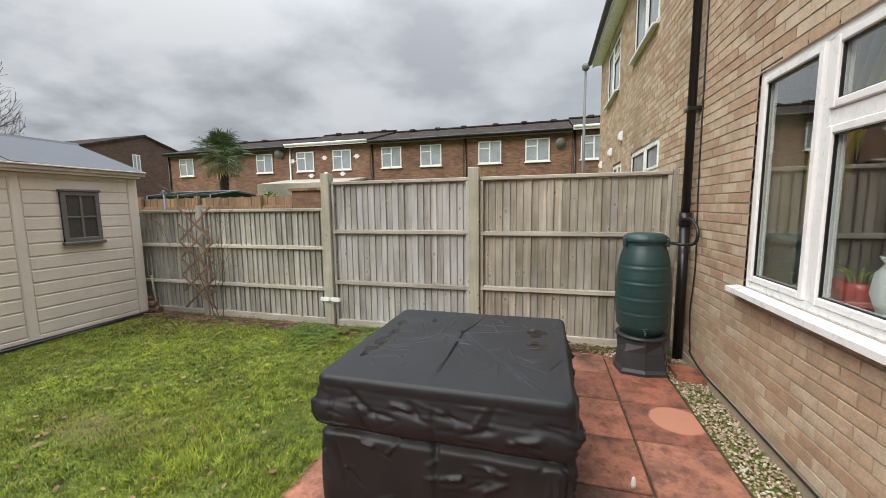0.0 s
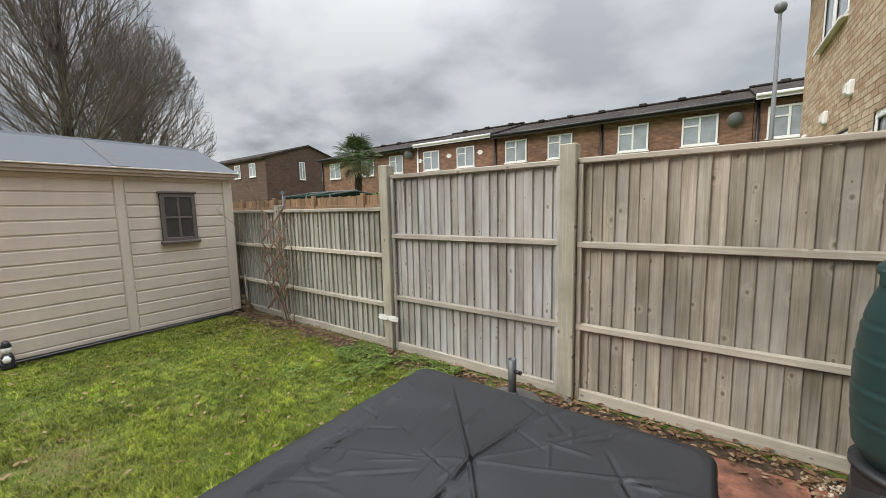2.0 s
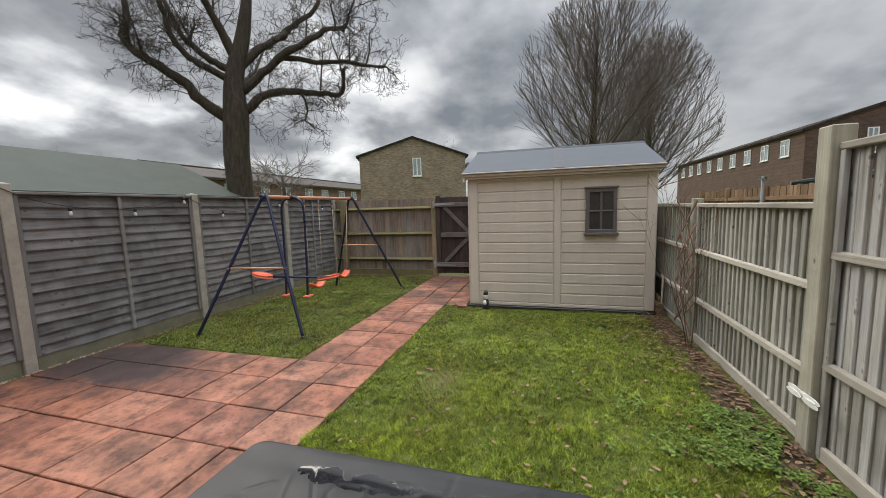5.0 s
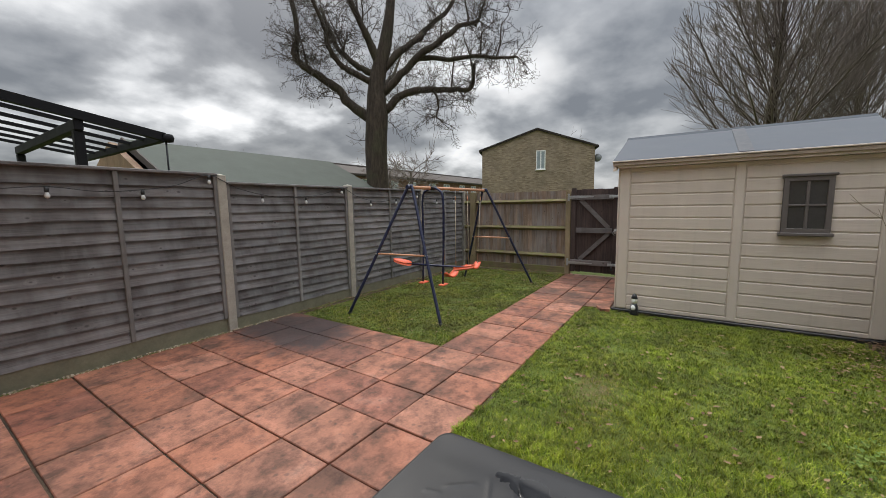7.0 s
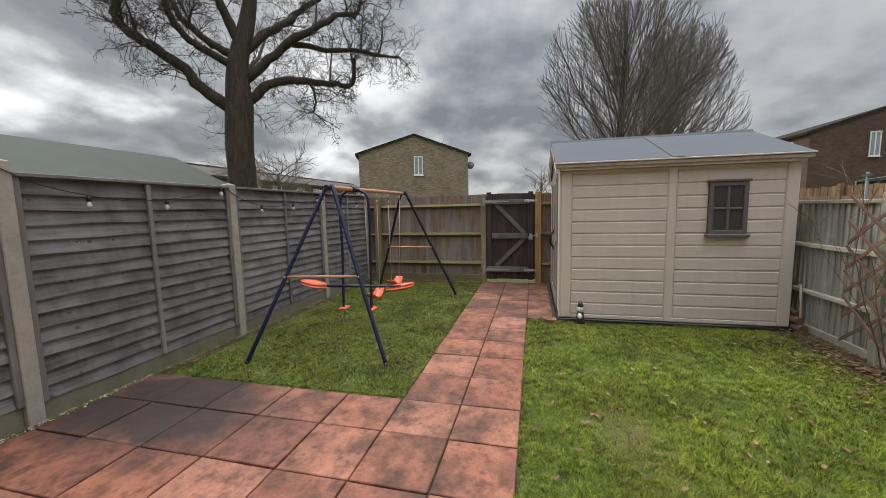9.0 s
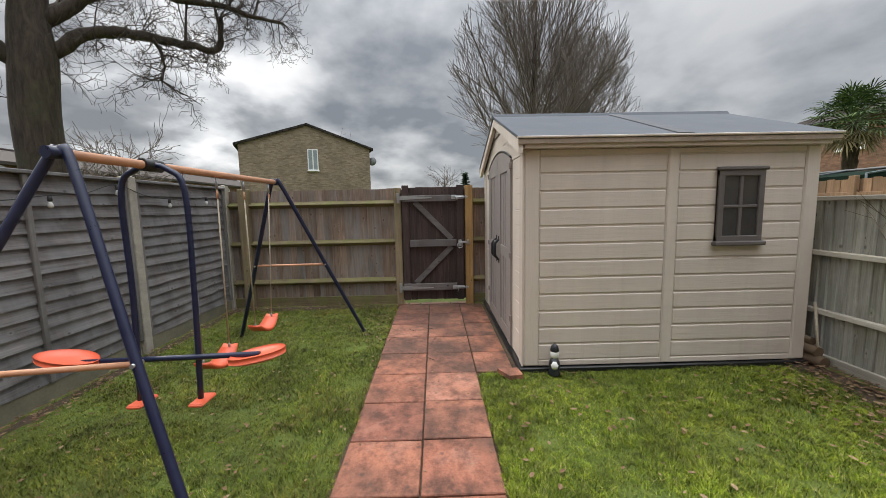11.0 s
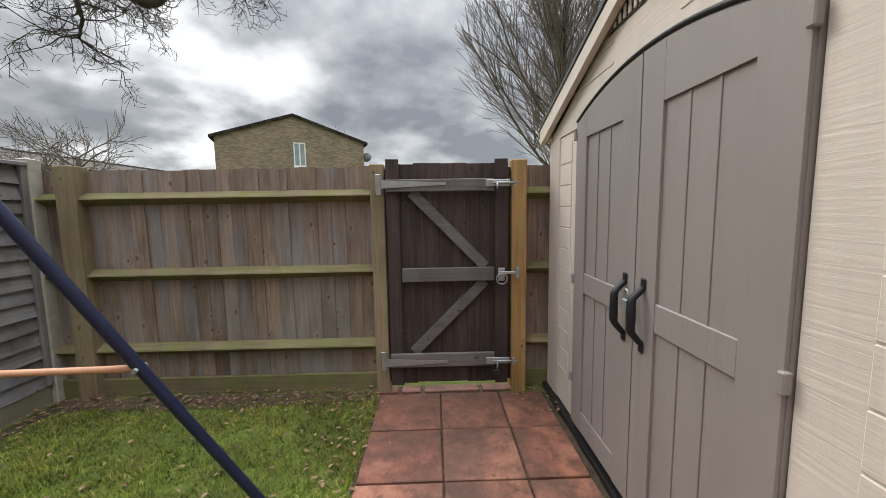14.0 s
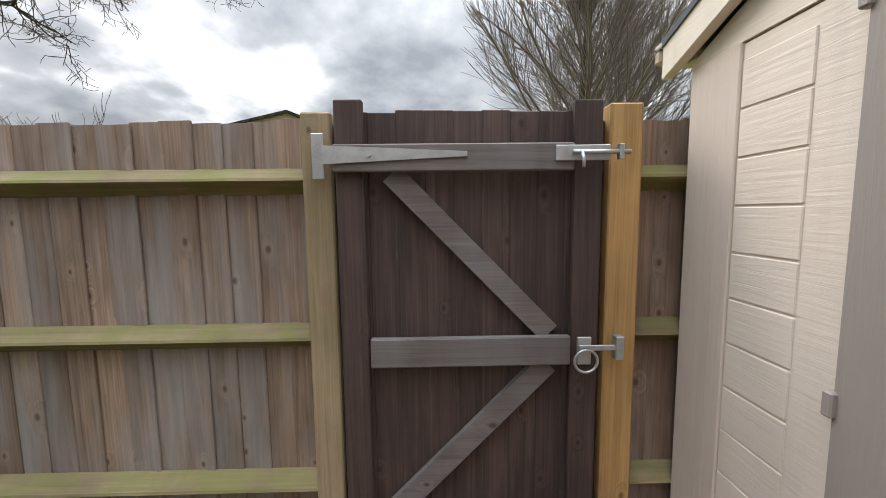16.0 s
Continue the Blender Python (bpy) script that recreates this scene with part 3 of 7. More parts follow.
class Geo:
    """Vertices and faces gathered for one mesh."""

    def __init__(self):
        self.v, self.f, self.s, self.m = [], [], [], []
        self.slot = 0

    def add(self, verts, faces, smooth=False):
        o = len(self.v)
        self.v.extend(tuple(p) for p in verts)
        for f in faces:
            self.f.append(tuple(i + o for i in f))
            self.s.append(smooth)
            self.m.append(self.slot)
        return self

    def box(self, x0, x1, y0, y1, z0, z1, b=0.0, m=None):
        """A box; b: the width of its worn edges; m: a matrix to turn it with."""
        c = Vector(((x0 + x1) / 2, (y0 + y1) / 2, (z0 + z1) / 2))
        h = (abs(x1 - x0) / 2, abs(y1 - y0) / 2, abs(z1 - z0) / 2)
        b = min(b, min(h) * 0.8)
        faces = []
        if b <= 0:
            vs = [Vector((sx * h[0], sy * h[1], sz * h[2])) for sx in (-1, 1) for sy in (-1, 1) for sz in (-1, 1)]
            faces = [(0, 1, 3, 2), (4, 6, 7, 5), (0, 4, 5, 1), (2, 3, 7, 6), (0, 2, 6, 4), (1, 5, 7, 3)]
        else:
            vs = []
            for sx in (-1, 1):
                for sy in (-1, 1):
                    for sz in (-1, 1):
                        s = (sx, sy, sz)
                        for a in range(3):
                            vs.append(Vector([s[k] * (h[k] if k == a else h[k] - b) for k in range(3)]))

            def idx(s, a):
                return ((s[0] > 0) * 4 + (s[1] > 0) * 2 + (s[2] > 0)) * 3 + a

            for a in range(3):
                p, q = [k for k in range(3) if k != a]
                for sg in (-1, 1):
                    quad = []
                    for sp, sq in ((-1, -1), (1, -1), (1, 1), (-1, 1)):
                        s = [0, 0, 0]
                        s[a], s[p], s[q] = sg, sp, sq
                        quad.append(idx(s, a))
                    faces.append(quad)
                for sp in (-1, 1):
                    for sq in (-1, 1):
                        s0, s1 = [0, 0, 0], [0, 0, 0]
                        s0[a], s1[a] = -1, 1
                        s0[p] = s1[p] = sp
                        s0[q] = s1[q] = sq
                        faces.append([idx(s0, p), idx(s1, p), idx(s1, q), idx(s0, q)])
            for k in range(8):
                faces.append([k * 3, k * 3 + 1, k * 3 + 2])
            out = []
            for f in faces:
                mid = sum((vs[i] for i in f), Vector()) / len(f)
                nrm = (vs[f[1]] - vs[f[0]]).cross(vs[f[2]] - vs[f[0]])
                out.append(tuple(f) if nrm.dot(mid) > 0 else tuple(reversed(f)))
            faces = out
        vs = [v + c for v in vs]
        if m is not None:
            vs = [m @ v for v in vs]
        return self.add(vs, faces)

    def tube(self, pts, r, n=8, caps=True, smooth=True):
        """A round bar through points; r: one radius or one for each point."""
        pts = [Vector(p) for p in pts]
        k = len(pts)
        rs = [r] * k if isinstance(r, (int, float)) else r
        vs, fs = [], []
        side = None
        for i, p in enumerate(pts):
            d = (pts[min(i + 1, k - 1)] - pts[max(i - 1, 0)]).normalized()
            if side is None:
                side = d.orthogonal().normalized()
            else:
                side = (side - d * side.dot(d))
                side = side.normalized() if side.length > 1e-6 else d.orthogonal().normalized()
            up = d.cross(side)
            for j in range(n):
                a = 2 * math.pi * j / n
                vs.append(p + (side * math.cos(a) + up * math.sin(a)) * rs[i])
        for i in range(k - 1):
            for j in range(n):
                a, b = i * n + j, i * n + (j + 1) % n
                fs.append((a, b, b + n, a + n))
        self.add(vs, fs, smooth)
        if caps:
            o = len(self.v) - len(vs)
            for ring in (list(range(n))[::-1], list(range((k - 1) * n, k * n))):
                self.f.append(tuple(o + i for i in ring))
                self.s.append(False)
                self.m.append(self.slot)
        return self

    def lathe(self, profile, n=32, at=(0, 0, 0), smooth=True, warp=None):
        """Turned about z: profile of (radius, z)."""
        vs, fs = [], []
        for r, z in profile:
            for j in range(n):
                a = 2 * math.pi * j / n
                q = r * (warp(a, z) if warp else 1)
                vs.append((at[0] + q * math.cos(a), at[1] + q * math.sin(a), at[2] + z))
        for i in range(len(profile) - 1):
            for j in range(n):
                a, b = i * n + j, i * n + (j + 1) % n
                fs.append((a, b, b + n, a + n))
        fs.append(tuple(range(n))[::-1])
        fs.append(tuple(range((len(profile) - 1) * n, len(profile) * n)))
        return self.add(vs, fs, smooth)

    def prism(self, outline, axis, lo, hi):
        """An outline of (a, b) pushed along an axis: x takes (y, z), y takes (x, z), z takes (x, y)."""
        def put(a, b, c):
            return {"x": (c, a, b), "y": (a, c, b), "z": (a, b, c)}[axis]
        n = len(outline)
        vs = [put(a, b, lo) for a, b in outline] + [put(a, b, hi) for a, b in outline]
        fs = [(i, (i + 1) % n, (i + 1) % n + n, i + n) for i in range(n)]
        fs += [tuple(range(n))[::-1], tuple(range(n, 2 * n))]
        area = sum(outline[i][0] * outline[(i + 1) % n][1] - outline[(i + 1) % n][0] * outline[i][1] for i in range(n))
        if (area > 0) == (axis == "y"):
            fs = [tuple(reversed(f)) for f in fs]
        return self.add(vs, fs)

    def mesh(self, name, *mats):
        me = bpy.data.meshes.new(name)
        me.from_pydata(self.v, [], self.f)
        for mt in mats:
            me.materials.append(mt)
        me.polygons.foreach_set("use_smooth", self.s)
        if self.slot or any(self.m):
            me.polygons.foreach_set("material_index", self.m)
        me.update()
        return me


BASE = {}


def thing(name, base, label, category, group="", kind="", local=False):
    """An Empty at the base of a thing. Its parts are drawn in world places, or round its base if local."""
    ob = new(name)
    ob.empty_display_size = 0.1
    ob.location = base
    BASE[ob.name] = Vector((0, 0, 0)) if local else Vector(base)
    return tagged(ob, label, category, group, kind)


def part(name, geo, material, parent, label="", at=(0, 0, 0), turn=(0, 0, 0), kind=""):
    """One mesh under a thing or a part. geo: a Geo, or a mesh to share."""
    me = geo if isinstance(geo, bpy.types.Mesh) else geo.mesh(name, material)
    ob = new(name, me)
    ob.parent = parent
    ob.location = Vector(at) - BASE[parent.name]
    ob.rotation_euler = [radians(a) for a in turn]
    BASE[ob.name] = Vector(at)
    return tagged(ob, label, kind=kind)


def single(name, geo, material, label, category, group="", kind="", at=(0, 0, 0), turn=(0, 0, 0)):
    """A thing that is one mesh."""
    me = geo if isinstance(geo, bpy.types.Mesh) else geo.mesh(name, *(material if isinstance(material, tuple) else (material,)))
    ob = new(name, me)
    ob.location = at
    ob.rotation_euler = [radians(a) for a in turn]
    BASE[ob.name] = Vector(at)
    return tagged(ob, label, category, group, kind)


# ---- ground ----
FENCE_L, FENCE_R, FENCE_E, HOUSE = -2.45, 4.14, -8.12, 1.32


def build_ground():
    g = Geo()
    g.add([(-400, -400, -0.012), (400, -400, -0.012), (400, 400, -0.012), (-400, 400, -0.012)], [(0, 1, 2, 3)])
    single("ground", g, M["ground"], "mossy green turf ground under the garden", "ground", kind="structure")
    g = Geo()
    # beds of bare soil along the fences, slightly domed
    for x0, x1, y0, y1 in ((-8.1, -1.4, 3.80, 4.12), (-8.08, -7.80, -2.4, 0.05), (-8.0, -3.2, -2.42, -2.24), (-1.3, 1.3, 3.9, 4.12), (-8.0, -5.62, 1.345, 1.425)):
        nx, ny = max(2, int((x1 - x0) / 0.08)), max(2, int((y1 - y0) / 0.06))
        vs = []
        for i in range(nx + 1):
            for j in range(ny + 1):
                x, y = x0 + (x1 - x0) * i / nx, y0 + (y1 - y0) * j / ny
                e = 0 if i in (0, nx) or j in (0, ny) else 1
                vs.append((x, y, -0.02 + e * (0.022 + 0.02 * noise.noise((x * 6, y * 6, 0)))))
        g.add(vs, [(i * (ny + 1) + j, (i + 1) * (ny + 1) + j, (i + 1) * (ny + 1) + j + 1, i * (ny + 1) + j + 1) for i in range(nx) for j in range(ny)], True)
    single("soil_bed", g, M["soil"], "dark damp soil strips along the fences", "soil", kind="stuff")


build_ground()

XS = [-3.20, -2.76, -2.28, -1.82, -1.33, -0.855, -0.38, 0.095, 0.57, 1.045]
YS = [-2.36, -1.88, -1.39, -0.89, -0.37, 0.10, 0.57, 1.02, 1.50, 2.0, 2.48, 2.98, 3.46, 3.92]


def slab_cells():
    cells = []
    for i in range(len(XS) - 1):
        for j in range(len(YS) - 1):
            if YS[j] < 1.0 or XS[i] > -1.4:
                cells.append((XS[i], XS[i + 1], YS[j], YS[j + 1]))
    xs = [-3.20 - 0.475 * k for k in range(11)]
    for k in range(10):
        cells.append((xs[k + 1], xs[k], 0.10, 0.57))
        cells.append((xs[k + 1], xs[k], 0.57, 1.02))
        if xs[k] < -5.5:
            cells.append((xs[k + 1], xs[k], 1.02, 1.36))
    for y0, y1 in ((0.02, 0.24), (0.26, 0.42), (0.44, 0.88), (0.90, 1.22)):
        cells.append((-8.10, -7.975, y0, y1))
    return cells


# ---- fences ----
def closeboard(name, base, length, z0, z1, rails, turn, mats, pitch, label, category, rail_h=0.05, cap=True, side=True, foot=0.09, step=0.019, arris=False):
    """A panel of upright overlapping boards on rails, in its own frame: along x, seen from -y."""
    board, rail, edge = mats
    p = thing(name, base, label, category, group="fence panels", local=True)
    p.rotation_euler = (0, 0, radians(turn))
    rows = int(round(length / pitch))
    pitch = length / rows
    shapes = []
    for k in range(3):
        gg = Geo()
        # feather edge: thick at one side
        w = pitch * (0.56 + 0.02 * k)
        gg.prism([(-w, 0.003), (w - 0.004, -step), (w, 0.003 - step), (w, 0.004), (-w, 0.009)], "z", z0 + foot * 0.4, z1 - 0.004 * k)
        shapes.append(gg.mesh("board", board))
    for i in range(rows):
        part("board", shapes[R.randrange(3)], None, p, at=((i + 0.5) * pitch, R.uniform(-0.002, 0.002), R.uniform(-0.004, 0.004)), turn=(R.uniform(-0.2, 0.2), R.uniform(-0.25, 0.25), R.uniform(-1.2, 1.2)))
    for z in rails:
        if arris:
            part("rail", Geo().prism([(-0.004, z + 0.046), (-0.070, z + 0.006), (-0.074, z - 0.004), (-0.064, z - 0.012), (-0.004, z - 0.050)], "x", 0.0, length), rail, p, "mossy triangular rail")
            continue
        part("rail", Geo().prism([(-0.012, z - rail_h / 2), (-0.012, z + rail_h / 2), (-0.048, z + rail_h / 2 - 0.008), (-0.050, z - rail_h / 2 + 0.006), (-0.038, z - rail_h / 2)], "x", 0.0, length), rail, p)
    if cap:
        part("capping", Geo().box(-0.005, length + 0.005, -0.048, 0.035, z1 - 0.005, z1 + 0.035, 0.006), rail, p)
    if side:
        for x in (0.0, length - 0.035):
            part("stile", Geo().box(x, x + 0.035, -0.045, -0.014, z0 + 0.02, z1 - 0.006, 0.004), edge, p)
    if foot:
        part("gravel_board", Geo().box(0, length, -0.040, -0.008, z0, z0 + foot, 0.005), rail, p)
    return p


def fence_post(base, w, h, material, label, cap=0.0, d=None):
    d = d or w
    g = Geo().box(-w / 2, w / 2, -d / 2, d / 2, -0.05, h - cap, 0.006)
    if cap:
        v = [(-w / 2 - 0.0, -d / 2, h - cap), (w / 2, -d / 2, h - cap), (w / 2, d / 2, h - cap), (-w / 2, d / 2, h - cap), (0, 0, h)]
        g.add(v, [(0, 1, 4), (1, 2, 4), (2, 3, 4), (3, 0, 4)])
    return single("fence_post", g, material, label, "fence post", "fence posts", at=base)


def build_right_fence():
    tall = (M["grey_v"], M["grey_x"], M["grey_v"])
    low = (M["green_v"], M["grey_x"], M["green_v"])
    closeboard("fence", (-0.715, FENCE_R + 0.035, 0), 1.885, 0.0, 1.79, (1.20, 0.58), 0, (M["stained_v"], M["grey_x"], M["stained_v"]), 0.080, "tall weathered grey close-board fence panel with two rails", "fence", step=0.012)
    closeboard("fence", (-2.575, FENCE_R + 0.035, 0), 1.735, 0.0, 1.79, (1.21, 0.57), 0, tall, 0.078, "tall silver-grey close-board fence panel with two rails", "fence", step=0.012)
    closeboard("fence", (-4.60, FENCE_R + 0.035, 0), 1.90, 0.0, 1.47, (1.0, 0.47), 0, low, 0.082, "low pale green-grey close-board fence panel", "fence")
    closeboard("fence", (-6.58, FENCE_R + 0.035, 0), 1.88, 0.0, 1.47, (1.0, 0.47), 0, low, 0.082, "low pale green-grey close-board fence panel beside the shed", "fence")
    closeboard("fence", (-8.08, FENCE_R + 0.035, 0), 1.40, 0.0, 1.47, (1.0, 0.47), 0, low, 0.082, "low close-board fence panel behind the shed", "fence")
    for x, h, w in ((-0.78, 1.93, 0.12), (-2.64, 1.925, 0.115), (-4.65, 1.56, 0.09), (-6.63, 1.53, 0.09)):
        fence_post((x, FENCE_R + 0.01, 0), w, h, M["post_v"], "square weathered timber fence post between panels")
    fence_post((1.20, FENCE_R + 0.03, 0), 0.06, 1.84, M["post_v"], "narrow weathered timber fence post against the brick wall")


def lap_panel(base, length, z0, z1, group="lap panels"):
    """A panel of wavy overlapping boards; its own frame runs along x and is seen from -y."""
    p = thing("lap_fence", base, "silver-grey overlapping lap fence panel with uprights", "fence", group, local=True)
    p.rotation_euler = (0, 0, radians(180))
    count = 15
    step = (z1 - z0) / count
    for i in range(count):
        n = 14
        g = Geo()
        low = [R.uniform(-0.010, 0.010) for _ in range(n + 1)]
        vs = []
        z = z0 + i * step
        tilt = R.uniform(-0.008, 0.008)
        for k in range(n + 1):
            x = length * k / n
            zz = z + low[k] * 0.5 + (low[max(k - 1, 0)] + low[min(k + 1, n)]) * 0.25 + tilt * (k / n - 0.5)
            vs += [(x, -0.037, zz), (x, -0.022, zz - 0.001), (x, 0.006, z + step * 1.25), (x, -0.002, z + step * 1.25)]
        fs = []
        for k in range(n):
            o = k * 4
            for a, b in ((0, 1), (1, 2), (2, 3), (3, 0)):
                fs.append((o + a, o + b, o + 4 + b, o + 4 + a))
        fs += [(3, 2, 1, 0), (n * 4, n * 4 + 1, n * 4 + 2, n * 4 + 3)]
        part("lap_board", g.add(vs, [tuple(reversed(f)) for f in fs]), M["lap_x"], p)
    for x in (0.0, length / 2 - 0.02, length - 0.04):
        part("batten", Geo().box(x, x + 0.04, -0.056, -0.026, z0, z1 + 0.02, 0.004), M["lap_z"], p)
    part("capping", Geo().box(-0.005, length + 0.005, -0.07, 0.03, z1 + 0.02, z1 + 0.05, 0.005), M["lap_x"], p)
    return p


def build_left_fence():
    posts = [1.62, -0.36, -2.33, -4.33, -6.31, -8.05]
    for i, x in enumerate(posts):
        if x < HOUSE:
            fence_post((x, FENCE_L, 0), 0.10, 1.91 if i < 3 else 1.86, M["concrete"], "pale weathered concrete fence post between lap panels", 0.02, 0.115)
    for i in range(5):
        x1, x0 = min(posts[i], HOUSE) - 0.05, posts[i + 1] + 0.05
        top = 1.86 if i < 2 else 1.77
        lap_panel((x1, FENCE_L - 0.01, 0), x1 - x0, 0.16 if i < 2 else 0.14, top)
        single("gravel_board", Geo().box(x0, x1, FENCE_L - 0.03, FENCE_L + 0.02, -0.05, 0.17, 0.006), M["gravel_board"], "green-stained concrete gravel board under the lap panel", "gravel board", "gravel boards")


def build_end_fence():
    mats = (M["brown_v"], M["rail_y"], M["brown_v"])
    for y, ln, lab in ((-2.42, 2.49, "brown weathered close-board fence panel with mossy rails"), (1.24, 2.85, "brown weathered close-board fence behind the shed")):
        closeboard("fence", (FENCE_E + 0.03, y, 0), ln, 0.0, 1.765, (1.548, 0.967, 0.375), 90, mats, 0.108, lab, "fence", rail_h=0.075, cap=False, side=False, foot=0.14, step=0.006, arris=True)
    fence_post((-8.06, -2.15, 0), 0.14, 1.79, M["bpost_v"], "thick mossy brown corner fence post")
    fence_post((-8.04, 0.125, 0), 0.105, 1.77, M["bpost_v"], "weathered brown timber gate post")
    fence_post((-8.03, 1.185, 0), 0.115, 1.79, M["pine_v"], "orange new pine gate post beside the shed")


def build_gate():
    g = thing("garden_gate", (-7.98, 0.64, 0.08), "closed dark-stained ledged and braced timber garden gate", "gate")
    x0, x1, z0, z1 = -8.005, -7.985, 0.08, 1.80
    y0, y1 = 0.195, 1.095
    n = 9
    w = (y1 - y0 - 0.02) / n
    me = Geo().box(-0.010, 0.010, -w / 2 - 0.004, w / 2 - 0.0015, z0, z1 - 0.03, 0.003).mesh("board", M["gate_v"])
    for i in range(n):
        part("board", me, None, g, turn=(0, 0, 2.2), at=(-7.997 + R.uniform(-0.001, 0.001), y0 + 0.01 + w * (i + 0.5), R.uniform(-0.006, 0.004)))
    part("stile", Geo().box(x1, x1 + 0.032, y0, y0 + 0.095, z0 - 0.005, z1, 0.004), M["gate_v"], g)
    part("stile", Geo().box(x1, x1 + 0.032, y1 - 0.095, y1, z0 - 0.005, z1 - 0.005, 0.004), M["gate_v"], g)
    for a, b in ((0.180, 0.215), (1.075, 1.126)):
        part("stop", Geo().box(-8.045, -8.012, a, b, z0, z1 - 0.06, 0.003), M["gate_v"], g)
    for z, h, a in ((1.606, 0.09, 0.0), (0.944, 0.103, 0.105), (0.282, 0.105, 0.0)):
        part("ledge", Geo().box(x1 + 0.034, x1 + 0.062, y0 + a, y1 - 0.105, z - h / 2, z + h / 2, 0.004), M["gate_y"], g)

    def brace(ya, za, yb, zb):
        a, b = Vector((0, ya, za)), Vector((0, yb, zb))
        d = (b - a).normalized()
        s = Vector((0, -d.z, d.y)) * 0.038
        outline = [(p.y, p.z) for p in (a - s, b - s, b + s, a + s)]
        part("brace", Geo().prism(outline, "x", x1 + 0.004, x1 + 0.031), M["gate_y"], g)

    brace(0.381, 1.558, 0.924, 0.998)
    brace(0.375, 0.338, 0.920, 0.886)
    for z in (1.616, 0.272):
        # long tapered hinge
        t = part("strap_hinge", Geo().prism([(y0 - 0.03, z - 0.03), (y0 + 0.44, z - 0.008), (y0 + 0.44, z + 0.008), (y0 - 0.03, z + 0.03)], "x", x1 + 0.064, x1 + 0.069), M["zinc"], g, "galvanised strap hinge")
        part("hinge_plate", Geo().box(x1 + 0.030, x1 + 0.036, y0 - 0.075, y0 - 0.035, z - 0.075, z + 0.075, 0.002), M["zinc"], t)
        part("bolt_head", Geo().tube([(x1 + 0.066, y0 + 0.12, z), (x1 + 0.075, y0 + 0.12, z)], 0.009, 8), M["zinc"], t)
        part("bolt_head", Geo().tube([(x1 + 0.066, y0 + 0.24, z), (x1 + 0.075, y0 + 0.24, z)], 0.008, 8), M["zinc"], t)
        b = part("sliding_bolt", Geo().box(x1 + 0.064, x1 + 0.070, y1 - 0.17, y1 + 0.01, z - 0.025, z + 0.025, 0.002), M["zinc"], g, "galvanised sliding bolt")
        part("bolt_rod", Geo().tube([(x1 + 0.082, y1 - 0.12, z), (x1 + 0.082, y1 + 0.07, z)], 0.008, 8), M["zinc"], b)
        part("bolt_knob", Geo().tube([(x1 + 0.085, y1 - 0.09, z), (x1 + 0.10, y1 - 0.09, z - 0.02), (x1 + 0.10, y1 - 0.09, z - 0.05)], 0.006, 6), M["zinc"], b)
        part("keeper", Geo().box(x1 + 0.07, x1 + 0.092, y1 + 0.030, y1 + 0.045, z - 0.025, z + 0.025, 0.002), M["zinc"], b)
    la = part("ring_latch", Geo().box(x1 + 0.034, x1 + 0.045, y1 - 0.075, y1 - 0.025, 0.885, 0.985, 0.003), M["zinc"], g, "galvanised ring latch")
    ring = [(x1 + 0.062, y1 - 0.05 + 0.040 * math.cos(a), 0.905 + 0.040 * math.sin(a)) for a in [2 * math.pi * k / 24 for k in range(25)]]
    part("ring", Geo().tube(ring, 0.005, 8, caps=False), M["zinc"], la)
    part("latch_bar", Geo().box(x1 + 0.045, x1 + 0.052, y1 - 0.07, y1 + 0.075, 0.938, 0.958, 0.002), M["zinc"], la)
    part("catch", Geo().box(x1 + 0.030, x1 + 0.060, y1 + 0.055, y1 + 0.085, 0.905, 0.99, 0.003), M["zinc"], la)
    single("padlock", Geo().box(x1 + 0.074, x1 + 0.092, y1 - 0.115, y1 - 0.075, 0.165, 0.205, 0.005).tube([(x1 + 0.083, y1 - 0.107, 0.20), (x1 + 0.083, y1 - 0.107, 0.235), (x1 + 0.083, y1 - 0.083, 0.235), (x1 + 0.083, y1 - 0.083, 0.20)], 0.004, 6), M["black_metal"], "small dark padlock hanging from the gate bolt", "padlock")


build_right_fence()
build_left_fence()
build_end_fence()
build_gate()


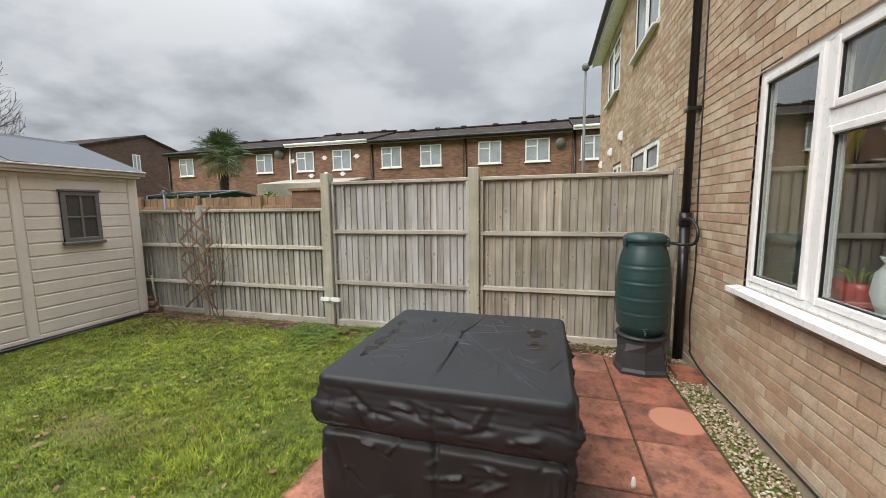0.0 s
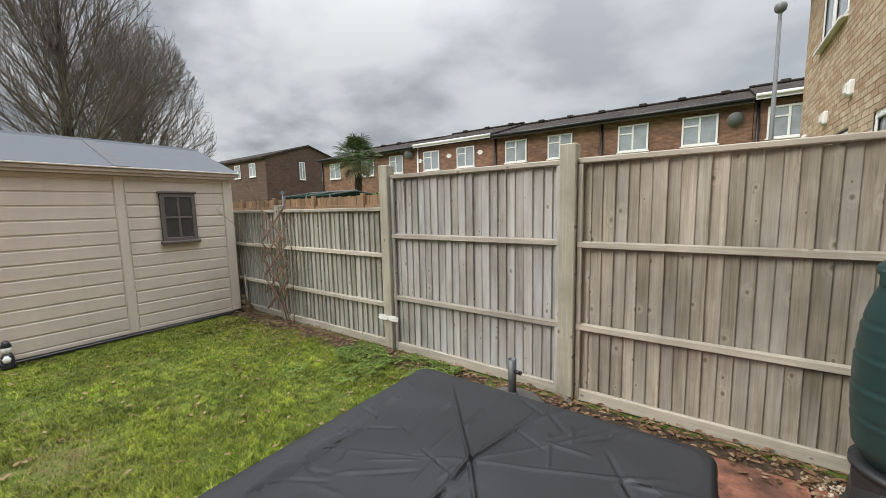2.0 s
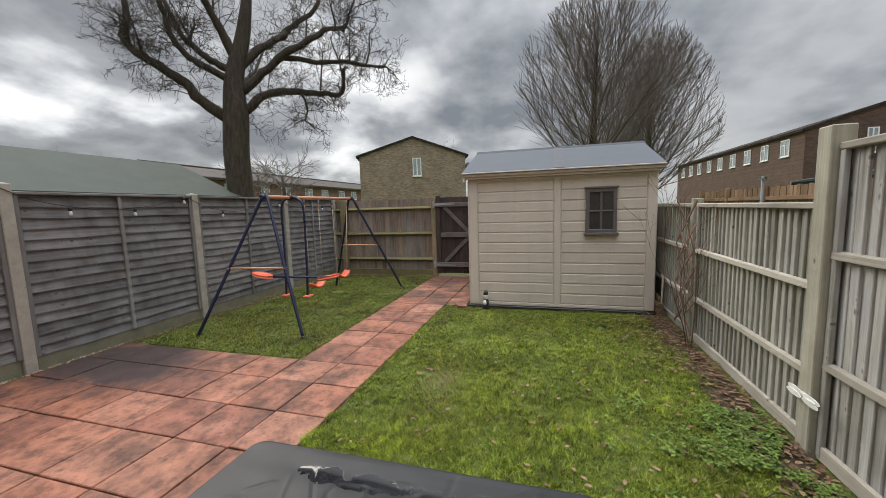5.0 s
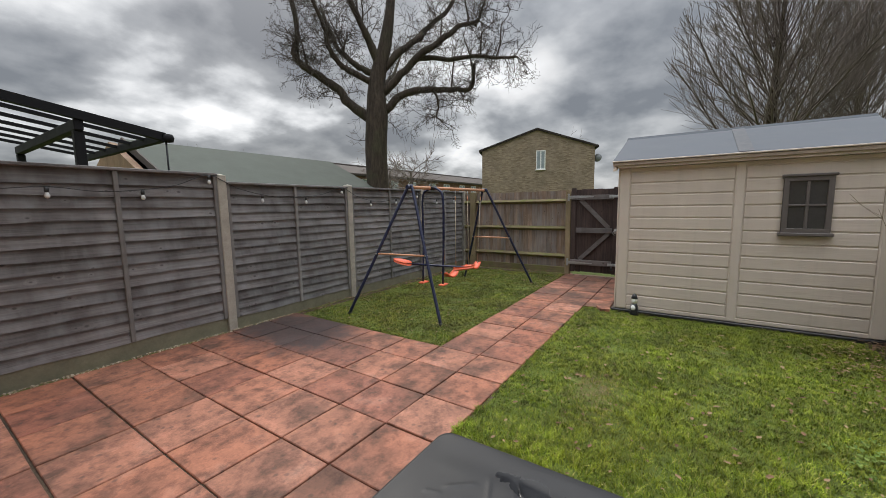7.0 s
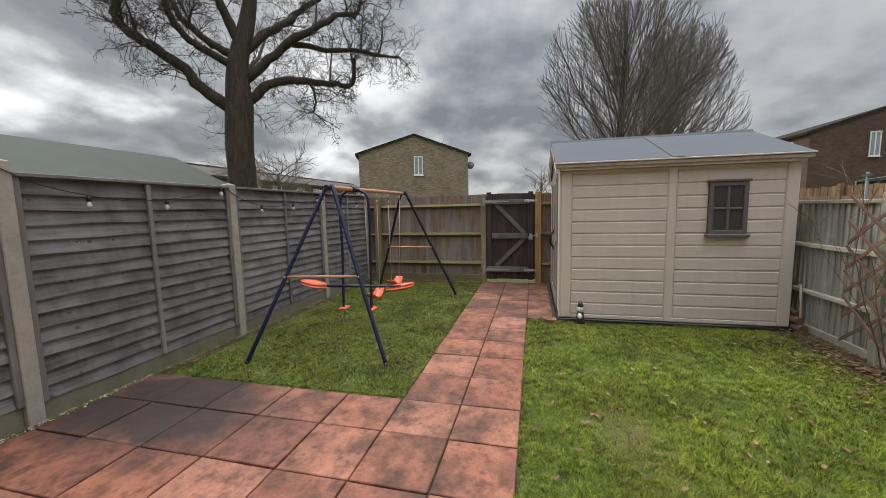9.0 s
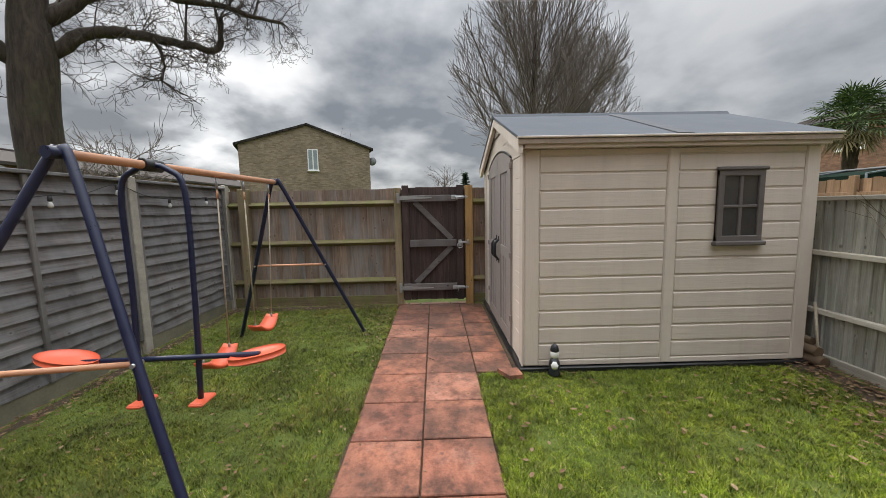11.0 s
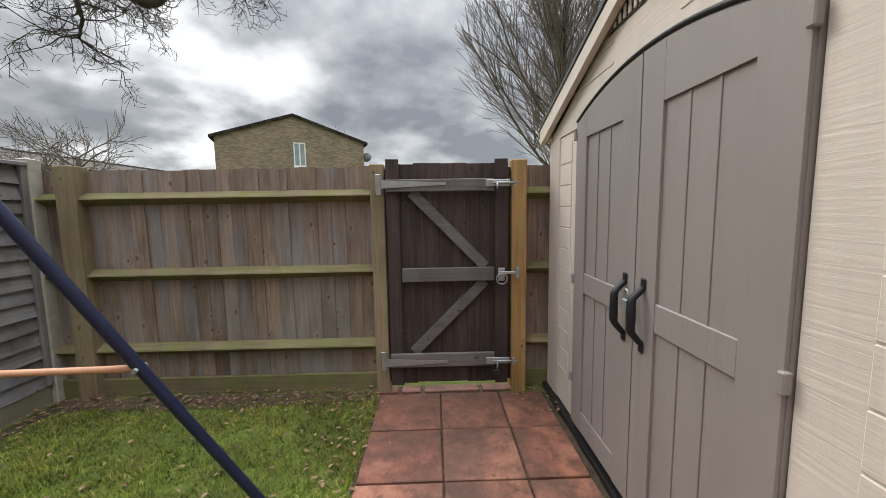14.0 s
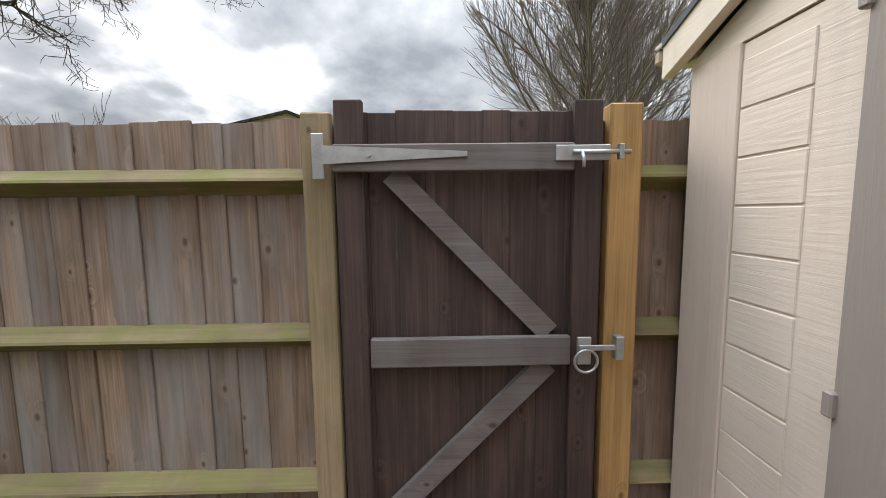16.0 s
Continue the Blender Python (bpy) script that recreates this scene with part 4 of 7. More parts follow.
# ---- shed ----
def build_shed():
    X0, X1, Y0, Y1 = -8.02, -5.58, 1.43, 4.00
    EV, RZ = 1.93, 2.44
    XM = (X0 + X1) / 2
    s = thing("garden_shed", (XM, (Y0 + Y1) / 2, 0.0), "beige resin garden shed with grey-brown double doors and grey roof", "shed")
    part("base", Geo().box(X0 - 0.03, X1 + 0.025, Y0 - 0.035, Y1 + 0.03, -0.02, 0.035, 0.008), M["black"], s, "dark plastic floor edge")
    # front face to the lawn: two bays of planks between uprights
    z0, z1 = 0.04, EV + 0.01
    part("wall_core", Geo().box(X1 - 0.06, X1 - 0.018, Y0 + 0.02, Y1 - 0.02, z0, z1), M["beige"], s)
    for y0, y1 in ((Y0 + 0.013, Y0 + 0.145), (2.672, 2.772), (Y1 - 0.13, Y1)):
        part("upright", Geo().box(X1 - 0.05, X1, y0, y1, z0, z1, 0.012), M["beige_v"], s)
    part("sill_rail", Geo().box(X1 - 0.05, X1 - 0.006, Y0 + 0.145, Y1 - 0.13, z0, z0 + 0.05, 0.006), M["beige"], s)
    part("head_rail", Geo().box(X1 - 0.05, X1 - 0.006, Y0 + 0.145, Y1 - 0.13, 1.894, z1, 0.006), M["beige"], s)
    rows, lo, hi = 12, 0.091, 1.89
    ph = (hi - lo) / rows
    wy0, wy1, wz0, wz1 = 3.10, 3.50, 1.13, 1.74
    for y0, y1 in ((Y0 + 0.147, 2.670), (2.774, Y1 - 0.132)):
        me = Geo().box(-0.018, 0.006, -(y1 - y0) / 2, (y1 - y0) / 2, 0.007, ph - 0.007, 0.007).mesh("plank", M["beige"])
        for i in range(rows):
            part("plank", me, None, s, at=(X1 - 0.014, (y0 + y1) / 2, lo + i * ph))
    # window
    w = part("window", Geo().box(X1 - 0.004, X1 + 0.012, wy0, wy1, wz0, wz1), M["shed_glass"], s, "dark dull window pane")
    for y0, y1, a, b, d in ((wy0, wy0 + 0.05, wz0, wz1, 0.03), (wy1 - 0.05, wy1, wz0, wz1, 0.03), (wy0, wy1, wz1 - 0.05, wz1, 0.031), (wy0, wy1, wz0, wz0 + 0.05, 0.031),
                            (3.285, 3.315, wz0 + 0.05, wz1 - 0.05, 0.026), (wy0 + 0.05, wy1 - 0.05, 1.42, 1.445, 0.027)):
        part("frame_bar", Geo().box(X1 - 0.002, X1 + d, y0, y1, a, b, 0.005), M["shed_win"], w)
    part("sill", Geo().box(X1, X1 + 0.055, wy0 - 0.025, wy1 + 0.025, wz0 - 0.035, wz0 + 0.004, 0.008), M["shed_win"], w)
    part("head", Geo().box(X1, X1 + 0.045, wy0 - 0.02, wy1 + 0.02, wz1 - 0.002, wz1 + 0.028, 0.008), M["shed_win"], w)
    # back and far side walls
    part("back_wall", Geo().box(X0, X0 + 0.04, Y0 + 0.02, Y1 - 0.02, z0, z1, 0.01), M["beige"], s)
    part("side_wall", Geo().prism([(X0 + 0.005, z0), (X1 - 0.053, z0), (X1 - 0.053, EV), (XM, RZ - 0.02), (X0 + 0.005, EV)], "y", Y1 - 0.04, Y1 - 0.002), M["beige_lit_x"], s)
    # door gable, in the resin copy coloured paler for its stronger light
    D0, D1 = -7.465, -6.045
    DM = (D0 + D1) / 2
    def arch(x):
        u = (x - DM) / (D1 - DM)
        return 1.93 + 0.135 * (1 - u * u)
    pts = [(X0, EV), (X0, EV - 0.02), (D0, EV - 0.02)] + [(D0 + (D1 - D0) * k / 16, arch(D0 + (D1 - D0) * k / 16) + 0.015) for k in range(17)] + [(D1, EV - 0.02), (X1, EV - 0.02), (X1, EV), (XM, RZ - 0.01)]
    part("gable", Geo().prism(pts, "y", Y0, Y0 + 0.04), M["beige_lit_x"], s)
    for sx in (1, -1):
        # planks pressed into the gable, and the bargeboard
        for k in range(2):
            xa, xb = XM + sx * 0.25, XM + sx * (0.95 - 0.25 * k)
            za = 2.125 + 0.10 * k
            part("gable_groove", Geo().box(min(xa, xb), max(xa, xb), Y0 - 0.004, Y0, za - 0.004, za + 0.004, m=None), M["beige_lit_x"], s)
        e = Vector((XM + sx * 1.30, 0, EV - 0.025))
        t = Vector((XM, 0, RZ + 0.015))
        part("bargeboard", Geo().prism([(e.x, e.z), (e.x, e.z + 0.115), (t.x, t.z), (t.x, t.z - 0.075), (e.x - sx * 0.06, e.z + 0.02)], "y", Y0 - 0.058, Y0 - 0.02), M["beige_lit_x"], s)
    v = part("vent", Geo().prism([(XM - 0.31, 2.268), (XM + 0.31, 2.268), (XM + 0.03, 2.385), (XM - 0.03, 2.385)], "y", Y0 - 0.006, Y0 - 0.001), M["stand"], s, "dark slatted gable vent")
    for k in range(13):
        x = XM - 0.27 + 0.045 * k
        h = 2.375 - max(0.0, abs(x - XM) - 0.03) * 0.385
        part("slat", Geo().box(x - 0.011, x + 0.011, Y0 - 0.014, Y0 - 0.006, 2.275, h, 0.003), M["beige_lit_x"], v)
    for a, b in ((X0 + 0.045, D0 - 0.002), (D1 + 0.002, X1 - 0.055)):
        part("side_panel", Geo().box(a, b, Y0 + 0.006, Y0 + 0.045, z0, EV - 0.022, 0.006), M["beige_lit_x"], s)
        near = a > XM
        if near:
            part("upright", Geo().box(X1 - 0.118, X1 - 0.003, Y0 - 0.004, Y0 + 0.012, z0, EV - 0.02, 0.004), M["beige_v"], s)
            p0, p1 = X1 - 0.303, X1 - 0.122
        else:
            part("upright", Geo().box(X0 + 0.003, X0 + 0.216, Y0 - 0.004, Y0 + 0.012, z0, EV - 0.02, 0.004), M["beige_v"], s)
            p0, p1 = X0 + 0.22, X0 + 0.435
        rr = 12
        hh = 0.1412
        me = Geo().box(p0, p1, Y0 + 0.001, Y0 + 0.008, 0.003, hh - 0.003, 0.003).mesh("plank", M["beige_lit_x"])
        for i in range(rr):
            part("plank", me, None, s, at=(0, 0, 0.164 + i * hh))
    # doors
    for a, b, hinge in ((D0, DM - 0.001, D0), (DM + 0.001, D1, D1)):
        n = 12
        xs = [a + (b - a) * k / n for k in range(n + 1)]
        d = part("door", Geo().prism([(a, 0.05), (b, 0.05)] + [(x, arch(x)) for x in reversed(xs)], "y", Y0 - 0.004, Y0 + 0.03), M["taupe"], s, "grey-brown moulded door leaf")
        st = 0.150
        # stiles and rails stand proud of the panels
        for c, e in ((a + 0.004, a + st), (b - st, b - 0.004)):
            part("stile", Geo().prism([(c, 0.06), (e, 0.06), (e, arch(e) - 0.008), (c, arch(c) - 0.008)], "y", Y0 - 0.016, Y0 - 0.004), M["taupe"], d)
        for ra, rb in ((0.06, 0.19), (0.925, 1.045)):
            part("door_rail", Geo().box(a + st, b - st, Y0 - 0.015, Y0 - 0.004, ra, rb, 0.004), M["taupe"], d)
        top = [(x, arch(x) - 0.008) for x in reversed([a + st + (b - a - 2 * st) * k / 8 for k in range(9)])]
        part("door_rail", Geo().prism([(a + st, 1.826), (b - st, 1.826)] + top, "y", Y0 - 0.015, Y0 - 0.004), M["taupe"], d)
        for k in (1, 2):
            x = a + st + (b - a - 2 * st) * k / 3
            for za, zb in ((0.19, 0.925), (1.045, 1.826)):
                part("groove_bead", Geo().box(x - 0.006, x + 0.006, Y0 - 0.009, Y0 - 0.004, za, zb, 0.003), M["taupe"], d)
        for z in (0.35, 0.988, 1.86):
            part("hinge", Geo().box(hinge - 0.012, hinge + 0.012, Y0 - 0.03, Y0 - 0.004, z - 0.03, z + 0.03, 0.004), M["taupe"], d)
        # curved handle on rosettes
        hx = DM + (-0.075 if b < DM else 0.075)
        hp = [(hx, Y0 - 0.016, 1.095), (hx, Y0 - 0.030, 1.085), (hx, Y0 - 0.062, 1.050), (hx, Y0 - 0.068, 1.035), (hx, Y0 - 0.068, 0.915), (hx, Y0 - 0.062, 0.90), (hx, Y0 - 0.030, 0.862), (hx, Y0 - 0.016, 0.852)]
        h = part("handle", Geo().tube(hp, [0.013, 0.014, 0.016, 0.019, 0.019, 0.016, 0.014, 0.013], 8), M["black_metal"], d, "black forged-look handle")
        for z in (1.112, 0.836):
            part("rosette", Geo().box(hx - 0.016, hx + 0.016, Y0 - 0.026, Y0 - 0.014, z - 0.022, z + 0.022, 0.008), M["black_metal"], h)
    # arch trim
    tp = [(D0 + (D1 - D0) * k / 20, arch(D0 + (D1 - D0) * k / 20)) for k in range(21)]
    part("arch_trim", Geo().tube([(x, Y0 - 0.012, z + 0.010) for x, z in tp], 0.009, 6), M["stand"], s)
    # roof: two slopes of two sheets with a dark strip
    for sx in (1, -1):
        ex, ez = XM + sx * 1.315, EV + 0.082
        for y0, y1 in ((Y0 - 0.065, 2.68), (2.82, Y1 + 0.065)):
            part("roof_sheet", Geo().prism([(ex, ez), (XM, RZ + 0.03), (XM, RZ + 0.055), (ex, ez + 0.025)], "y", y0, y1), M["shed_roof"], s)
        part("roof_strip", Geo().prism([(ex, ez + 0.002), (XM, RZ + 0.028), (XM, RZ + 0.064), (ex, ez + 0.034)], "y", 2.68, 2.82), M["shed_strip"], s, "dark grey joining strip")
        part("eave_rail", Geo().box(ex - 0.035, ex + 0.004, Y0 - 0.062, Y1 + 0.062, ez - 0.045, ez + 0.004, 0.008), M["eave"], s, "mottled brown eave rail")
        part("drip_edge", Geo().box(ex - 0.02, ex + 0.018, Y0 - 0.069, Y1 + 0.069, ez + 0.004, ez + 0.022, 0.004), M["beige"], s)
        part("soffit", Geo().box(min(ex - sx * 0.02, XM + sx * 1.20), max(ex - sx * 0.02, XM + sx * 1.20), Y0, Y1, EV + 0.012, EV + 0.04), M["beige"], s)
    part("ridge_cap", Geo().prism([(XM - 0.07, RZ + 0.03), (XM + 0.07, RZ + 0.03), (XM + 0.03, RZ + 0.07), (XM - 0.03, RZ + 0.07)], "y", Y0 - 0.069, Y1 + 0.069), M["shed_roof"], s)
    # padlock through the handles
    lock = Geo().box(DM - 0.02, DM + 0.02, Y0 - 0.062, Y0 - 0.042, 0.985, 1.03, 0.005)
    lock.tube([(DM - 0.014 + 0.0, Y0 - 0.052, 1.02)] + [(DM + 0.018 * math.cos(a), Y0 - 0.052, 1.05 + 0.022 * math.sin(a)) for a in [math.pi - math.pi * k / 8 for k in range(9)]] + [(DM + 0.014, Y0 - 0.052, 1.02)], 0.005, 6)
    single("padlock", lock, M["zinc"], "brass and steel padlock hanging between the shed door handles", "padlock")


build_shed()


# ---- the house beside the patio ----
OPENINGS = [(1.22, 3.00, 0.93, 2.34), (5.24, 6.87, 0.95, 2.34), (5.50, 6.97, 3.78, 4.92), (7.72, 8.65, 0.95, 2.30), (8.20, 9.72, 3.74, 4.86)]
WALL_Y0, WALL_Y1, WALL_TOP = -4.0, 10.9, 5.12


def build_house_wall():
    """The brick wall with its openings cut through, as blocks of backing."""
    ys = sorted({WALL_Y0, WALL_Y1, *[o[0] for o in OPENINGS], *[o[1] for o in OPENINGS]})
    g = Geo()
    for a, b in zip(ys, ys[1:]):
        zs = sorted([(o[2], o[3]) for o in OPENINGS if o[0] <= a and o[1] >= b])
        z = -0.2
        for lo, hi in zs + [(WALL_TOP, WALL_TOP)]:
            if lo > z:
                g.box(HOUSE + 0.0005, HOUSE + 0.28, a, b, z, lo)
            z = hi
    w = single("wall_east", g, M["mortar"], "long buff brick house wall with pale mortar", "wall", kind="structure")
    part("plinth", Geo().box(HOUSE - 0.02, HOUSE + 0.0, WALL_Y0, WALL_Y1, -0.05, 0.075, 0.006), M["mortar"], w, "weathered sandy plinth")
    # the rest of the house, closed
    h = thing("house", (5.5, 3.5, 0), "long two-storey brick terrace with a dark tiled roof", "house")
    part("back_wall", Geo().box(9.8, 10.05, WALL_Y0, WALL_Y1, -0.2, WALL_TOP), M["tan_brick"], h)
    part("end_wall", Geo().prism([(HOUSE + 0.29, -0.2), (9.79, -0.2), (9.79, WALL_TOP), (5.7, 7.0), (HOUSE + 0.29, WALL_TOP)], "y", WALL_Y1 - 0.28, WALL_Y1 - 0.01), M["tan_brick"], h)
    part("end_wall", Geo().prism([(HOUSE + 0.29, -0.2), (9.79, -0.2), (9.79, WALL_TOP), (5.7, 7.0), (HOUSE + 0.29, WALL_TOP)], "y", WALL_Y0 + 0.01, WALL_Y0 + 0.28), M["tan_brick"], h)
    for sx, e in ((-1, HOUSE - 0.22), (1, 10.27)):
        part("roof", Geo().prism([(e, WALL_TOP + 0.03), (e, WALL_TOP + 0.10), (5.7, 7.2), (5.7, 7.08)], "y", WALL_Y0 - 0.1, WALL_Y1 + 0.12), M["tiles"], h)
    part("soffit", Geo().box(HOUSE - 0.20, HOUSE + 0.01, WALL_Y0, WALL_Y1 + 0.05, WALL_TOP - 0.01, WALL_TOP + 0.012), M["upvc"], h)
    part("fascia", Geo().box(HOUSE - 0.225, HOUSE - 0.20, WALL_Y0 - 0.05, WALL_Y1 + 0.1, WALL_TOP - 0.03, WALL_TOP + 0.13, 0.004), M["upvc"], h)
    gut = [(-0.06, 0.05)] + [(0.055 * math.cos(a), 0.05 + 0.055 * math.sin(a)) for a in [math.pi + math.pi * k / 8 for k in range(9)]] + [(0.05, 0.05)]
    part("gutter", Geo().prism([(HOUSE - 0.285 + a, WALL_TOP + 0.03 + b) for a, b in gut], "y", WALL_Y0 - 0.05, WALL_Y1 + 0.1), M["black"], h, "black rainwater gutter")
    part("bargeboard", Geo().prism([(HOUSE - 0.22, WALL_TOP - 0.02), (HOUSE - 0.22, WALL_TOP + 0.12), (5.7, 7.22), (5.7, 7.05)], "y", WALL_Y1 + 0.12, WALL_Y1 + 0.15), M["upvc"], h)
    for y, z in ((7.72, 2.75), (8.9, 2.62), (10.35, 2.5)):
        v = single("wall_vent", Geo().box(HOUSE - 0.055, HOUSE + 0.015, y - 0.08, y + 0.08, z - 0.09, z + 0.09, 0.02).box(HOUSE - 0.075, HOUSE - 0.05, y - 0.055, y + 0.055, z - 0.06, z + 0.05, 0.01), M["upvc"], "small white plastic vent cowl on the brick wall", "vent", "wall vents")


def pane_window(name, y0, y1, z0, z1, splits, label, inner=True):
    """A white window in the east wall; splits: y of the mullions; a top light over every second bay."""
    w = thing(name, (HOUSE + 0.06, (y0 + y1) / 2, z0), label, "window", kind="structure")
    xa, xb = HOUSE + 0.012, HOUSE + 0.085
    f = 0.05
    for a, b, c, d in ((y0, y0 + f, z0, z1), (y1 - f, y1, z0, z1), (y0 + f, y1 - f, z1 - f, z1), (y0 + f, y1 - f, z0, z0 + f)):
        part("window_frame", Geo().box(xa, xb, a, b, c, d, 0.006), M["upvc"], w)
    edges = [y0 + f] + [s for s in splits] + [y1 - f]
    for s in splits:
        part("mullion", Geo().box(xa, xb, s - 0.03, s + 0.03, z0 + f, z1 - f, 0.006), M["upvc"], w)
    for i in range(len(edges) - 1):
        a = edges[i] + (0.03 if i else 0)
        b = edges[i + 1] - (0.03 if i < len(edges) - 2 else 0)
        cuts = [(z0 + f, z1 - f)]
        if i % 2 == 0 and len(splits):
            tz = z1 - f - (z1 - z0) * 0.27
            part("transom", Geo().box(xa, xb, a, b, tz - 0.04, tz + 0.04, 0.006), M["upvc"], w)
            cuts = [(z0 + f, tz - 0.04), (tz + 0.04, z1 - f)]
        for k, (c, d) in enumerate(cuts):
            s = part("sash", Geo().box(xa - 0.015, xb - 0.02, a, a + 0.042, c, d, 0.006).box(xa - 0.015, xb - 0.02, b - 0.042, b, c, d, 0.006).box(xa - 0.014, xb - 0.021, a + 0.042, b - 0.042, d - 0.042, d, 0.006).box(xa - 0.014, xb - 0.021, a + 0.042, b - 0.042, c, c + 0.042, 0.006), M["upvc"], w)
            p = part("pane", Geo().box(xa + 0.014, xa + 0.020, a + 0.037, b - 0.037, c + 0.037, d - 0.037), M["glass"] if inner else M["dark_glass"], s)
            p.visible_shadow = not inner
            part("gasket", Geo().box(xa - 0.001, xa + 0.013, a + 0.040, a + 0.048, c + 0.042, d - 0.042).box(xa - 0.001, xa + 0.013, b - 0.048, b - 0.040, c + 0.042, d - 0.042).box(xa - 0.001, xa + 0.012, a + 0.048, b - 0.048, c + 0.040, c + 0.048).box(xa - 0.001, xa + 0.012, a + 0.048, b - 0.048, d - 0.048, d - 0.040), M["black"], s)
    part("window_sill", Geo().prism([(HOUSE + 0.06, z0 + 0.004), (HOUSE - 0.085, z0 - 0.008), (HOUSE - 0.085, z0 - 0.042), (HOUSE - 0.07, z0 - 0.042), (HOUSE - 0.06, z0 - 0.026), (HOUSE + 0.06, z0 - 0.02)], "y", y0 - 0.06 if inner else y0, y1 + 0.06 if inner else y1), M["upvc"], w)
    part("head_bead", Geo().box(HOUSE - 0.004, HOUSE + 0.03, y0, y1, z1, z1 + 0.012), M["bark"], w, "dark sealant line")
    return w


def build_room():
    g = Geo()
    x0, x1, y0, y1 = HOUSE + 0.285, 4.6, 0.4, 3.9
    r = thing("room", (3, 2, 0), "dim plain room behind the window", "room", kind="structure")
    part("floor", Geo().box(x0, x1, y0, y1, -0.02, 0.02), M["orange_v"], r)
    part("ceiling", Geo().box(x0, x1, y0, y1, 2.45, 2.5), M["room"], r)
    for a, b, c, d in ((x1, x1 + 0.1, y0, y1), (x0, x1, y0 - 0.1, y0), (x0, x1, y1, y1 + 0.1)):
        part("inner_wall", Geo().box(a, b, c, d, 0.0, 2.45), M["room"], r)
    part("inner_sill", Geo().box(HOUSE + 0.095, HOUSE + 0.36, 1.15, 3.08, 0.925, 0.95, 0.005), M["upvc"], r)
    # curtain drawn to one side, gathered in folds
    n = 60
    vs, fs = [], []
    for k in range(n + 1):
        for j in range(9):
            u = k / n
            z = 0.95 + 1.42 * j / 8
            spread = 0.25 + 0.75 * (j / 8) ** 1.6
            y = 2.78 - u * 0.64 * spread
            vs.append((HOUSE + 0.20 + 0.03 * math.sin(u * 44) + 0.01 * math.sin(j), y, z))
    for k in range(n):
        for j in range(8):
            fs.append((k * 9 + j, (k + 1) * 9 + j, (k + 1) * 9 + j + 1, k * 9 + j + 1))
    cu = Geo().add(vs, fs, True)
    ob = single("curtain", cu, M["curtain"], "yellow cloth curtain gathered behind the window", "curtain")
    md = ob.modifiers.new("thickness", "SOLIDIFY")
    md.thickness = 0.004
    pot = single("plant_pot", Geo().lathe([(0.06, 0), (0.085, 0.02), (0.10, 0.10), (0.105, 0.15), (0.095, 0.15), (0.085, 0.09), (0.05, 0.085)], 24), M["red_pot"], "red glazed plant pot on the inner window sill", "plant pot", at=(HOUSE + 0.22, 2.36, 0.95))
    lv = Geo()
    for k in range(7):
        a = k * 0.9
        pts = [(0.02 * math.cos(a), 0.02 * math.sin(a), 0.09), (0.05 * math.cos(a), 0.05 * math.sin(a), 0.19), (0.12 * math.cos(a), 0.12 * math.sin(a), 0.22)]
        lv.tube(pts, [0.008, 0.010, 0.002], 5)
    single("houseplant", lv, M["clover"], "small green plant growing in the red pot", "plant", at=(HOUSE + 0.22, 2.36, 0.95))
    single("vase", Geo().lathe([(0.05, 0), (0.10, 0.03), (0.13, 0.13), (0.12, 0.22), (0.09, 0.27), (0.11, 0.30), (0.10, 0.30), (0.08, 0.26)], 24), M["white"], "round white vase on the inner window sill", "vase", at=(HOUSE + 0.24, 2.10, 0.95))


def build_downpipe():
    y, x = 3.98, HOUSE - 0.07
    d = thing("downpipe", (x, y, 0.0), "black plastic rainwater downpipe on the brick wall", "downpipe")
    part("pipe", Geo().tube([(x, y, 1.34), (x, y, 4.95), (x - 0.17, y, 5.1)], 0.036, 14), M["black"], d)
    part("lower_pipe", Geo().tube([(x, y, 0.0), (x, y, 1.38)], 0.044, 14), M["black"], d)
    part("collar", Geo().tube([(x, y, 1.30), (x, y, 1.42)], 0.054, 14), M["black"], d, "rain diverter collar")
    for z in (2.35, 3.9):
        part("bracket", Geo().box(x - 0.045, HOUSE - 0.002, y - 0.055, y + 0.055, z - 0.02, z + 0.02, 0.008), M["black"], d)
    hose = [(x - 0.03, y - 0.04, 1.36), (x + 0.0, y - 0.16, 1.36), (x + 0.02, y - 0.26, 1.27), (x + 0.01, y - 0.25, 1.16), (x - 0.03, y - 0.13, 1.13), (x - 0.12, y - 0.09, 1.14), (x - 0.2, y - 0.1, 1.15)]
    part("diverter_hose", Geo().tube(smooth_line(hose, 5), 0.014, 8), M["black"], d)
    c = smooth_line([(HOUSE - 0.012, 3.83, 0.12), (HOUSE - 0.02, 3.87, 0.5), (HOUSE - 0.014, 3.83, 0.95), (HOUSE - 0.012, 3.88, 1.6), (HOUSE - 0.012, 3.90, 2.6), (HOUSE - 0.012, 3.91, 5.0)], 6)
    single("wall_cable", Geo().tube(c, 0.006, 6), M["cable"], "thin black cable clipped to the brick wall", "cable")
    c = smooth_line([(HOUSE - 0.02, 3.84, 0.14), (HOUSE - 0.03, 3.5, 0.085), (HOUSE - 0.03, 2.9, 0.082), (HOUSE - 0.03, 1.0, 0.082)], 6)
    single("wall_cable", Geo().tube(c, 0.007, 6), M["cable"], "thin black cable running along the wall plinth", "cable")


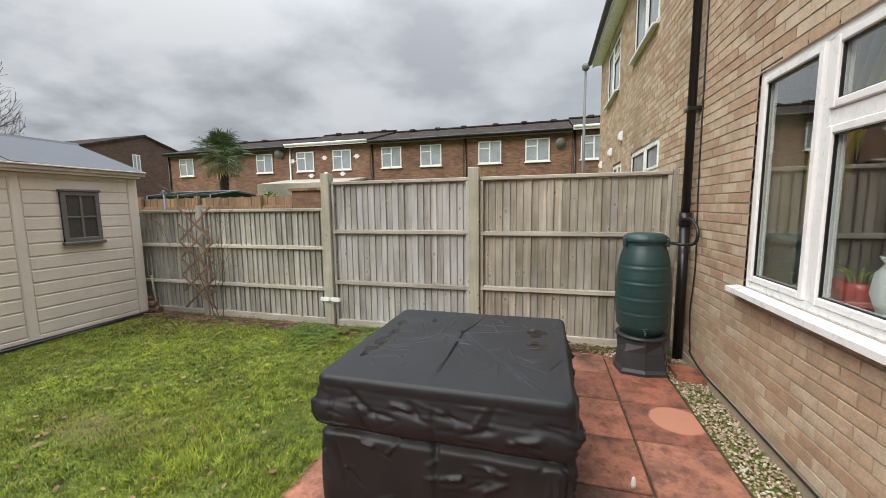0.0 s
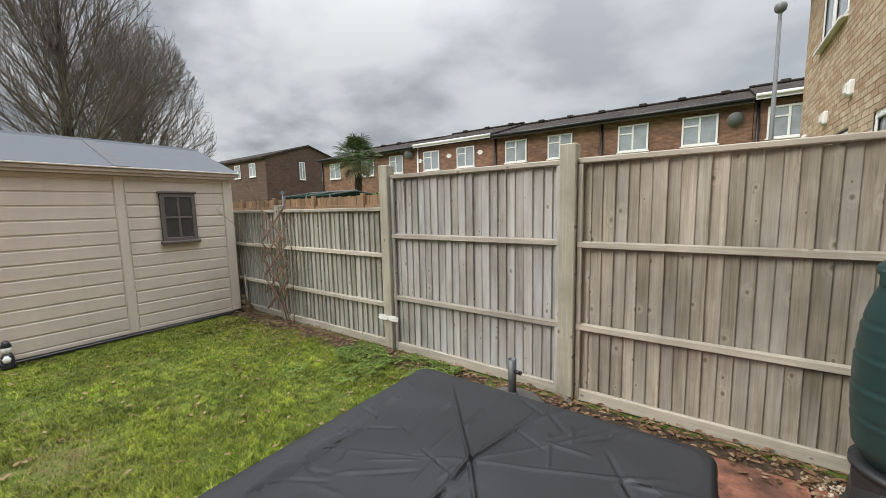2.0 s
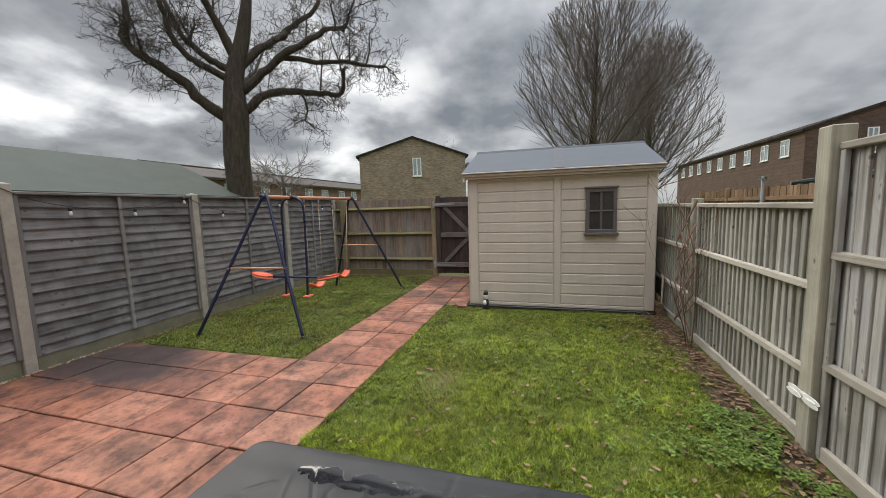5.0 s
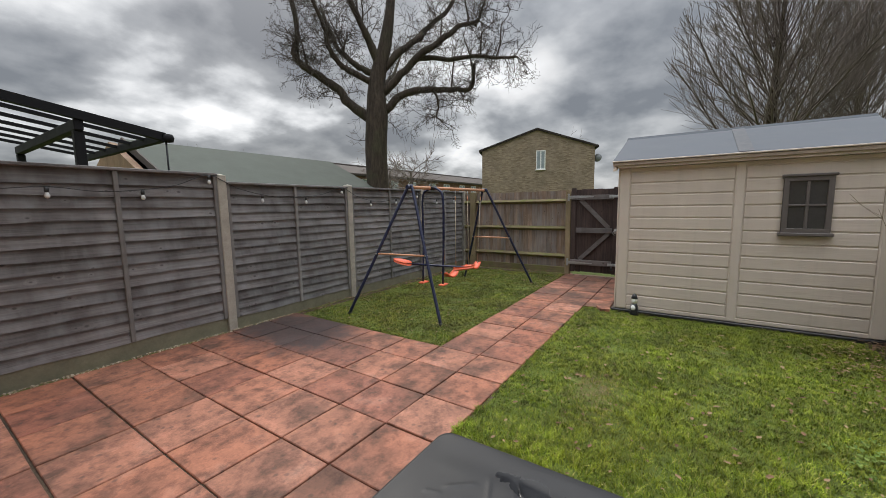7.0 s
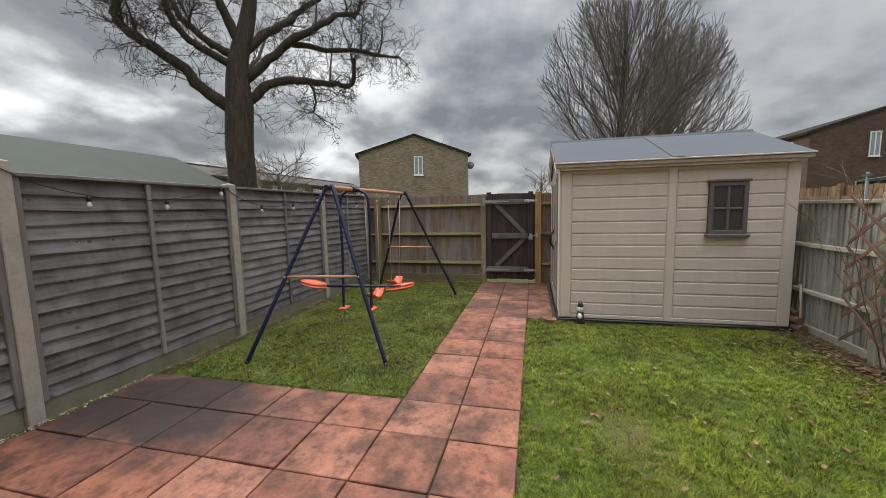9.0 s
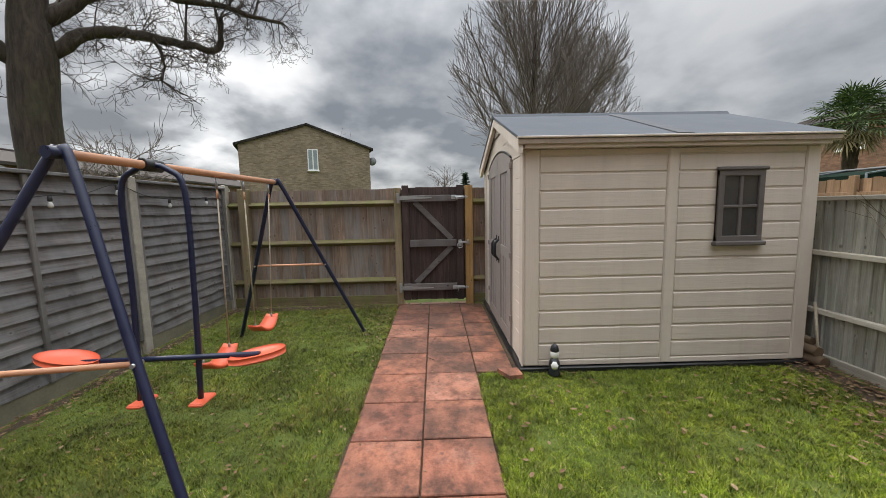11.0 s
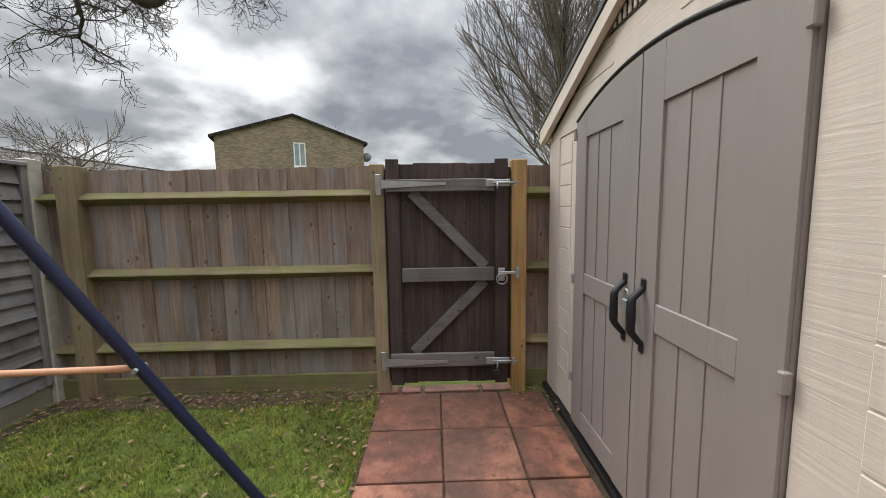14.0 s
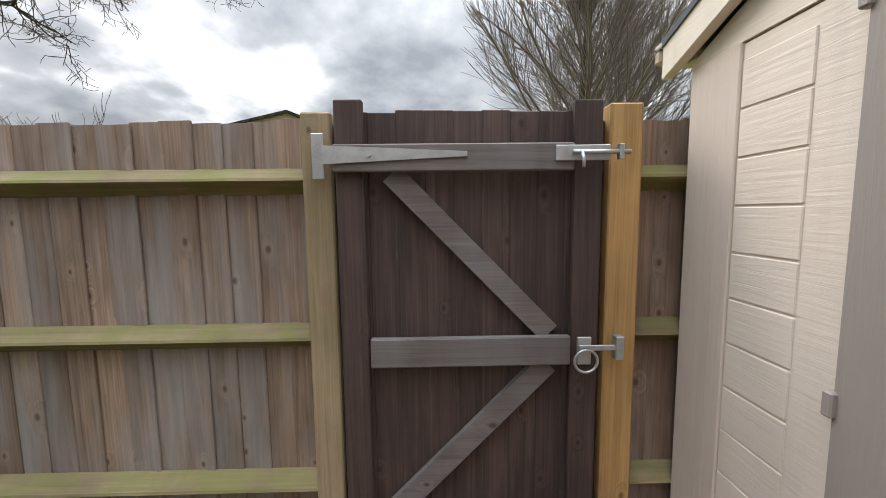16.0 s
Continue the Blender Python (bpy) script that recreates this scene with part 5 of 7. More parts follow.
def smooth_line(pts, k):
    """Points of a smooth line through pts, k to each stretch."""
    P = [Vector(p) for p in pts]
    out = []
    for i in range(len(P) - 1):
        a, b, c, d = P[max(i - 1, 0)], P[i], P[i + 1], P[min(i + 2, len(P) - 1)]
        for j in range(k):
            t = j / k
            out.append(0.5 * ((2 * b) + (c - a) * t + (2 * a - 5 * b + 4 * c - d) * t * t + (3 * b - a - 3 * c + d) * t ** 3))
    return out + [P[-1]]


build_house_wall()
pane_window("window_1", *OPENINGS[0], (2.36,), "white plastic casement window with a top light, reflecting the garden")
pane_window("window_2", *OPENINGS[1], (5.95,), "white plastic neighbour window beyond the fence", False)
pane_window("window_3", *OPENINGS[2], (6.2,), "white plastic upstairs window in the brick wall", False)
pane_window("window_4", *OPENINGS[3], (8.1,), "white plastic ground floor window beyond the fence", False)
pane_window("window_5", *OPENINGS[4], (9.0,), "white plastic upstairs window in the brick wall", False)
build_room()
build_downpipe()


# ---- patio things ----
def build_cover():
    """A black cloth cover over a square stack of garden furniture."""
    cx, cy, hx, hy, top = -0.480, 2.160, 0.598, 0.60, 0.682
    N = 460
    g = Geo()

    def ring(inset, grow):
        """A rounded square, N points."""
        pts = []
        a, b, r = hx - inset + grow, hy - inset + grow, max(0.03, 0.05 - inset * 0.1)
        per = 2 * (a + b) * 2
        for k in range(N):
            s = per * k / N
            if s < 2 * a:
                x, y, n = -a + s, -b, (0, -1)
            elif s < 2 * a + 2 * b:
                x, y, n = a, -b + s - 2 * a, (1, 0)
            elif s < 4 * a + 2 * b:
                x, y, n = a - (s - 2 * a - 2 * b), b, (0, 1)
            else:
                x, y, n = -a, b - (s - 4 * a - 2 * b), (-1, 0)
            qx, qy = max(-a + r, min(a - r, x)), max(-b + r, min(b - r, y))
            d = Vector((x - qx, y - qy))
            if abs(x) > a - r and abs(y) > b - r and d.length > 0:
                d = d.normalized() * r
                x, y = qx + d.x, qy + d.y
                n = tuple(d.normalized())
            pts.append((x, y, n))
        return pts

    rr = np.random.RandomState(17)

    def fold(U, V, p, q, width):
        """How near each (U, V) lies to the crease from p to q: a sharp ridge that fades at both ends."""
        du, dv = q[0] - p[0], q[1] - p[1]
        ln = math.hypot(du, dv)
        along = ((U - p[0]) * du + (V - p[1]) * dv) / ln ** 2
        off = np.abs((U - p[0]) * dv - (V - p[1]) * du) / ln
        fade = np.clip(np.minimum(along, 1 - along) * 5, 0, 1)
        return np.clip(1 - off / width, 0, 1) ** 1.3 * fade

    # top: seams and creases that meet at one raised point, and short puckers
    tops = []
    for k in range(110):
        inset = (1 - k / 109) ** 1.1 * (min(hx, hy) - 0.03)
        tops.append([(x, y, inset) for x, y, n in ring(inset, 0.0)])
    T = np.array(tops).reshape(-1, 3)
    X, Y, I = T[:, 0], T[:, 1], T[:, 2]
    star = (-0.03, 0.118)
    dz = np.array([0.010 * noise.noise((x * 2.2, y * 2.2, 1)) + 0.003 * noise.noise((x * 7, y * 7, 4)) for x, y in zip(X, Y)])
    for (ex, ey), h in (((-0.03, -0.57), 0.010), ((0.06, 0.58), 0.009), ((0.48, 0.36), 0.008), ((0.44, -0.5), 0.010), ((-0.36, 0.5), 0.006), ((0.3, 0.52), 0.005), ((-0.5, -0.12), 0.004)):
        sx, sy = star[0] - 0.18 * (ex - star[0]), star[1] - 0.18 * (ey - star[1])
        dz += h * fold(X, Y, (sx, sy), (ex * 1.1, ey * 1.1), 0.011)
        dz -= h * 0.5 * fold(X, Y, (sx + 0.010, sy + 0.008), (ex * 1.1 + 0.010, ey * 1.1 + 0.008), 0.011)
    dz += 0.008 * np.exp(-((X - star[0]) ** 2 + (Y - star[1]) ** 2) / 0.02)
    for _ in range(64):
        p = rr.uniform(-0.52, 0.52, 2)
        a, ln = rr.uniform(0, math.pi), rr.uniform(0.06, 0.24)
        dz += rr.choice((-1, 1)) * rr.uniform(0.0025, 0.006) * fold(X, Y, p, (p[0] + ln * math.cos(a), p[1] + ln * math.sin(a)), rr.uniform(0.008, 0.015))
    # hollows that hold the rain
    dz -= 0.012 * np.exp(-(((X - 0.42) / 0.09) ** 2 + ((Y - 0.10) / 0.16) ** 2)) + 0.010 * np.exp(-(((X + 0.51) / 0.05) ** 2 + ((Y + 0.10) / 0.34) ** 2))
    dz *= np.clip(I / 0.03 + 0.25, 0, 1)
    verts = [(cx + x, cy + y, top + d) for x, y, d in zip(X, Y, dz)]
    edge = dz[-N:]
    # sides: a rounded shoulder, a swollen upper part, a tuck, and a hanging skirt
    levels = [(0.02 * math.sin(k / 5 * math.pi / 2), top - 0.032 * (1 - math.cos(k / 5 * math.pi / 2)), 0.15 * k / 5) for k in range(1, 6)]
    levels += [(0.02, top - 0.032 - (top - 0.037) * k / 84, min(1.0, 0.15 + k * 0.07)) for k in range(1, 85)]
    per = 4 * (hx + hy + 0.04)
    S, Z = np.meshgrid(np.arange(N) * per / N, np.array([v[1] for v in levels]))
    push = 0.030 * np.exp(-((Z - 0.50) / 0.075) ** 2) - 0.040 * np.exp(-((Z - 0.400) / 0.020) ** 2) - 0.006 * np.exp(-((Z - 0.625) / 0.006) ** 2) - 0.004 * np.exp(-((Z - 0.560) / 0.007) ** 2)
    push += np.array([[0.012 * noise.noise((a * 2.6, z * 4.0, 7)) + 0.007 * noise.noise((a * 7.0, z * 5.0, 3)) for a, z in zip(sa, za)] for sa, za in zip(S, Z)])
    folds = []
    for _ in range(230):
        a, z = rr.uniform(-0.1, per), rr.choice((rr.uniform(0.42, 0.63), rr.uniform(0.05, 0.38)))
        t, ln = rr.choice((rr.uniform(0.2, 1.2), rr.uniform(1.9, 2.9), rr.uniform(-0.25, 0.25))), rr.uniform(0.07, 0.26)
        folds.append(((a, z), (a + ln * math.cos(t), z + ln * math.sin(t)), rr.uniform(0.010, 0.024), rr.choice((-0.7, 1)) * rr.uniform(0.007, 0.020)))
    for a in (hx, 2 * hx + hy, 3 * hx + 2 * hy, 4 * hx + 3 * hy):
        folds.append(((a + 0.02, 0.70), (a + 0.03, -0.1), 0.022, -0.013))
    for corner in (0.0, 2 * hx, 2 * hx + 2 * hy, 4 * hx + 2 * hy, per):
        # the cloth gathers at the corners
        for _ in range(7):
            a = corner + rr.uniform(-0.10, 0.10)
            z = rr.choice((0.62, 0.36))
            folds.append(((a, z), (a + rr.uniform(-0.09, 0.09), z - rr.uniform(0.15, 0.30)), rr.uniform(0.010, 0.020), rr.choice((-1, 1)) * rr.uniform(0.008, 0.018)))
    for p, q, w, h in folds:
        push += h * fold(S, Z, p, q, w)
    for row, (grow, z, side) in enumerate(levels):
        g0 = ring(0, grow)
        low = max(0.0, (0.40 - z) / 0.40)
        for k in range(N):
            x, y, n = g0[k]
            o = push[row, k] * side
            sag = 0.012 * noise.noise((x * 5, y * 5, 2)) * low
            verts.append((cx + x + n[0] * o, cy + y + n[1] * o, max(0.006, z + edge[k] * max(0.0, 1 - row / 8) + sag)))
    fs = []
    for i in range(len(tops) + len(levels) - 1):
        for k in range(N):
            a, b = i * N + k, i * N + (k + 1) % N
            fs.append((a, a + N, b + N, b))
    fs.append(tuple(range(N)))
    g.add(verts, fs, True)
    c = thing("furniture_cover", (cx, cy, 0), "black wrinkled fabric cover draped over stacked garden furniture on the patio", "cover")
    part("cloth", g, M["cover"], c)
    part("hem", Geo().tube([(cx + x, cy + y, 0.015) for x, y, n in ring(0.03, 0.03)] + [(cx + ring(0.03, 0.03)[0][0], cy + ring(0.03, 0.03)[0][1], 0.015)], 0.008, 6, caps=False), M["black"], c)


def build_butt():
    at = (0.85, 3.68, 0.0)
    st = thing("water_butt_stand", at, "charcoal plastic stand under the water butt", "stand", local=True)
    def lobed(a, z):
        q = abs(math.sin(2 * a))
        return (1.06 if q > 0.5 else 0.90) if z < 0.30 else 1.0
    part("body", Geo().lathe([(0.265, 0.0), (0.265, 0.03), (0.245, 0.06), (0.228, 0.22), (0.215, 0.30), (0.215, 0.36), (0.19, 0.36)], 8, smooth=False, warp=lobed), M["stand"], st)
    part("tray", Geo().lathe([(0.19, 0.345), (0.225, 0.345), (0.225, 0.375), (0.19, 0.375)], 40), M["stand"], st)
    b = thing("water_butt", (at[0], at[1], 0.355), "dark green ribbed plastic water butt standing on a charcoal stand", "water butt", local=True)
    b.scale = (0.93, 0.93, 1.06)
    st.scale = (0.93, 0.93, 0.90)
    prof = [(0.14, -0.03), (0.175, -0.012), (0.198, 0.03)]
    for k in range(1, 80):
        z = 0.05 + 0.70 * k / 79
        u = k / 79
        r = 0.206 + 0.036 * math.sin(math.pi * min(1, 0.12 + u * 0.92)) - 0.030 * max(0.0, (u - 0.72) / 0.28) ** 2
        for zb in (0.17, 0.30, 0.43, 0.56):
            r += 0.003 * math.exp(-((z - zb) / 0.012) ** 2) - 0.0045 * math.exp(-((z - zb - 0.020) / 0.007) ** 2)
        prof.append((r, z))
    prof += [(0.184, 0.765), (0.18, 0.78)]
    part("barrel", Geo().lathe(prof, 48), M["butt"], b)
    part("lid", Geo().lathe([(0.17, 0.770), (0.192, 0.772), (0.197, 0.785), (0.194, 0.806), (0.180, 0.822), (0.155, 0.836), (0.115, 0.843), (0.05, 0.845)], 48), M["butt"], b)
    for k in range(2):
        a = radians(200 + 130 * k)
        part("lid_clip", Geo().box(-0.02, 0.02, -0.012, 0.012, -0.035, 0.03, 0.006), M["butt"], b, at=(0.200 * math.cos(a), 0.200 * math.sin(a), 0.77), turn=(0, 0, math.degrees(a) + 90))
    t = part("tap", Geo().tube([(-0.02, -0.19, 0.05), (-0.02, -0.26, 0.05)], 0.014, 8).tube([(-0.02, -0.255, 0.05), (-0.02, -0.27, 0.02)], 0.010, 8), M["butt"], b)
    part("tap_lever", Geo().box(-0.045, 0.005, -0.247, -0.233, 0.068, 0.078, 0.003), M["butt"], t)
    part("connector", Geo().tube([(0.16, 0.16, 0.74), (0.22, 0.20, 0.74)], 0.016, 8), M["black"], b)


def build_parasol_base():
    at = (-1.05, 3.745, 0.0)
    p = thing("parasol_base", at, "grey granite parasol base with an empty steel tube", "parasol base", local=True)
    part("stone", Geo().lathe([(0.235, 0.0), (0.245, 0.015), (0.24, 0.045), (0.19, 0.075), (0.10, 0.095), (0.04, 0.10)], 40), M["granite"], p)
    part("tube", Geo().lathe([(0.030, 0.09), (0.030, 0.385), (0.026, 0.385), (0.026, 0.25)], 20), M["grey_metal"], p)
    part("knob", Geo().tube([(0.02, -0.01, 0.30), (0.075, -0.02, 0.30)], [0.012, 0.016], 8), M["black"], p)
    part("collar", Geo().lathe([(0.045, 0.095), (0.045, 0.125), (0.032, 0.14)], 20), M["grey_metal"], p)


build_cover()
build_butt()
build_parasol_base()


# ---- swing set on the small lawn ----
def build_swing():
    s = thing("swing_set", (-5.2, -0.97, 0), "navy metal swing frame with a faded orange top bar", "swing set")
    A, B = Vector((-4.13, -1.00, 1.75)), Vector((-6.25, -0.92, 1.755))
    for top, feet, bar in ((A, ((-3.56, -1.69), (-3.77, -0.27)), 0.855), (B, ((-6.72, -1.64), (-6.79, -0.20)), 0.89)):
        pts = []
        for fx, fy in feet:
            f = Vector((fx, fy, -0.01))
            side = Vector((0, 0.045 if fy > top.y else -0.045, -0.035))
            line = smooth_line([f, f.lerp(top + side, 0.5), top + side * 1.3, top + side * 0.3], 6)
            part("leg", Geo().tube(line, 0.021, 12), M["navy"], s)
            part("foot_cap", Geo().tube([f, f + (top - f).normalized() * 0.04], 0.024, 10), M["black"], s)
            pts.append(f.lerp(top + side, (bar + 0.01) / (top.z + 0.01)))
        b = part("cross_bar", Geo().tube([pts[0], pts[1]], 0.013, 10), M["copper"], s, "faded orange cross bar")
        for q in pts:
            part("bolt", Geo().tube([q - Vector((0.03, 0, 0)), q + Vector((0.03, 0, 0))], 0.010, 8), M["zinc"], b)
    d = (B - A).normalized()
    part("top_bar", Geo().tube([A - d * 0.02, B + d * 0.02], 0.024, 14), M["copper"], s, "faded orange top bar")
    for q in (A, B):
        part("elbow", Geo().tube([q - d * 0.05 if q is A else q - d * 0.05, q + d * 0.05], 0.028, 12), M["navy"], s)
    # glider: two hangers with a seat at each end
    g = thing("glider_seat", (-4.66, -0.99, 0.25), "two-seat swing glider with orange seats hanging from the bar", "glider")
    hx = -4.66
    part("hinge", Geo().tube([A + d * 0.46, A + d * 0.60], 0.036, 14), M["black"], g)
    for y in (-1.17, -0.80):
        line = smooth_line([(hx, -0.98, 1.755), (hx, (y - 0.98) / 2 - 0.0, 1.73), (hx, y, 1.60), (hx, y, 1.0), (hx + 0.02, y - 0.01, 0.32)], 5)
        part("hanger", Geo().tube(line, 0.017, 10), M["navy"], g)
        part("foot_rest", Geo().box(hx - 0.06, hx + 0.10, y - 0.045, y + 0.045, 0.295, 0.32, 0.012), M["orange"], g)
    part("beam", Geo().tube([(hx + 0.03, -1.55, 0.575), (hx + 0.03, -0.42, 0.60)], 0.017, 10), M["navy"], g)
    for y, sg in ((-1.55, -1), (-0.42, 1)):
        seat = Geo()
        n, m = 20, 6
        vs = []
        for j in range(m + 1):
            for k in range(n):
                a = 2 * math.pi * k / n
                q = j / m
                yy = 0.17 * q * math.cos(a) * (1 + 0.15 * math.sin(a))
                xx = 0.105 * q * math.sin(a)
                vs.append((hx + 0.05 + xx, y + yy, 0.60 + 0.030 * (yy * sg / 0.17) + 0.025 * q ** 4 - (0 if j else 0)))
        fs = [(j * n + k, j * n + (k + 1) % n, (j + 1) * n + (k + 1) % n, (j + 1) * n + k) for j in range(m) for k in range(n)]
        o = len(vs)
        vs += [(x, yv, zv - 0.035) for x, yv, zv in vs]
        fs += [tuple(i + o for i in reversed(f)) for f in fs]
        fs += [(m * n + k, m * n + k + o, m * n + (k + 1) % n + o, m * n + (k + 1) % n) for k in range(n)]
        part("seat", seat.add(vs, fs, True), M["orange"], g, "orange moulded oval seat")
    # two rope swings
    for xa, xb, zs in ((-4.92, -5.27, 0.37), (-5.64, -6.08, 0.39)):
        w = thing("rope_swing", ((xa + xb) / 2, -0.96, zs), "curved orange plastic swing seat hanging on two ropes", "swing", "rope swings")
        n = 14
        vs = []
        for k in range(n + 1):
            u = k / n * 2 - 1
            z = zs - 0.02 + 0.085 * u * u
            x = (xa + xb) / 2 + u * 0.185
            for yy, dz in ((-0.075, 0.006), (0.0, -0.003), (0.075, 0.006)):
                vs.append((x, -0.96 + yy * (1 - 0.25 * abs(u) ** 3), z + dz))
            for yy in (0.07, -0.07):
                vs.append((x, -0.96 + yy * (1 - 0.25 * abs(u) ** 3), z - 0.02))
        fs = []
        for k in range(n):
            o = k * 5
            for a in range(5):
                fs.append((o + a, o + (a + 1) % 5, o + 5 + (a + 1) % 5, o + 5 + a))
        fs += [(4, 3, 2, 1, 0), tuple(n * 5 + a for a in range(5))]
        part("seat", Geo().add(vs, [tuple(reversed(f)) for f in fs], True), M["orange"], w)
        for x, sg in ((xa, 1), (xb, -1)):
            zt = A.lerp(B, (x - A.x) / (B.x - A.x))
            e = ((xa + xb) / 2 + sg * 0.165, -0.96, zs + 0.06)
            part("rope", Geo().tube([e, (x, zt.y, zt.z - 0.10)], 0.0055, 7), M["rope"], w)
            part("hook", Geo().tube([(x, zt.y, zt.z - 0.11), (x, zt.y, zt.z - 0.02)], 0.010, 7), M["zinc"], w)
            part("knot", Geo().tube([(x, zt.y, zt.z - 0.18), (x, zt.y, zt.z - 0.12)], 0.008, 8), M["copper"], w)
            part("clasp", Geo().lathe([(0.005, -0.015), (0.009, -0.008), (0.009, 0.012), (0.005, 0.022)], 8, at=e), M["zinc"], w)
    return s


build_swing()


# ---- far houses ----
def far_window(parent, wall, u, v0, v1, z0, z1, face, label=""):
    """A white window on a far wall. face: 'y' a wall facing -y at y=wall, 'x' a wall facing +x at x=wall."""
    def bx(g, a, b, c, d, lo, hi, bev=0.0):
        if face == "back":
            g.box(a, b, wall + lo, wall + hi, c, d, bev)
        elif face == "y":
            g.box(a, b, wall - hi, wall - lo, c, d, bev)
        else:
            g.box(wall + lo, wall + hi, a, b, c, d, bev)
        return g
    f = 0.07
    w = part("window", bx(Geo(), v0, v1, z0, z1, 0.004, 0.02), M["dark_glass"], parent)
    part("frame", bx(bx(bx(bx(Geo(), v0, v0 + f, z0, z1, 0.02, 0.06, 0.01), v1 - f, v1, z0, z1, 0.02, 0.06, 0.01), v0 + f, v1 - f, z1 - f, z1, 0.02, 0.058, 0.01), v0 + f, v1 - f, z0, z0 + f, 0.02, 0.058, 0.01), M["upvc"], w)
    mid = (v0 + v1) / 2
    part("mullion", bx(Geo(), mid - 0.04, mid + 0.04, z0 + f, z1 - f, 0.02, 0.055, 0.01), M["upvc"], w)
    if z1 - z0 < 1.4:
        part("transom", bx(Geo(), v0 + f, mid - 0.04, z1 - 0.40, z1 - 0.35, 0.02, 0.05), M["upvc"], w)
    part("sill", bx(Geo(), v0 - 0.05, v1 + 0.05, z0 - 0.06, z0, 0.01, 0.10, 0.01), M["upvc"], w)


def build_terrace():
    """The long red brick terrace beyond the fence: one house to each stretch."""
    yw, eave = 19.8, 5.12
    spans = [(-24.6, -15.1), (-15.1, -9.7), (-9.7, -4.3), (-4.3, 1.15), (1.15, 7.0)]
    wins = {0: (-23.6, -20.1, -17.45), 1: (-14.55, -12.1), 2: (-9.0, -6.7), 3: (-3.5, -1.1), 4: (1.55, 4.2)}
    for i, (x0, x1) in enumerate(spans):
        h = thing("terraced_house", ((x0 + x1) / 2, yw + 4, 0), "red brick two-storey terraced house with a dark tiled roof", "house", "red brick terrace")
        drop = 0.0
        part("wall", Geo().box(x0 + 0.01, x1 - 0.01, yw, yw + 8, -0.2, eave + drop), M["red_brick"], h)
        zr = eave + drop
        lift = 0.10 if i in (1, 4) else 0.0
        part("roof", Geo().prism([(yw - 0.35, zr - 0.02 + lift), (yw - 0.35, zr + 0.08 + lift), (yw + 4, zr + 1.30 + lift), (yw + 8.3, zr + 0.08), (yw + 8.3, zr - 0.02)], "x", x0 + 0.005, x1 - 0.005), M["tiles"], h)
        part("ridge", Geo().tube([(x0, yw + 4, zr + 1.31 + lift), (x1, yw + 4, zr + 1.31 + lift)], 0.10, 8), M["tiles"], h)
        white = i in (1, 4)
        part("fascia", Geo().box(x0 + 0.01, x1 - 0.01, yw - 0.37, yw - 0.34, zr - 0.12 + lift, zr + 0.06 + lift), M["upvc"] if white else M["far_roof"], h)
        part("gutter", Geo().tube([(x0 + 0.02, yw - 0.42, zr + 0.03 + lift), (x1 - 0.02, yw - 0.42, zr + 0.03 + lift)], 0.06, 8), M["upvc"] if white else M["black"], h)
        for wx in wins[i]:
            far_window(h, yw, 0, wx, wx + 1.2, 3.72, 4.86, "y")
        for wx in wins[i]:
            far_window(h, yw, 0, wx, wx + 1.5, 1.0, 2.2, "y")
        part("drain_pipe", Geo().tube([(x0 + 0.12, yw - 0.06, 0), (x0 + 0.12, yw - 0.06, zr)], 0.05, 8), M["upvc"] if i == 1 else M["black"], h)
        if i == 1:
            for px, pz in ((-14.85, 4.35), (-12.65, 4.45), (-10.55, 4.45), (-13.6, 3.45), (-12.6, 3.5), (-11.5, 3.5)):
                part("diamond_panel", Geo().prism([(px - 0.22, pz), (px - 0.1, pz + 0.06), (px - 0.1, pz + 0.12), (px + 0.1, pz + 0.12), (px + 0.1, pz + 0.06), (px + 0.22, pz), (px + 0.1, pz - 0.06), (px + 0.1, pz - 0.12), (px - 0.1, pz - 0.12), (px - 0.1, pz - 0.06)], "y", yw - 0.03, yw), M["white"], h, "white decorative brick diamond")
        for k in range(3):
            vx = x0 + 1.2 + 1.7 * k
            part("roof_vent", Geo().box(vx - 0.18, vx + 0.18, yw + 3.7, yw + 4.0, zr + 1.25 + lift, zr + 1.42 + lift, 0.04), M["tiles"], h)
        if i in (0, 3):
            dx, dz = (0.62, 4.5) if i == 3 else (-15.6, 4.75)
            dish = part("satellite_dish", Geo().lathe([(0.02, 0.06), (0.15, 0.03), (0.27, -0.04), (0.28, -0.05), (0.26, -0.055), (0.15, 0.015), (0.02, 0.045)], 20), M["lamp_grey"], h, "grey satellite dish", at=(dx, yw - 0.25, dz), turn=(110, 0, 25))
    # white lean-to roof behind the near gardens
    single("lean_to", Geo().prism([(17.2, 2.75), (19.78, 3.15), (19.78, 3.25), (17.2, 2.85)], "x", -15.2, -9.9).box(-15.2, -15.1, 17.2, 19.78, -0.1, 2.8).box(-10.0, -9.9, 17.2, 19.78, -0.1, 2.8).box(-15.2, -9.9, 17.15, 17.22, -0.1, 2.8), M["concrete"], "pale flat-roofed lean-to behind a terraced house", "lean-to")


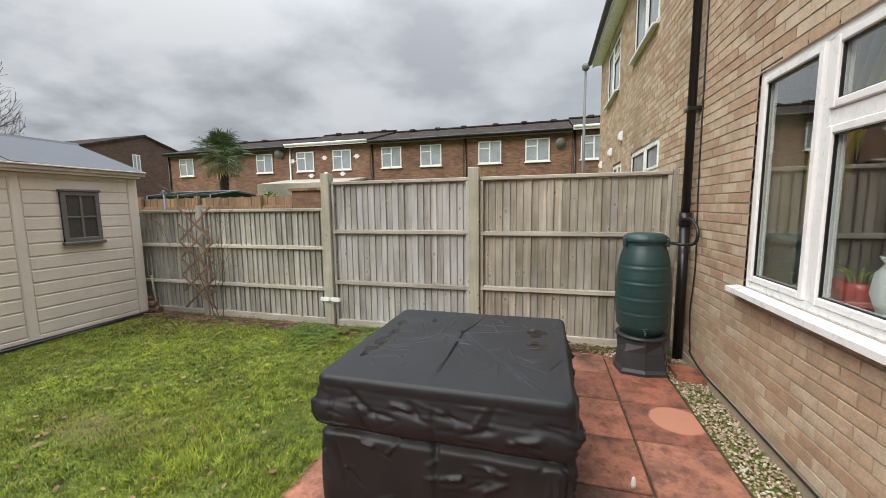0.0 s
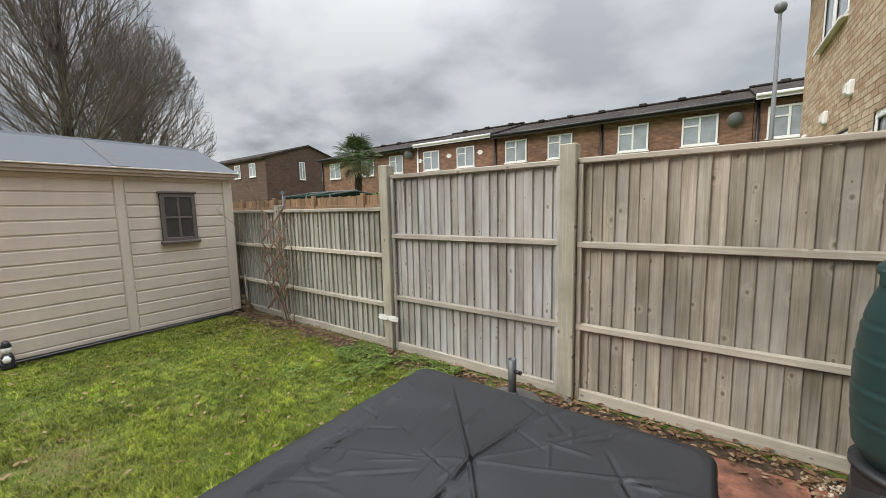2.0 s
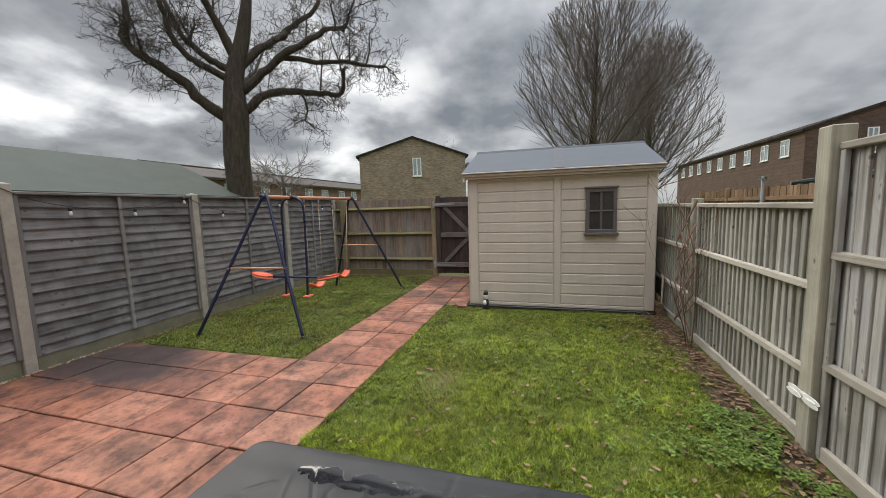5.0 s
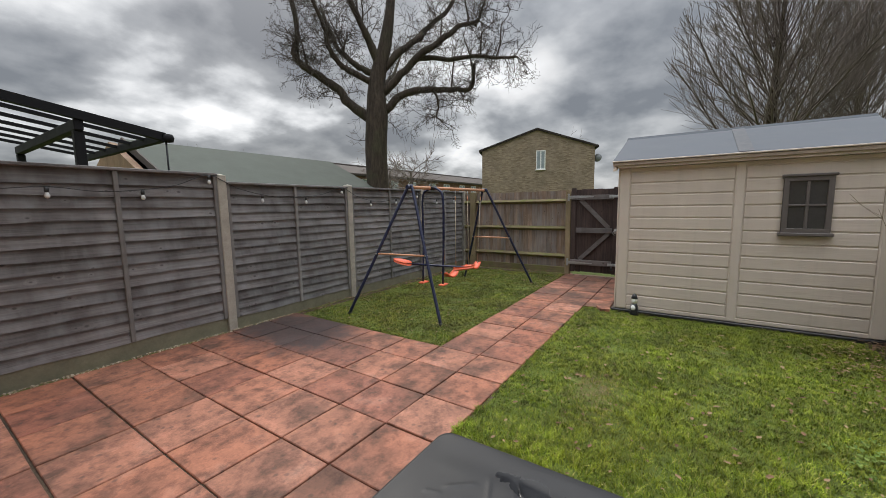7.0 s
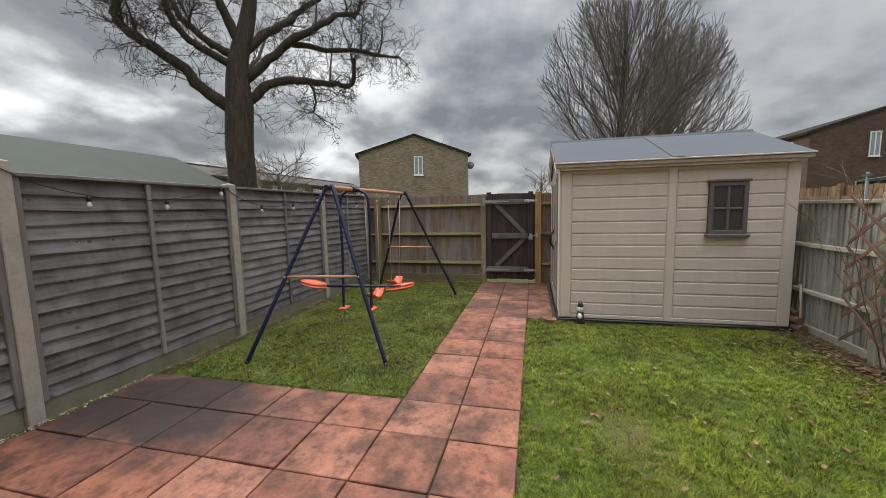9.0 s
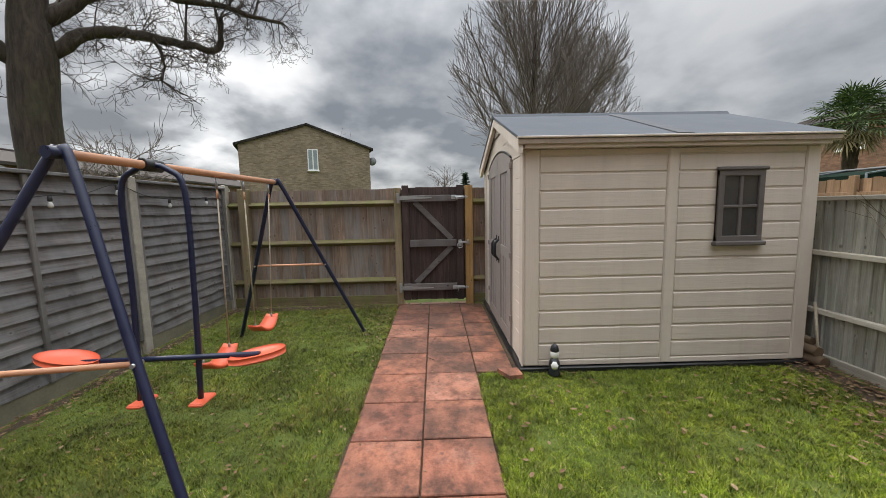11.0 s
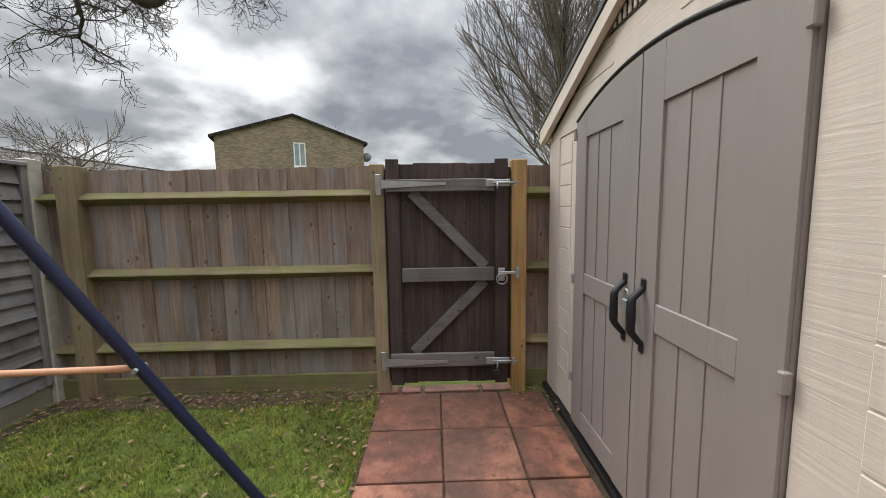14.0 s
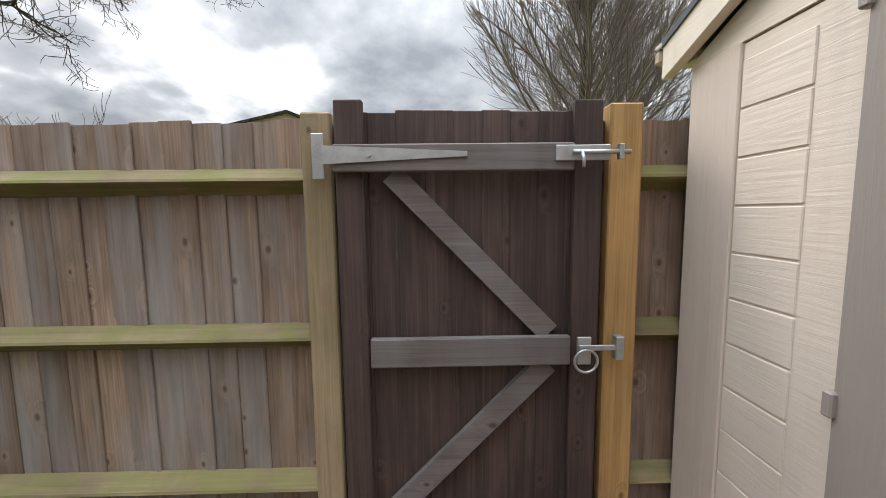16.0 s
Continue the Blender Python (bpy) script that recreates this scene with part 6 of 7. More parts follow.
def gable_house(name, x, y0, y1, depth, eave, ridge, brick, window, label, front_windows=0, place=(0, 0, 0), turn=0.0):
    """A house whose gable faces +x."""
    h = thing(name, place, label, "house", local=True)
    h.rotation_euler = (0, 0, radians(turn))
    ym = (y0 + y1) / 2
    part("wall", Geo().prism([(y0, -0.2), (y1, -0.2), (y1, eave), (ym, ridge), (y0, eave)], "x", x - depth, x), M[brick], h)
    for sg, e in ((-1, y0), (1, y1)):
        part("roof", Geo().prism([(e + sg * 0.25, eave - 0.10), (e + sg * 0.25, eave + 0.06), (ym, ridge + 0.16), (ym, ridge + 0.01)], "x", x - depth - 0.1, x + 0.12), M["tiles"], h)
    wy0, wy1, wz0, wz1 = window
    far_window(h, x, 0, wy0, wy1, wz0, wz1, "x")
    for k in range(front_windows):
        a = x - 1.6 - k * 2.7
        far_window(h, y0, 0, a - 1.1, a, eave - 1.55, eave - 0.35, "y")
    return h


def build_background():
    build_terrace()
    gable_house("gable_house", 0, -4.25, 4.25, 11, 5.75, 7.15, "tan_brick", (-0.05, 0.65, 4.15, 5.6), "tan brick house with a low gable and one small window", 0, (-28.85, -7.95, 0), 21.4)
    single("satellite_dish", Geo().lathe([(0.02, 0.06), (0.15, 0.03), (0.3, -0.05), (0.31, -0.06), (0.28, -0.06), (0.02, 0.045)], 18).tube([(0, 0, 0.03), (0, 0, -0.3)], 0.03, 6), M["lamp_grey"], "grey satellite dish on the tan brick house", "satellite dish", at=(-30.55, -3.85, 4.9), turn=(80, 0, 80))
    gable_house("dark_brick_house", 0, -4.3, 4.3, 26, 6.05, 7.4, "dark_brick", (-1.05, -0.45, 4.3, 5.9), "dark brown brick terrace end with a low gable", 9, (-31.4, 23.4, 0), 0)
    # hall with a long grey-green roof behind the lap fence
    h = thing("green_roof_hall", (-6.5, -11, 0), "low timber hall with a long grey-green felt roof", "hall")
    part("wall", Geo().box(-11.7, -4.0, -14.9, -9.4, -0.2, 2.2), M["orange_v"], h)
    part("gable", Geo().prism([(-14.9, 2.2), (-9.4, 2.2), (-12.1, 3.5)], "x", -4.2, -4.02), M["orange_v"], h, "orange timber gable")
    part("roof", Geo().prism([(-9.0, 2.12), (-9.0, 2.22), (-12.0, 3.62), (-15.0, 2.22), (-15.0, 2.12), (-12.0, 3.48)], "x", -12.1, -4.35), M["green_felt"], h)
    part("bargeboard", Geo().prism([(-9.0, 2.05), (-9.0, 2.25), (-12.0, 3.66), (-15.0, 2.25), (-15.0, 2.05), (-12.0, 3.45)], "x", -4.345, -4.30), M["far_roof"], h)
    # far brown terrace low on the horizon
    for k in range(5):
        x1 = -23.0 - k * 7.6
        x0 = x1 - 7.55
        t = thing("far_terrace", ((x0 + x1) / 2, -29.5, 0), "far brown brick terrace with a dark roof", "house", "far terraces")
        part("wall", Geo().box(x0, x1, -33, -26, -0.2, 4.7), M["red_brick"], t)
        part("roof", Geo().prism([(-25.6, 4.6), (-25.6, 4.8), (-29.5, 6.05), (-33.4, 4.8), (-33.4, 4.6)], "x", x0 - 0.01, x1 + 0.0), M["far_roof"], t)
        part("ridge", Geo().tube([(x0, -29.5, 6.08), (x1, -29.5, 6.08)], 0.1, 8), M["far_roof"], t)
        for m in range(2):
            far_window(t, -26, 0, x0 + 1.2 + 3.4 * m, x0 + 2.7 + 3.4 * m, 3.2, 4.35, "back")
    # neighbour's canopy of dark slats
    p = thing("pergola", (-0.8, -4.6, 0), "blue-black slatted timber pergola in the next garden", "pergola")
    def zz(x):
        return 2.55 + 0.16 * (x + 2.38)
    def sloped(x0, x1, y0, y1, low, high):
        return Geo().prism([(x0, zz(x0) + low), (x1, zz(x1) + low), (x1, zz(x1) + high), (x0, zz(x0) + high)], "y", y0, y1)
    part("edge_beam", sloped(-2.40, 1.3, -4.04, -3.96, -0.09, 0.02), M["pergola"], p)
    for k in range(1, 7):
        y = -4.0 - 0.56 * k
        part("slat", sloped(-2.34, 1.3, y - 0.025, y + 0.025, -0.045, 0.0), M["pergola"], p)
    part("end_beam", Geo().box(-2.40, -2.33, -7.4, -3.96, 2.44, 2.56, 0.01), M["pergola"], p)
    for x in (-1.5, 1.0):
        part("cross_beam", Geo().box(x - 0.045, x + 0.045, -7.4, -3.98, zz(x) - 0.22, zz(x) - 0.09, 0.01), M["pergola"], p)
        for y in (-4.05, -7.3):
            part("post", Geo().box(x - 0.05, x + 0.05, y - 0.05, y + 0.05, -0.1, zz(x) - 0.22, 0.01), M["pergola"], p)
    single("lantern", Geo().lathe([(0.02, 0.06), (0.06, 0.05), (0.075, 0.0), (0.06, -0.05), (0.02, -0.06)], 12), M["pergola"], "round dark bracket at the corner of the pergola", "bracket", at=(-2.43, -3.98, 2.50))
    single("hanging_chain", Geo().tube([(-2.40, -3.98, 2.45), (-2.40, -3.98, 1.75)], 0.012, 5), M["black_metal"], "thin dark rain chain hanging from the pergola", "chain")
    # the next garden over the low fence
    def boarded(name, x0, x1, y, top, label):
        g = thing(name, ((x0 + x1) / 2, y, 0), label, "fence", "far fences")
        gg = Geo()
        n = int((x1 - x0) / 0.11)
        for i in range(n):
            gg.box(x0 + i * 0.11, x0 + i * 0.11 + 0.108, y + (0.01 if i % 2 else 0), y + 0.03, 0, top + 0.015 * (i % 3 == 0))
        part("board", gg, M["orange_v"], g, kind="stuff")
        part("rail", Geo().box(x0, x1, y - 0.05, y, top - 0.28, top - 0.20, 0.005), M["orange_v"], g)
        for k in range(int((x1 - x0) / 1.8) + 1):
            part("post", Geo().box(x0 + 1.8 * k - 0.05, x0 + 1.8 * k + 0.05, y - 0.08, y + 0.0, 0, top + 0.05, 0.006), M["orange_v"], g)
    boarded("far_fence", -13.5, -5.45, 7.2, 1.78, "orange-brown boarded fence in the next garden")
    single("brick_pier", Geo().box(-5.4, -4.0, 7.1, 7.4, -0.1, 1.88, 0.01).box(-5.45, -3.95, 7.05, 7.45, 1.88, 1.95, 0.01), M["red_brick"], "low red brick garden wall", "wall")
    s = thing("netted_frame", (-8.6, 9.2, 0), "dark green netted garden frame with a pale ridge", "garden frame")
    part("net", Geo().prism([(8.3, -0.1), (10.2, -0.1), (10.2, 1.9), (9.2, 2.02), (8.3, 1.9)], "x", -11.2, -8.9), M["net"], s)
    part("ridge_pole", Geo().tube([(-11.3, 9.2, 2.05), (-8.8, 9.2, 2.05)], 0.025, 6), M["lamp_grey"], s)
    for k in range(3):
        x = -11.2 + 1.15 * k
        part("hoop", Geo().tube([(x, 8.28, 0), (x, 8.28, 1.92), (x, 9.2, 2.05), (x, 10.22, 1.92)], 0.02, 6), M["grey_metal"], s)
    h = thing("hedge", (-7.6, 9.0, 0), "small clipped green hedge in the next garden", "hedge")
    hr = random.Random(41)
    part("stem", Geo().tube([(-7.6, 9.0, -0.05), (-7.58, 9.02, 1.0)], [0.05, 0.02], 6), M["stem"], h)
    lf = Geo()
    for _ in range(1500):
        q = Vector((hr.gauss(0, 1), hr.gauss(0, 1), hr.gauss(0, 1))).normalized() * hr.uniform(0.75, 1.0)
        c = Vector((-7.6 + q.x * 0.5, 9.0 + q.y * 0.35, 1.15 + q.z * 0.85))
        d = Vector((hr.uniform(-1, 1), hr.uniform(-1, 1), hr.uniform(-1, 1))).normalized() * 0.05
        e = d.cross(Vector((hr.uniform(-1, 1), hr.uniform(-1, 1), 1))).normalized() * 0.025
        lf.add([c - d, c + e, c + d, c - e], [(0, 1, 2, 3)])
    part("leaves", lf, M["clover"], h, kind="stuff")
    single("washing_post", Geo().tube([(-7.9, 6.2, 0), (-7.9, 6.2, 1.93)], 0.022, 8).box(-8.0, -7.8, 6.18, 6.22, 1.86, 1.90), M["grey_metal"], "grey steel washing line post in the next garden", "post")
    # street lamp
    l = thing("street_lamp", (1.2, 14.2, 0), "grey steel street lamp with a small round head", "street lamp")
    part("pole", Geo().tube([(1.2, 14.2, 0), (1.2, 14.2, 2.4), (1.2, 14.2, 6.1)], [0.07, 0.055, 0.04], 10), M["lamp_grey"], l)
    part("lamp_head", Geo().lathe([(0.04, 0), (0.11, 0.06), (0.13, 0.15), (0.11, 0.22), (0.05, 0.26)], 16, at=(1.2, 14.2, 6.05)), M["lamp_grey"], l)


build_background()


# ---- trees ----
class Branches:
    """Many thin tapered tubes gathered into one mesh."""

    def __init__(self, seed):
        self.g, self.r = Geo(), random.Random(seed)

    def limb(self, pts, r0, r1, n):
        k = len(pts)
        self.g.tube(pts, [r0 + (r1 - r0) * i / (k - 1) for i in range(k)], n, caps=False)

    def grow(self, p, d, length, r, depth, bend, spread, kids, minr):
        """A wandering branch with side branches."""
        rr = self.r
        steps = 5 if length > 0.6 else 3
        pts = [Vector(p)]
        d = Vector(d).normalized()
        for i in range(steps):
            j = Vector((rr.uniform(-1, 1), rr.uniform(-1, 1), rr.uniform(-1, 1))) * bend
            d = (d + j + Vector((0, 0, 0.06 * bend))).normalized()
            pts.append(pts[-1] + d * (length / steps))
        tip = max(minr, r * 0.45)
        self.limb(pts, r, tip, 5 if r > 0.03 else 3)
        if depth <= 0:
            return
        for c in range(kids):
            t = rr.uniform(0.25, 1.0)
            i = min(int(t * steps), steps - 1)
            q = pts[i].lerp(pts[i + 1], t * steps - i)
            ax = (pts[i + 1] - pts[i]).normalized()
            o = ax.orthogonal().normalized()
            o.rotate(Matrix.Rotation(rr.uniform(0, 6.283), 3, ax))
            nd = (ax * (1 - spread) + o * spread * rr.uniform(0.7, 1.3)).normalized()
            self.grow(q, nd, length * rr.uniform(0.45, 0.75), max(minr, r * 0.5), depth - 1, bend, spread, kids, minr)


def build_oak():
    base = Vector((-12.35, -9.45, 0))
    u = Vector((-0.66, 0.75, 0))   # across
    w = Vector((-0.75, -0.66, 0))  # away
    t = thing("oak_tree", base, "large bare dark oak tree behind the lap fence", "tree")

    def P(a, z, b=0.0):
        return base + u * a + w * b + Vector((0, 0, z))

    tr = Geo()
    line = smooth_line([P(0.1, -0.1), P(0.13, 1.5), P(0.12, 2.6), P(0.10, 4.0), P(0.19, 5.4), P(0.20, 6.4), P(0.32, 7.2), P(0.65, 8.4), P(0.89, 9.8), P(1.05, 11.4), P(1.2, 13.0)], 4)
    n = len(line)
    rad = []
    for q in line:
        z = q.z
        rad.append(0.60 - 0.13 * min(1, max(0, z) / 2.4) - 0.11 * max(0, min(1, (z - 5.4) / 1.2)) - 0.08 * max(0, min(1, (z - 6.6) / 1.4)) - 0.09 * max(0, min(1, (z - 8.2) / 1.6)) - 0.10 * max(0, min(1, (z - 9.8) / 3.2)))
    tr.tube(line, rad, 16)
    part("trunk", tr, M["bark"], t)
    # limbs: thickness, lean away, then (across, height) along each
    limbs = [
        (0.21, 0.5, ((-0.05, 5.2), (-0.93, 5.87), (-1.58, 6.63), (-2.34, 7.13), (-2.95, 7.56), (-3.2, 8.03), (-3.04, 8.6), (-3.2, 10.4))),
        (0.15, -0.8, ((0.1, 6.75), (-0.7, 7.08), (-1.28, 7.41), (-1.63, 8.02), (-1.8, 8.72), (-2.3, 10.0))),
        (0.15, 1.2, ((0.2, 7.1), (-0.54, 7.51), (-1.1, 8.04), (-1.52, 8.57), (-2.1, 10.2))),
        (0.19, -0.5, ((0.4, 7.4), (-0.03, 8.35), (-0.3, 8.92), (-0.9, 10.3), (-1.2, 12.0))),
        (0.17, 1.0, ((0.5, 7.3), (1.34, 8.21), (2.16, 8.85), (2.4, 9.25), (3.59, 10.36), (3.9, 11.5))),
        (0.19, -0.4, ((0.4, 6.3), (1.26, 7.1), (2.02, 7.87), (2.94, 8.45), (3.74, 9.03), (4.63, 9.3))),
        (0.075, -0.5, ((4.55, 9.25), (4.78, 9.7), (4.92, 10.16), (5.3, 11.2))),
        (0.115, -0.3, ((2.1, 7.85), (3.35, 7.82), (4.47, 7.97), (5.47, 7.89), (6.39, 7.94))),
        (0.18, 0.2, ((0.45, 5.5), (1.19, 6.21), (1.92, 6.51), (2.66, 6.58), (3.75, 6.62), (4.4, 6.76), (4.54, 7.74))),
        (0.06, 0.2, ((2.66, 6.55), (2.9, 5.99), (2.81, 5.43))),
        (0.10, 3.0, ((0.3, 6.4), (0.7, 7.2), (1.1, 8.0), (1.5, 9.4))),
    ]
    B = Branches(11)
    rr = B.r
    for r, lean, path in limbs:
        m = len(path) - 1
        line = smooth_line([P(a, z, lean * i / m) for i, (a, z) in enumerate(path)], 4)
        n = len(line)
        for q in line[2:-1]:
            q += Vector((rr.uniform(-1, 1), rr.uniform(-1, 1), rr.uniform(-1, 1))) * 0.035
        rad = [r * (1 - 0.58 * i / (n - 1)) * rr.uniform(0.92, 1.1) for i in range(n)]
        part("limb", Geo().tube(line, rad, 9), M["bark"], t)
        first = 4 if r > 0.1 else 1
        for i in range(first, n):
            d = (line[i] - line[i - 1]).normalized()
            f = i / (n - 1)
            for k in range((2 if f > 0.35 else 1) if i < n - 1 else 4):
                o = d.orthogonal().normalized()
                o.rotate(Matrix.Rotation(rr.uniform(0, 6.283), 3, d))
                nd = (d * 0.45 + o * 0.85 + Vector((0, 0, 0.1))).normalized()
                B.grow(line[i], nd, rr.uniform(0.5, 1.25) * (1.2 if i == n - 1 else 1.0), 0.021, 3, 0.36, 0.62, 3, 0.0058)
        # straight shoots that rise from the upper side
        for k in range(2 if r > 0.1 else 0):
            i = rr.randrange(n // 2, n - 1)
            B.grow(line[i], Vector((rr.uniform(-0.25, 0.25), rr.uniform(-0.25, 0.25), 1)), rr.uniform(0.9, 1.8), 0.045, 3, 0.18, 0.5, 3, 0.0062)
    # fine drooping spray below the lowest limbs and on the trunk
    for k in range(26):
        a = rr.uniform(-2.6, 3.3)
        z = 5.9 + 0.42 * max(0, -a - 0.8) * 1.4 + rr.uniform(-0.2, 0.3) if a < 0 else 6.35 + rr.uniform(-0.2, 0.1)
        if -0.7 < a < 0.9:
            a, z = rr.choice((-0.3, 0.5)), rr.uniform(4.4, 6.0)
        B.grow(P(a, z, rr.uniform(-0.4, 0.4)), Vector((rr.uniform(-1, 1), rr.uniform(-1, 1), rr.uniform(-0.8, 0.2))), rr.uniform(0.5, 1.0), 0.015, 2, 0.45, 0.6, 4, 0.0055)
    part("crown", B.g, M["oak_twig"], t, "bare dark twigs", kind="stuff")


def egg(B, base, low, high, wide, belly, stem, count):
    """Upswept branches in three orders, each stopping at an egg-shaped outline."""
    rr = B.r
    lumps = [rr.uniform(0, 6.283) for _ in range(4)]

    def inside(p):
        q = p - base
        span = (high - belly) if q.z > belly else (belly - low)
        h = 1 - (abs(q.z - belly) / span) ** 2.1
        a = math.atan2(q.y, q.x)
        lump = 1 + 0.04 * math.sin(3 * a + lumps[0] + q.z) + 0.03 * math.sin(7 * a + lumps[1] - 2 * q.z)
        return h > 0 and math.hypot(q.x, q.y) < wide * lump * h ** 0.55

    def shoot(p, d, length, r, order, curl):
        pts = [Vector(p)]
        step = (0.34, 0.26, 0.20, 0.16)[order]
        gone = 0.0
        while gone < length:
            d = (d + Vector((rr.uniform(-1, 1), rr.uniform(-1, 1), rr.uniform(-1, 1))) * 0.075 + Vector((0, 0, curl))).normalized()
            q = pts[-1] + d * step
            if not inside(q):
                break
            pts.append(q)
            gone += step
        k = len(pts)
        if k < 2:
            return
        B.limb(pts, r, max(0.0052, r * 0.3), 4 if order == 0 else 3)
        if order == 3:
            return
        for i in range(1, k):
            for _ in range((2, 1, 1)[order]):
                if rr.random() > (0.72, 0.50, 0.25)[order]:
                    continue
                ax = (pts[i] - pts[i - 1]).normalized()
                o = ax.orthogonal().normalized()
                o.rotate(Matrix.Rotation(rr.uniform(0, 6.283), 3, ax))
                nd = (ax + o * rr.uniform(0.35, 0.62) + Vector((0, 0, 0.12))).normalized()
                shoot(pts[i].lerp(pts[i - 1], rr.random()), nd, rr.uniform(0.5, 1.0) * (2.1, 1.15, 0.6)[order], max(0.0058, r * (1 - i / k * 0.6) * 0.5), order + 1, curl * 0.7)

    for k in range(count):
        f = (k + 0.5) / count
        a = k * 2.39996 + rr.uniform(-0.35, 0.35)
        z0 = stem + (high - stem) * 0.66 * f
        out = 1.25 - 0.9 * f
        shoot(base + Vector((0, 0, z0)), Vector((math.cos(a) * out, math.sin(a) * out, 1.0)).normalized(), 7.0, 0.045 - 0.022 * f, 0, 0.018)


def build_round_tree():
    base = Vector((-16.3, 4.25, 0))
    t = thing("upright_tree", base, "bare grey-brown egg-shaped tree with upswept branches behind the shed", "tree")
    part("trunk", Geo().tube([base + Vector((x, y, z)) for x, y, z in ((0, 0, -0.1), (0, 0, 1), (0.02, 0, 2.5), (0, 0.03, 4.5), (0.03, 0.1, 7), (0, 0.2, 9.2))], [0.24, 0.20, 0.17, 0.13, 0.06, 0.012], 12), M["bark"], t)
    B = Branches(5)
    rr = B.r
    egg(B, base + Vector((0, 0.12, 0)), 1.7, 9.75, 3.35, 5.2, 1.9, 40)
    part("crown", B.g, M["twig"], t, "fine bare twigs", kind="stuff")
    b2 = Vector((-20.4, 7.2, 0))
    t2 = thing("bushy_tree", b2, "dense bare tree behind the egg-shaped tree", "tree")
    part("trunk", Geo().tube([b2 + Vector((0, 0, z)) for z in (-0.1, 1, 2.5, 4.5, 7.5)], [0.22, 0.19, 0.16, 0.11, 0.02], 10), M["bark"], t2)
    B2 = Branches(8)
    egg(B2, b2, 1.2, 9.7, 3.0, 4.7, 1.4, 52)
    part("crown", B2.g, M["twig"], t2, "dense bare twigs", kind="stuff")
    nest = Geo()
    for k in range(40):
        c = Vector((rr.uniform(-1, 1), rr.uniform(-1, 1), rr.uniform(-0.6, 0.6))) * 0.2
        d = Vector((rr.uniform(-1, 1), rr.uniform(-1, 1), rr.uniform(-0.4, 0.4))).normalized() * 0.16
        nest.tube([c - d, c + d], 0.012, 4, caps=False)
    single("nest", nest, M["oak_twig"], "dark twig nest in the fork of the bare tree", "nest", at=base + Vector((0.15, -0.05, 6.45)))


def far_tree(x, y, h, spread, seed, material="twig"):
    t = thing("far_tree", (x, y, 0), "bare tree far behind the roofs", "tree", "far trees")
    part("trunk", Geo().tube([(x, y, -0.1), (x, y, h * 0.3), (x + 0.1, y, h * 0.6)], [0.22, 0.17, 0.08], 8), M["bark"], t)
    B = Branches(seed)
    for k in range(16):
        a = k * 2.4
        z = h * (0.25 + 0.4 * k / 16)
        B.grow((x, y, z), (math.cos(a), math.sin(a), 0.8), spread * B.r.uniform(0.5, 0.8), 0.04, 2, 0.2, 0.42, 4, 0.012)
    part("crown", B.g, M[material], t, "bare twigs", kind="stuff")


def build_palm():
    base = Vector((-15.2, 15.0, 0))
    t = thing("palm_tree", base, "green fan palm with a shaggy trunk beyond the gardens", "palm")
    prof = [(0.20 + 0.02 * math.sin(k * 2.3), 4.1 * k / 30) for k in range(31)]
    part("trunk", Geo().lathe(prof, 14, at=base), M["bark"], t)
    rr = random.Random(3)
    green, old = Geo(), Geo()
    for k in range(72):
        a = k * 2.39996
        el = 1.45 - 2.55 * (k / 71)
        g = green if k < 56 else old
        d = Vector((math.cos(a) * math.cos(el), math.sin(a) * math.cos(el), math.sin(el)))
        hub = base + Vector((0, 0, 4.15)) + d * rr.uniform(0.5, 0.9)
        g.tube([base + Vector((0, 0, 4.05)), hub], 0.015, 4, caps=False)
        side = d.cross(Vector((0, 0, 1)))
        side = side.normalized() if side.length > 0.05 else Vector((1, 0, 0))
        n = 13
        for j in range(n):
            b = (j / (n - 1) - 0.5) * 3.0
            lf = (d * math.cos(b) + side * math.sin(b)).normalized()
            ln = rr.uniform(0.48, 0.78) * (1 - 0.16 * abs(b) / 1.8)
            e = hub + lf * ln + Vector((0, 0, -0.26 * ln))
            m = hub + lf * ln * 0.6 + Vector((0, 0, -0.02))
            wv = lf.cross(d).normalized().cross(lf) * 0.026
            if wv.length < 0.001:
                wv = side * 0.02
            up = Vector((0, 0, 0.012))
            g.add([hub, m - wv, m + up, m + wv, e], [(0, 1, 2), (0, 2, 3), (1, 4, 2), (2, 4, 3)])
    part("crown", green, M["frond"], t, "green fan leaves", kind="stuff")
    part("dead_skirt", old, M["frond_old"], t, "yellowed hanging leaves", kind="stuff")


def build_conifer(x, y, h):
    t = thing("conifer", (x, y, 0), "small dark conifer far behind the gate", "tree")
    part("trunk", Geo().tube([(x, y, 0), (x, y, h)], [0.15, 0.02], 6), M["bark"], t)
    rr = random.Random(9)
    g = Geo()
    for k in range(420):
        f = rr.random() ** 0.8
        z = h * (0.25 + 0.75 * f)
        rad = (1 - f) * h * 0.22 * rr.uniform(0.3, 1.05) + 0.05
        a = rr.uniform(0, 6.283)
        c = Vector((x + rad * math.cos(a), y + rad * math.sin(a), z - rad * 0.2))
        d = Vector((math.cos(a), math.sin(a), 0.25)) * rr.uniform(0.2, 0.4)
        s = Vector((-math.sin(a), math.cos(a), 0.2)) * 0.10
        g.add([c - d * 0.3, c + s, c + d, c - s, c + Vector((0, 0, 0.1))], [(0, 1, 4), (1, 2, 4), (2, 3, 4), (3, 0, 4)])
    part("crown", g, M["conifer"], t, "dark needles", kind="stuff")


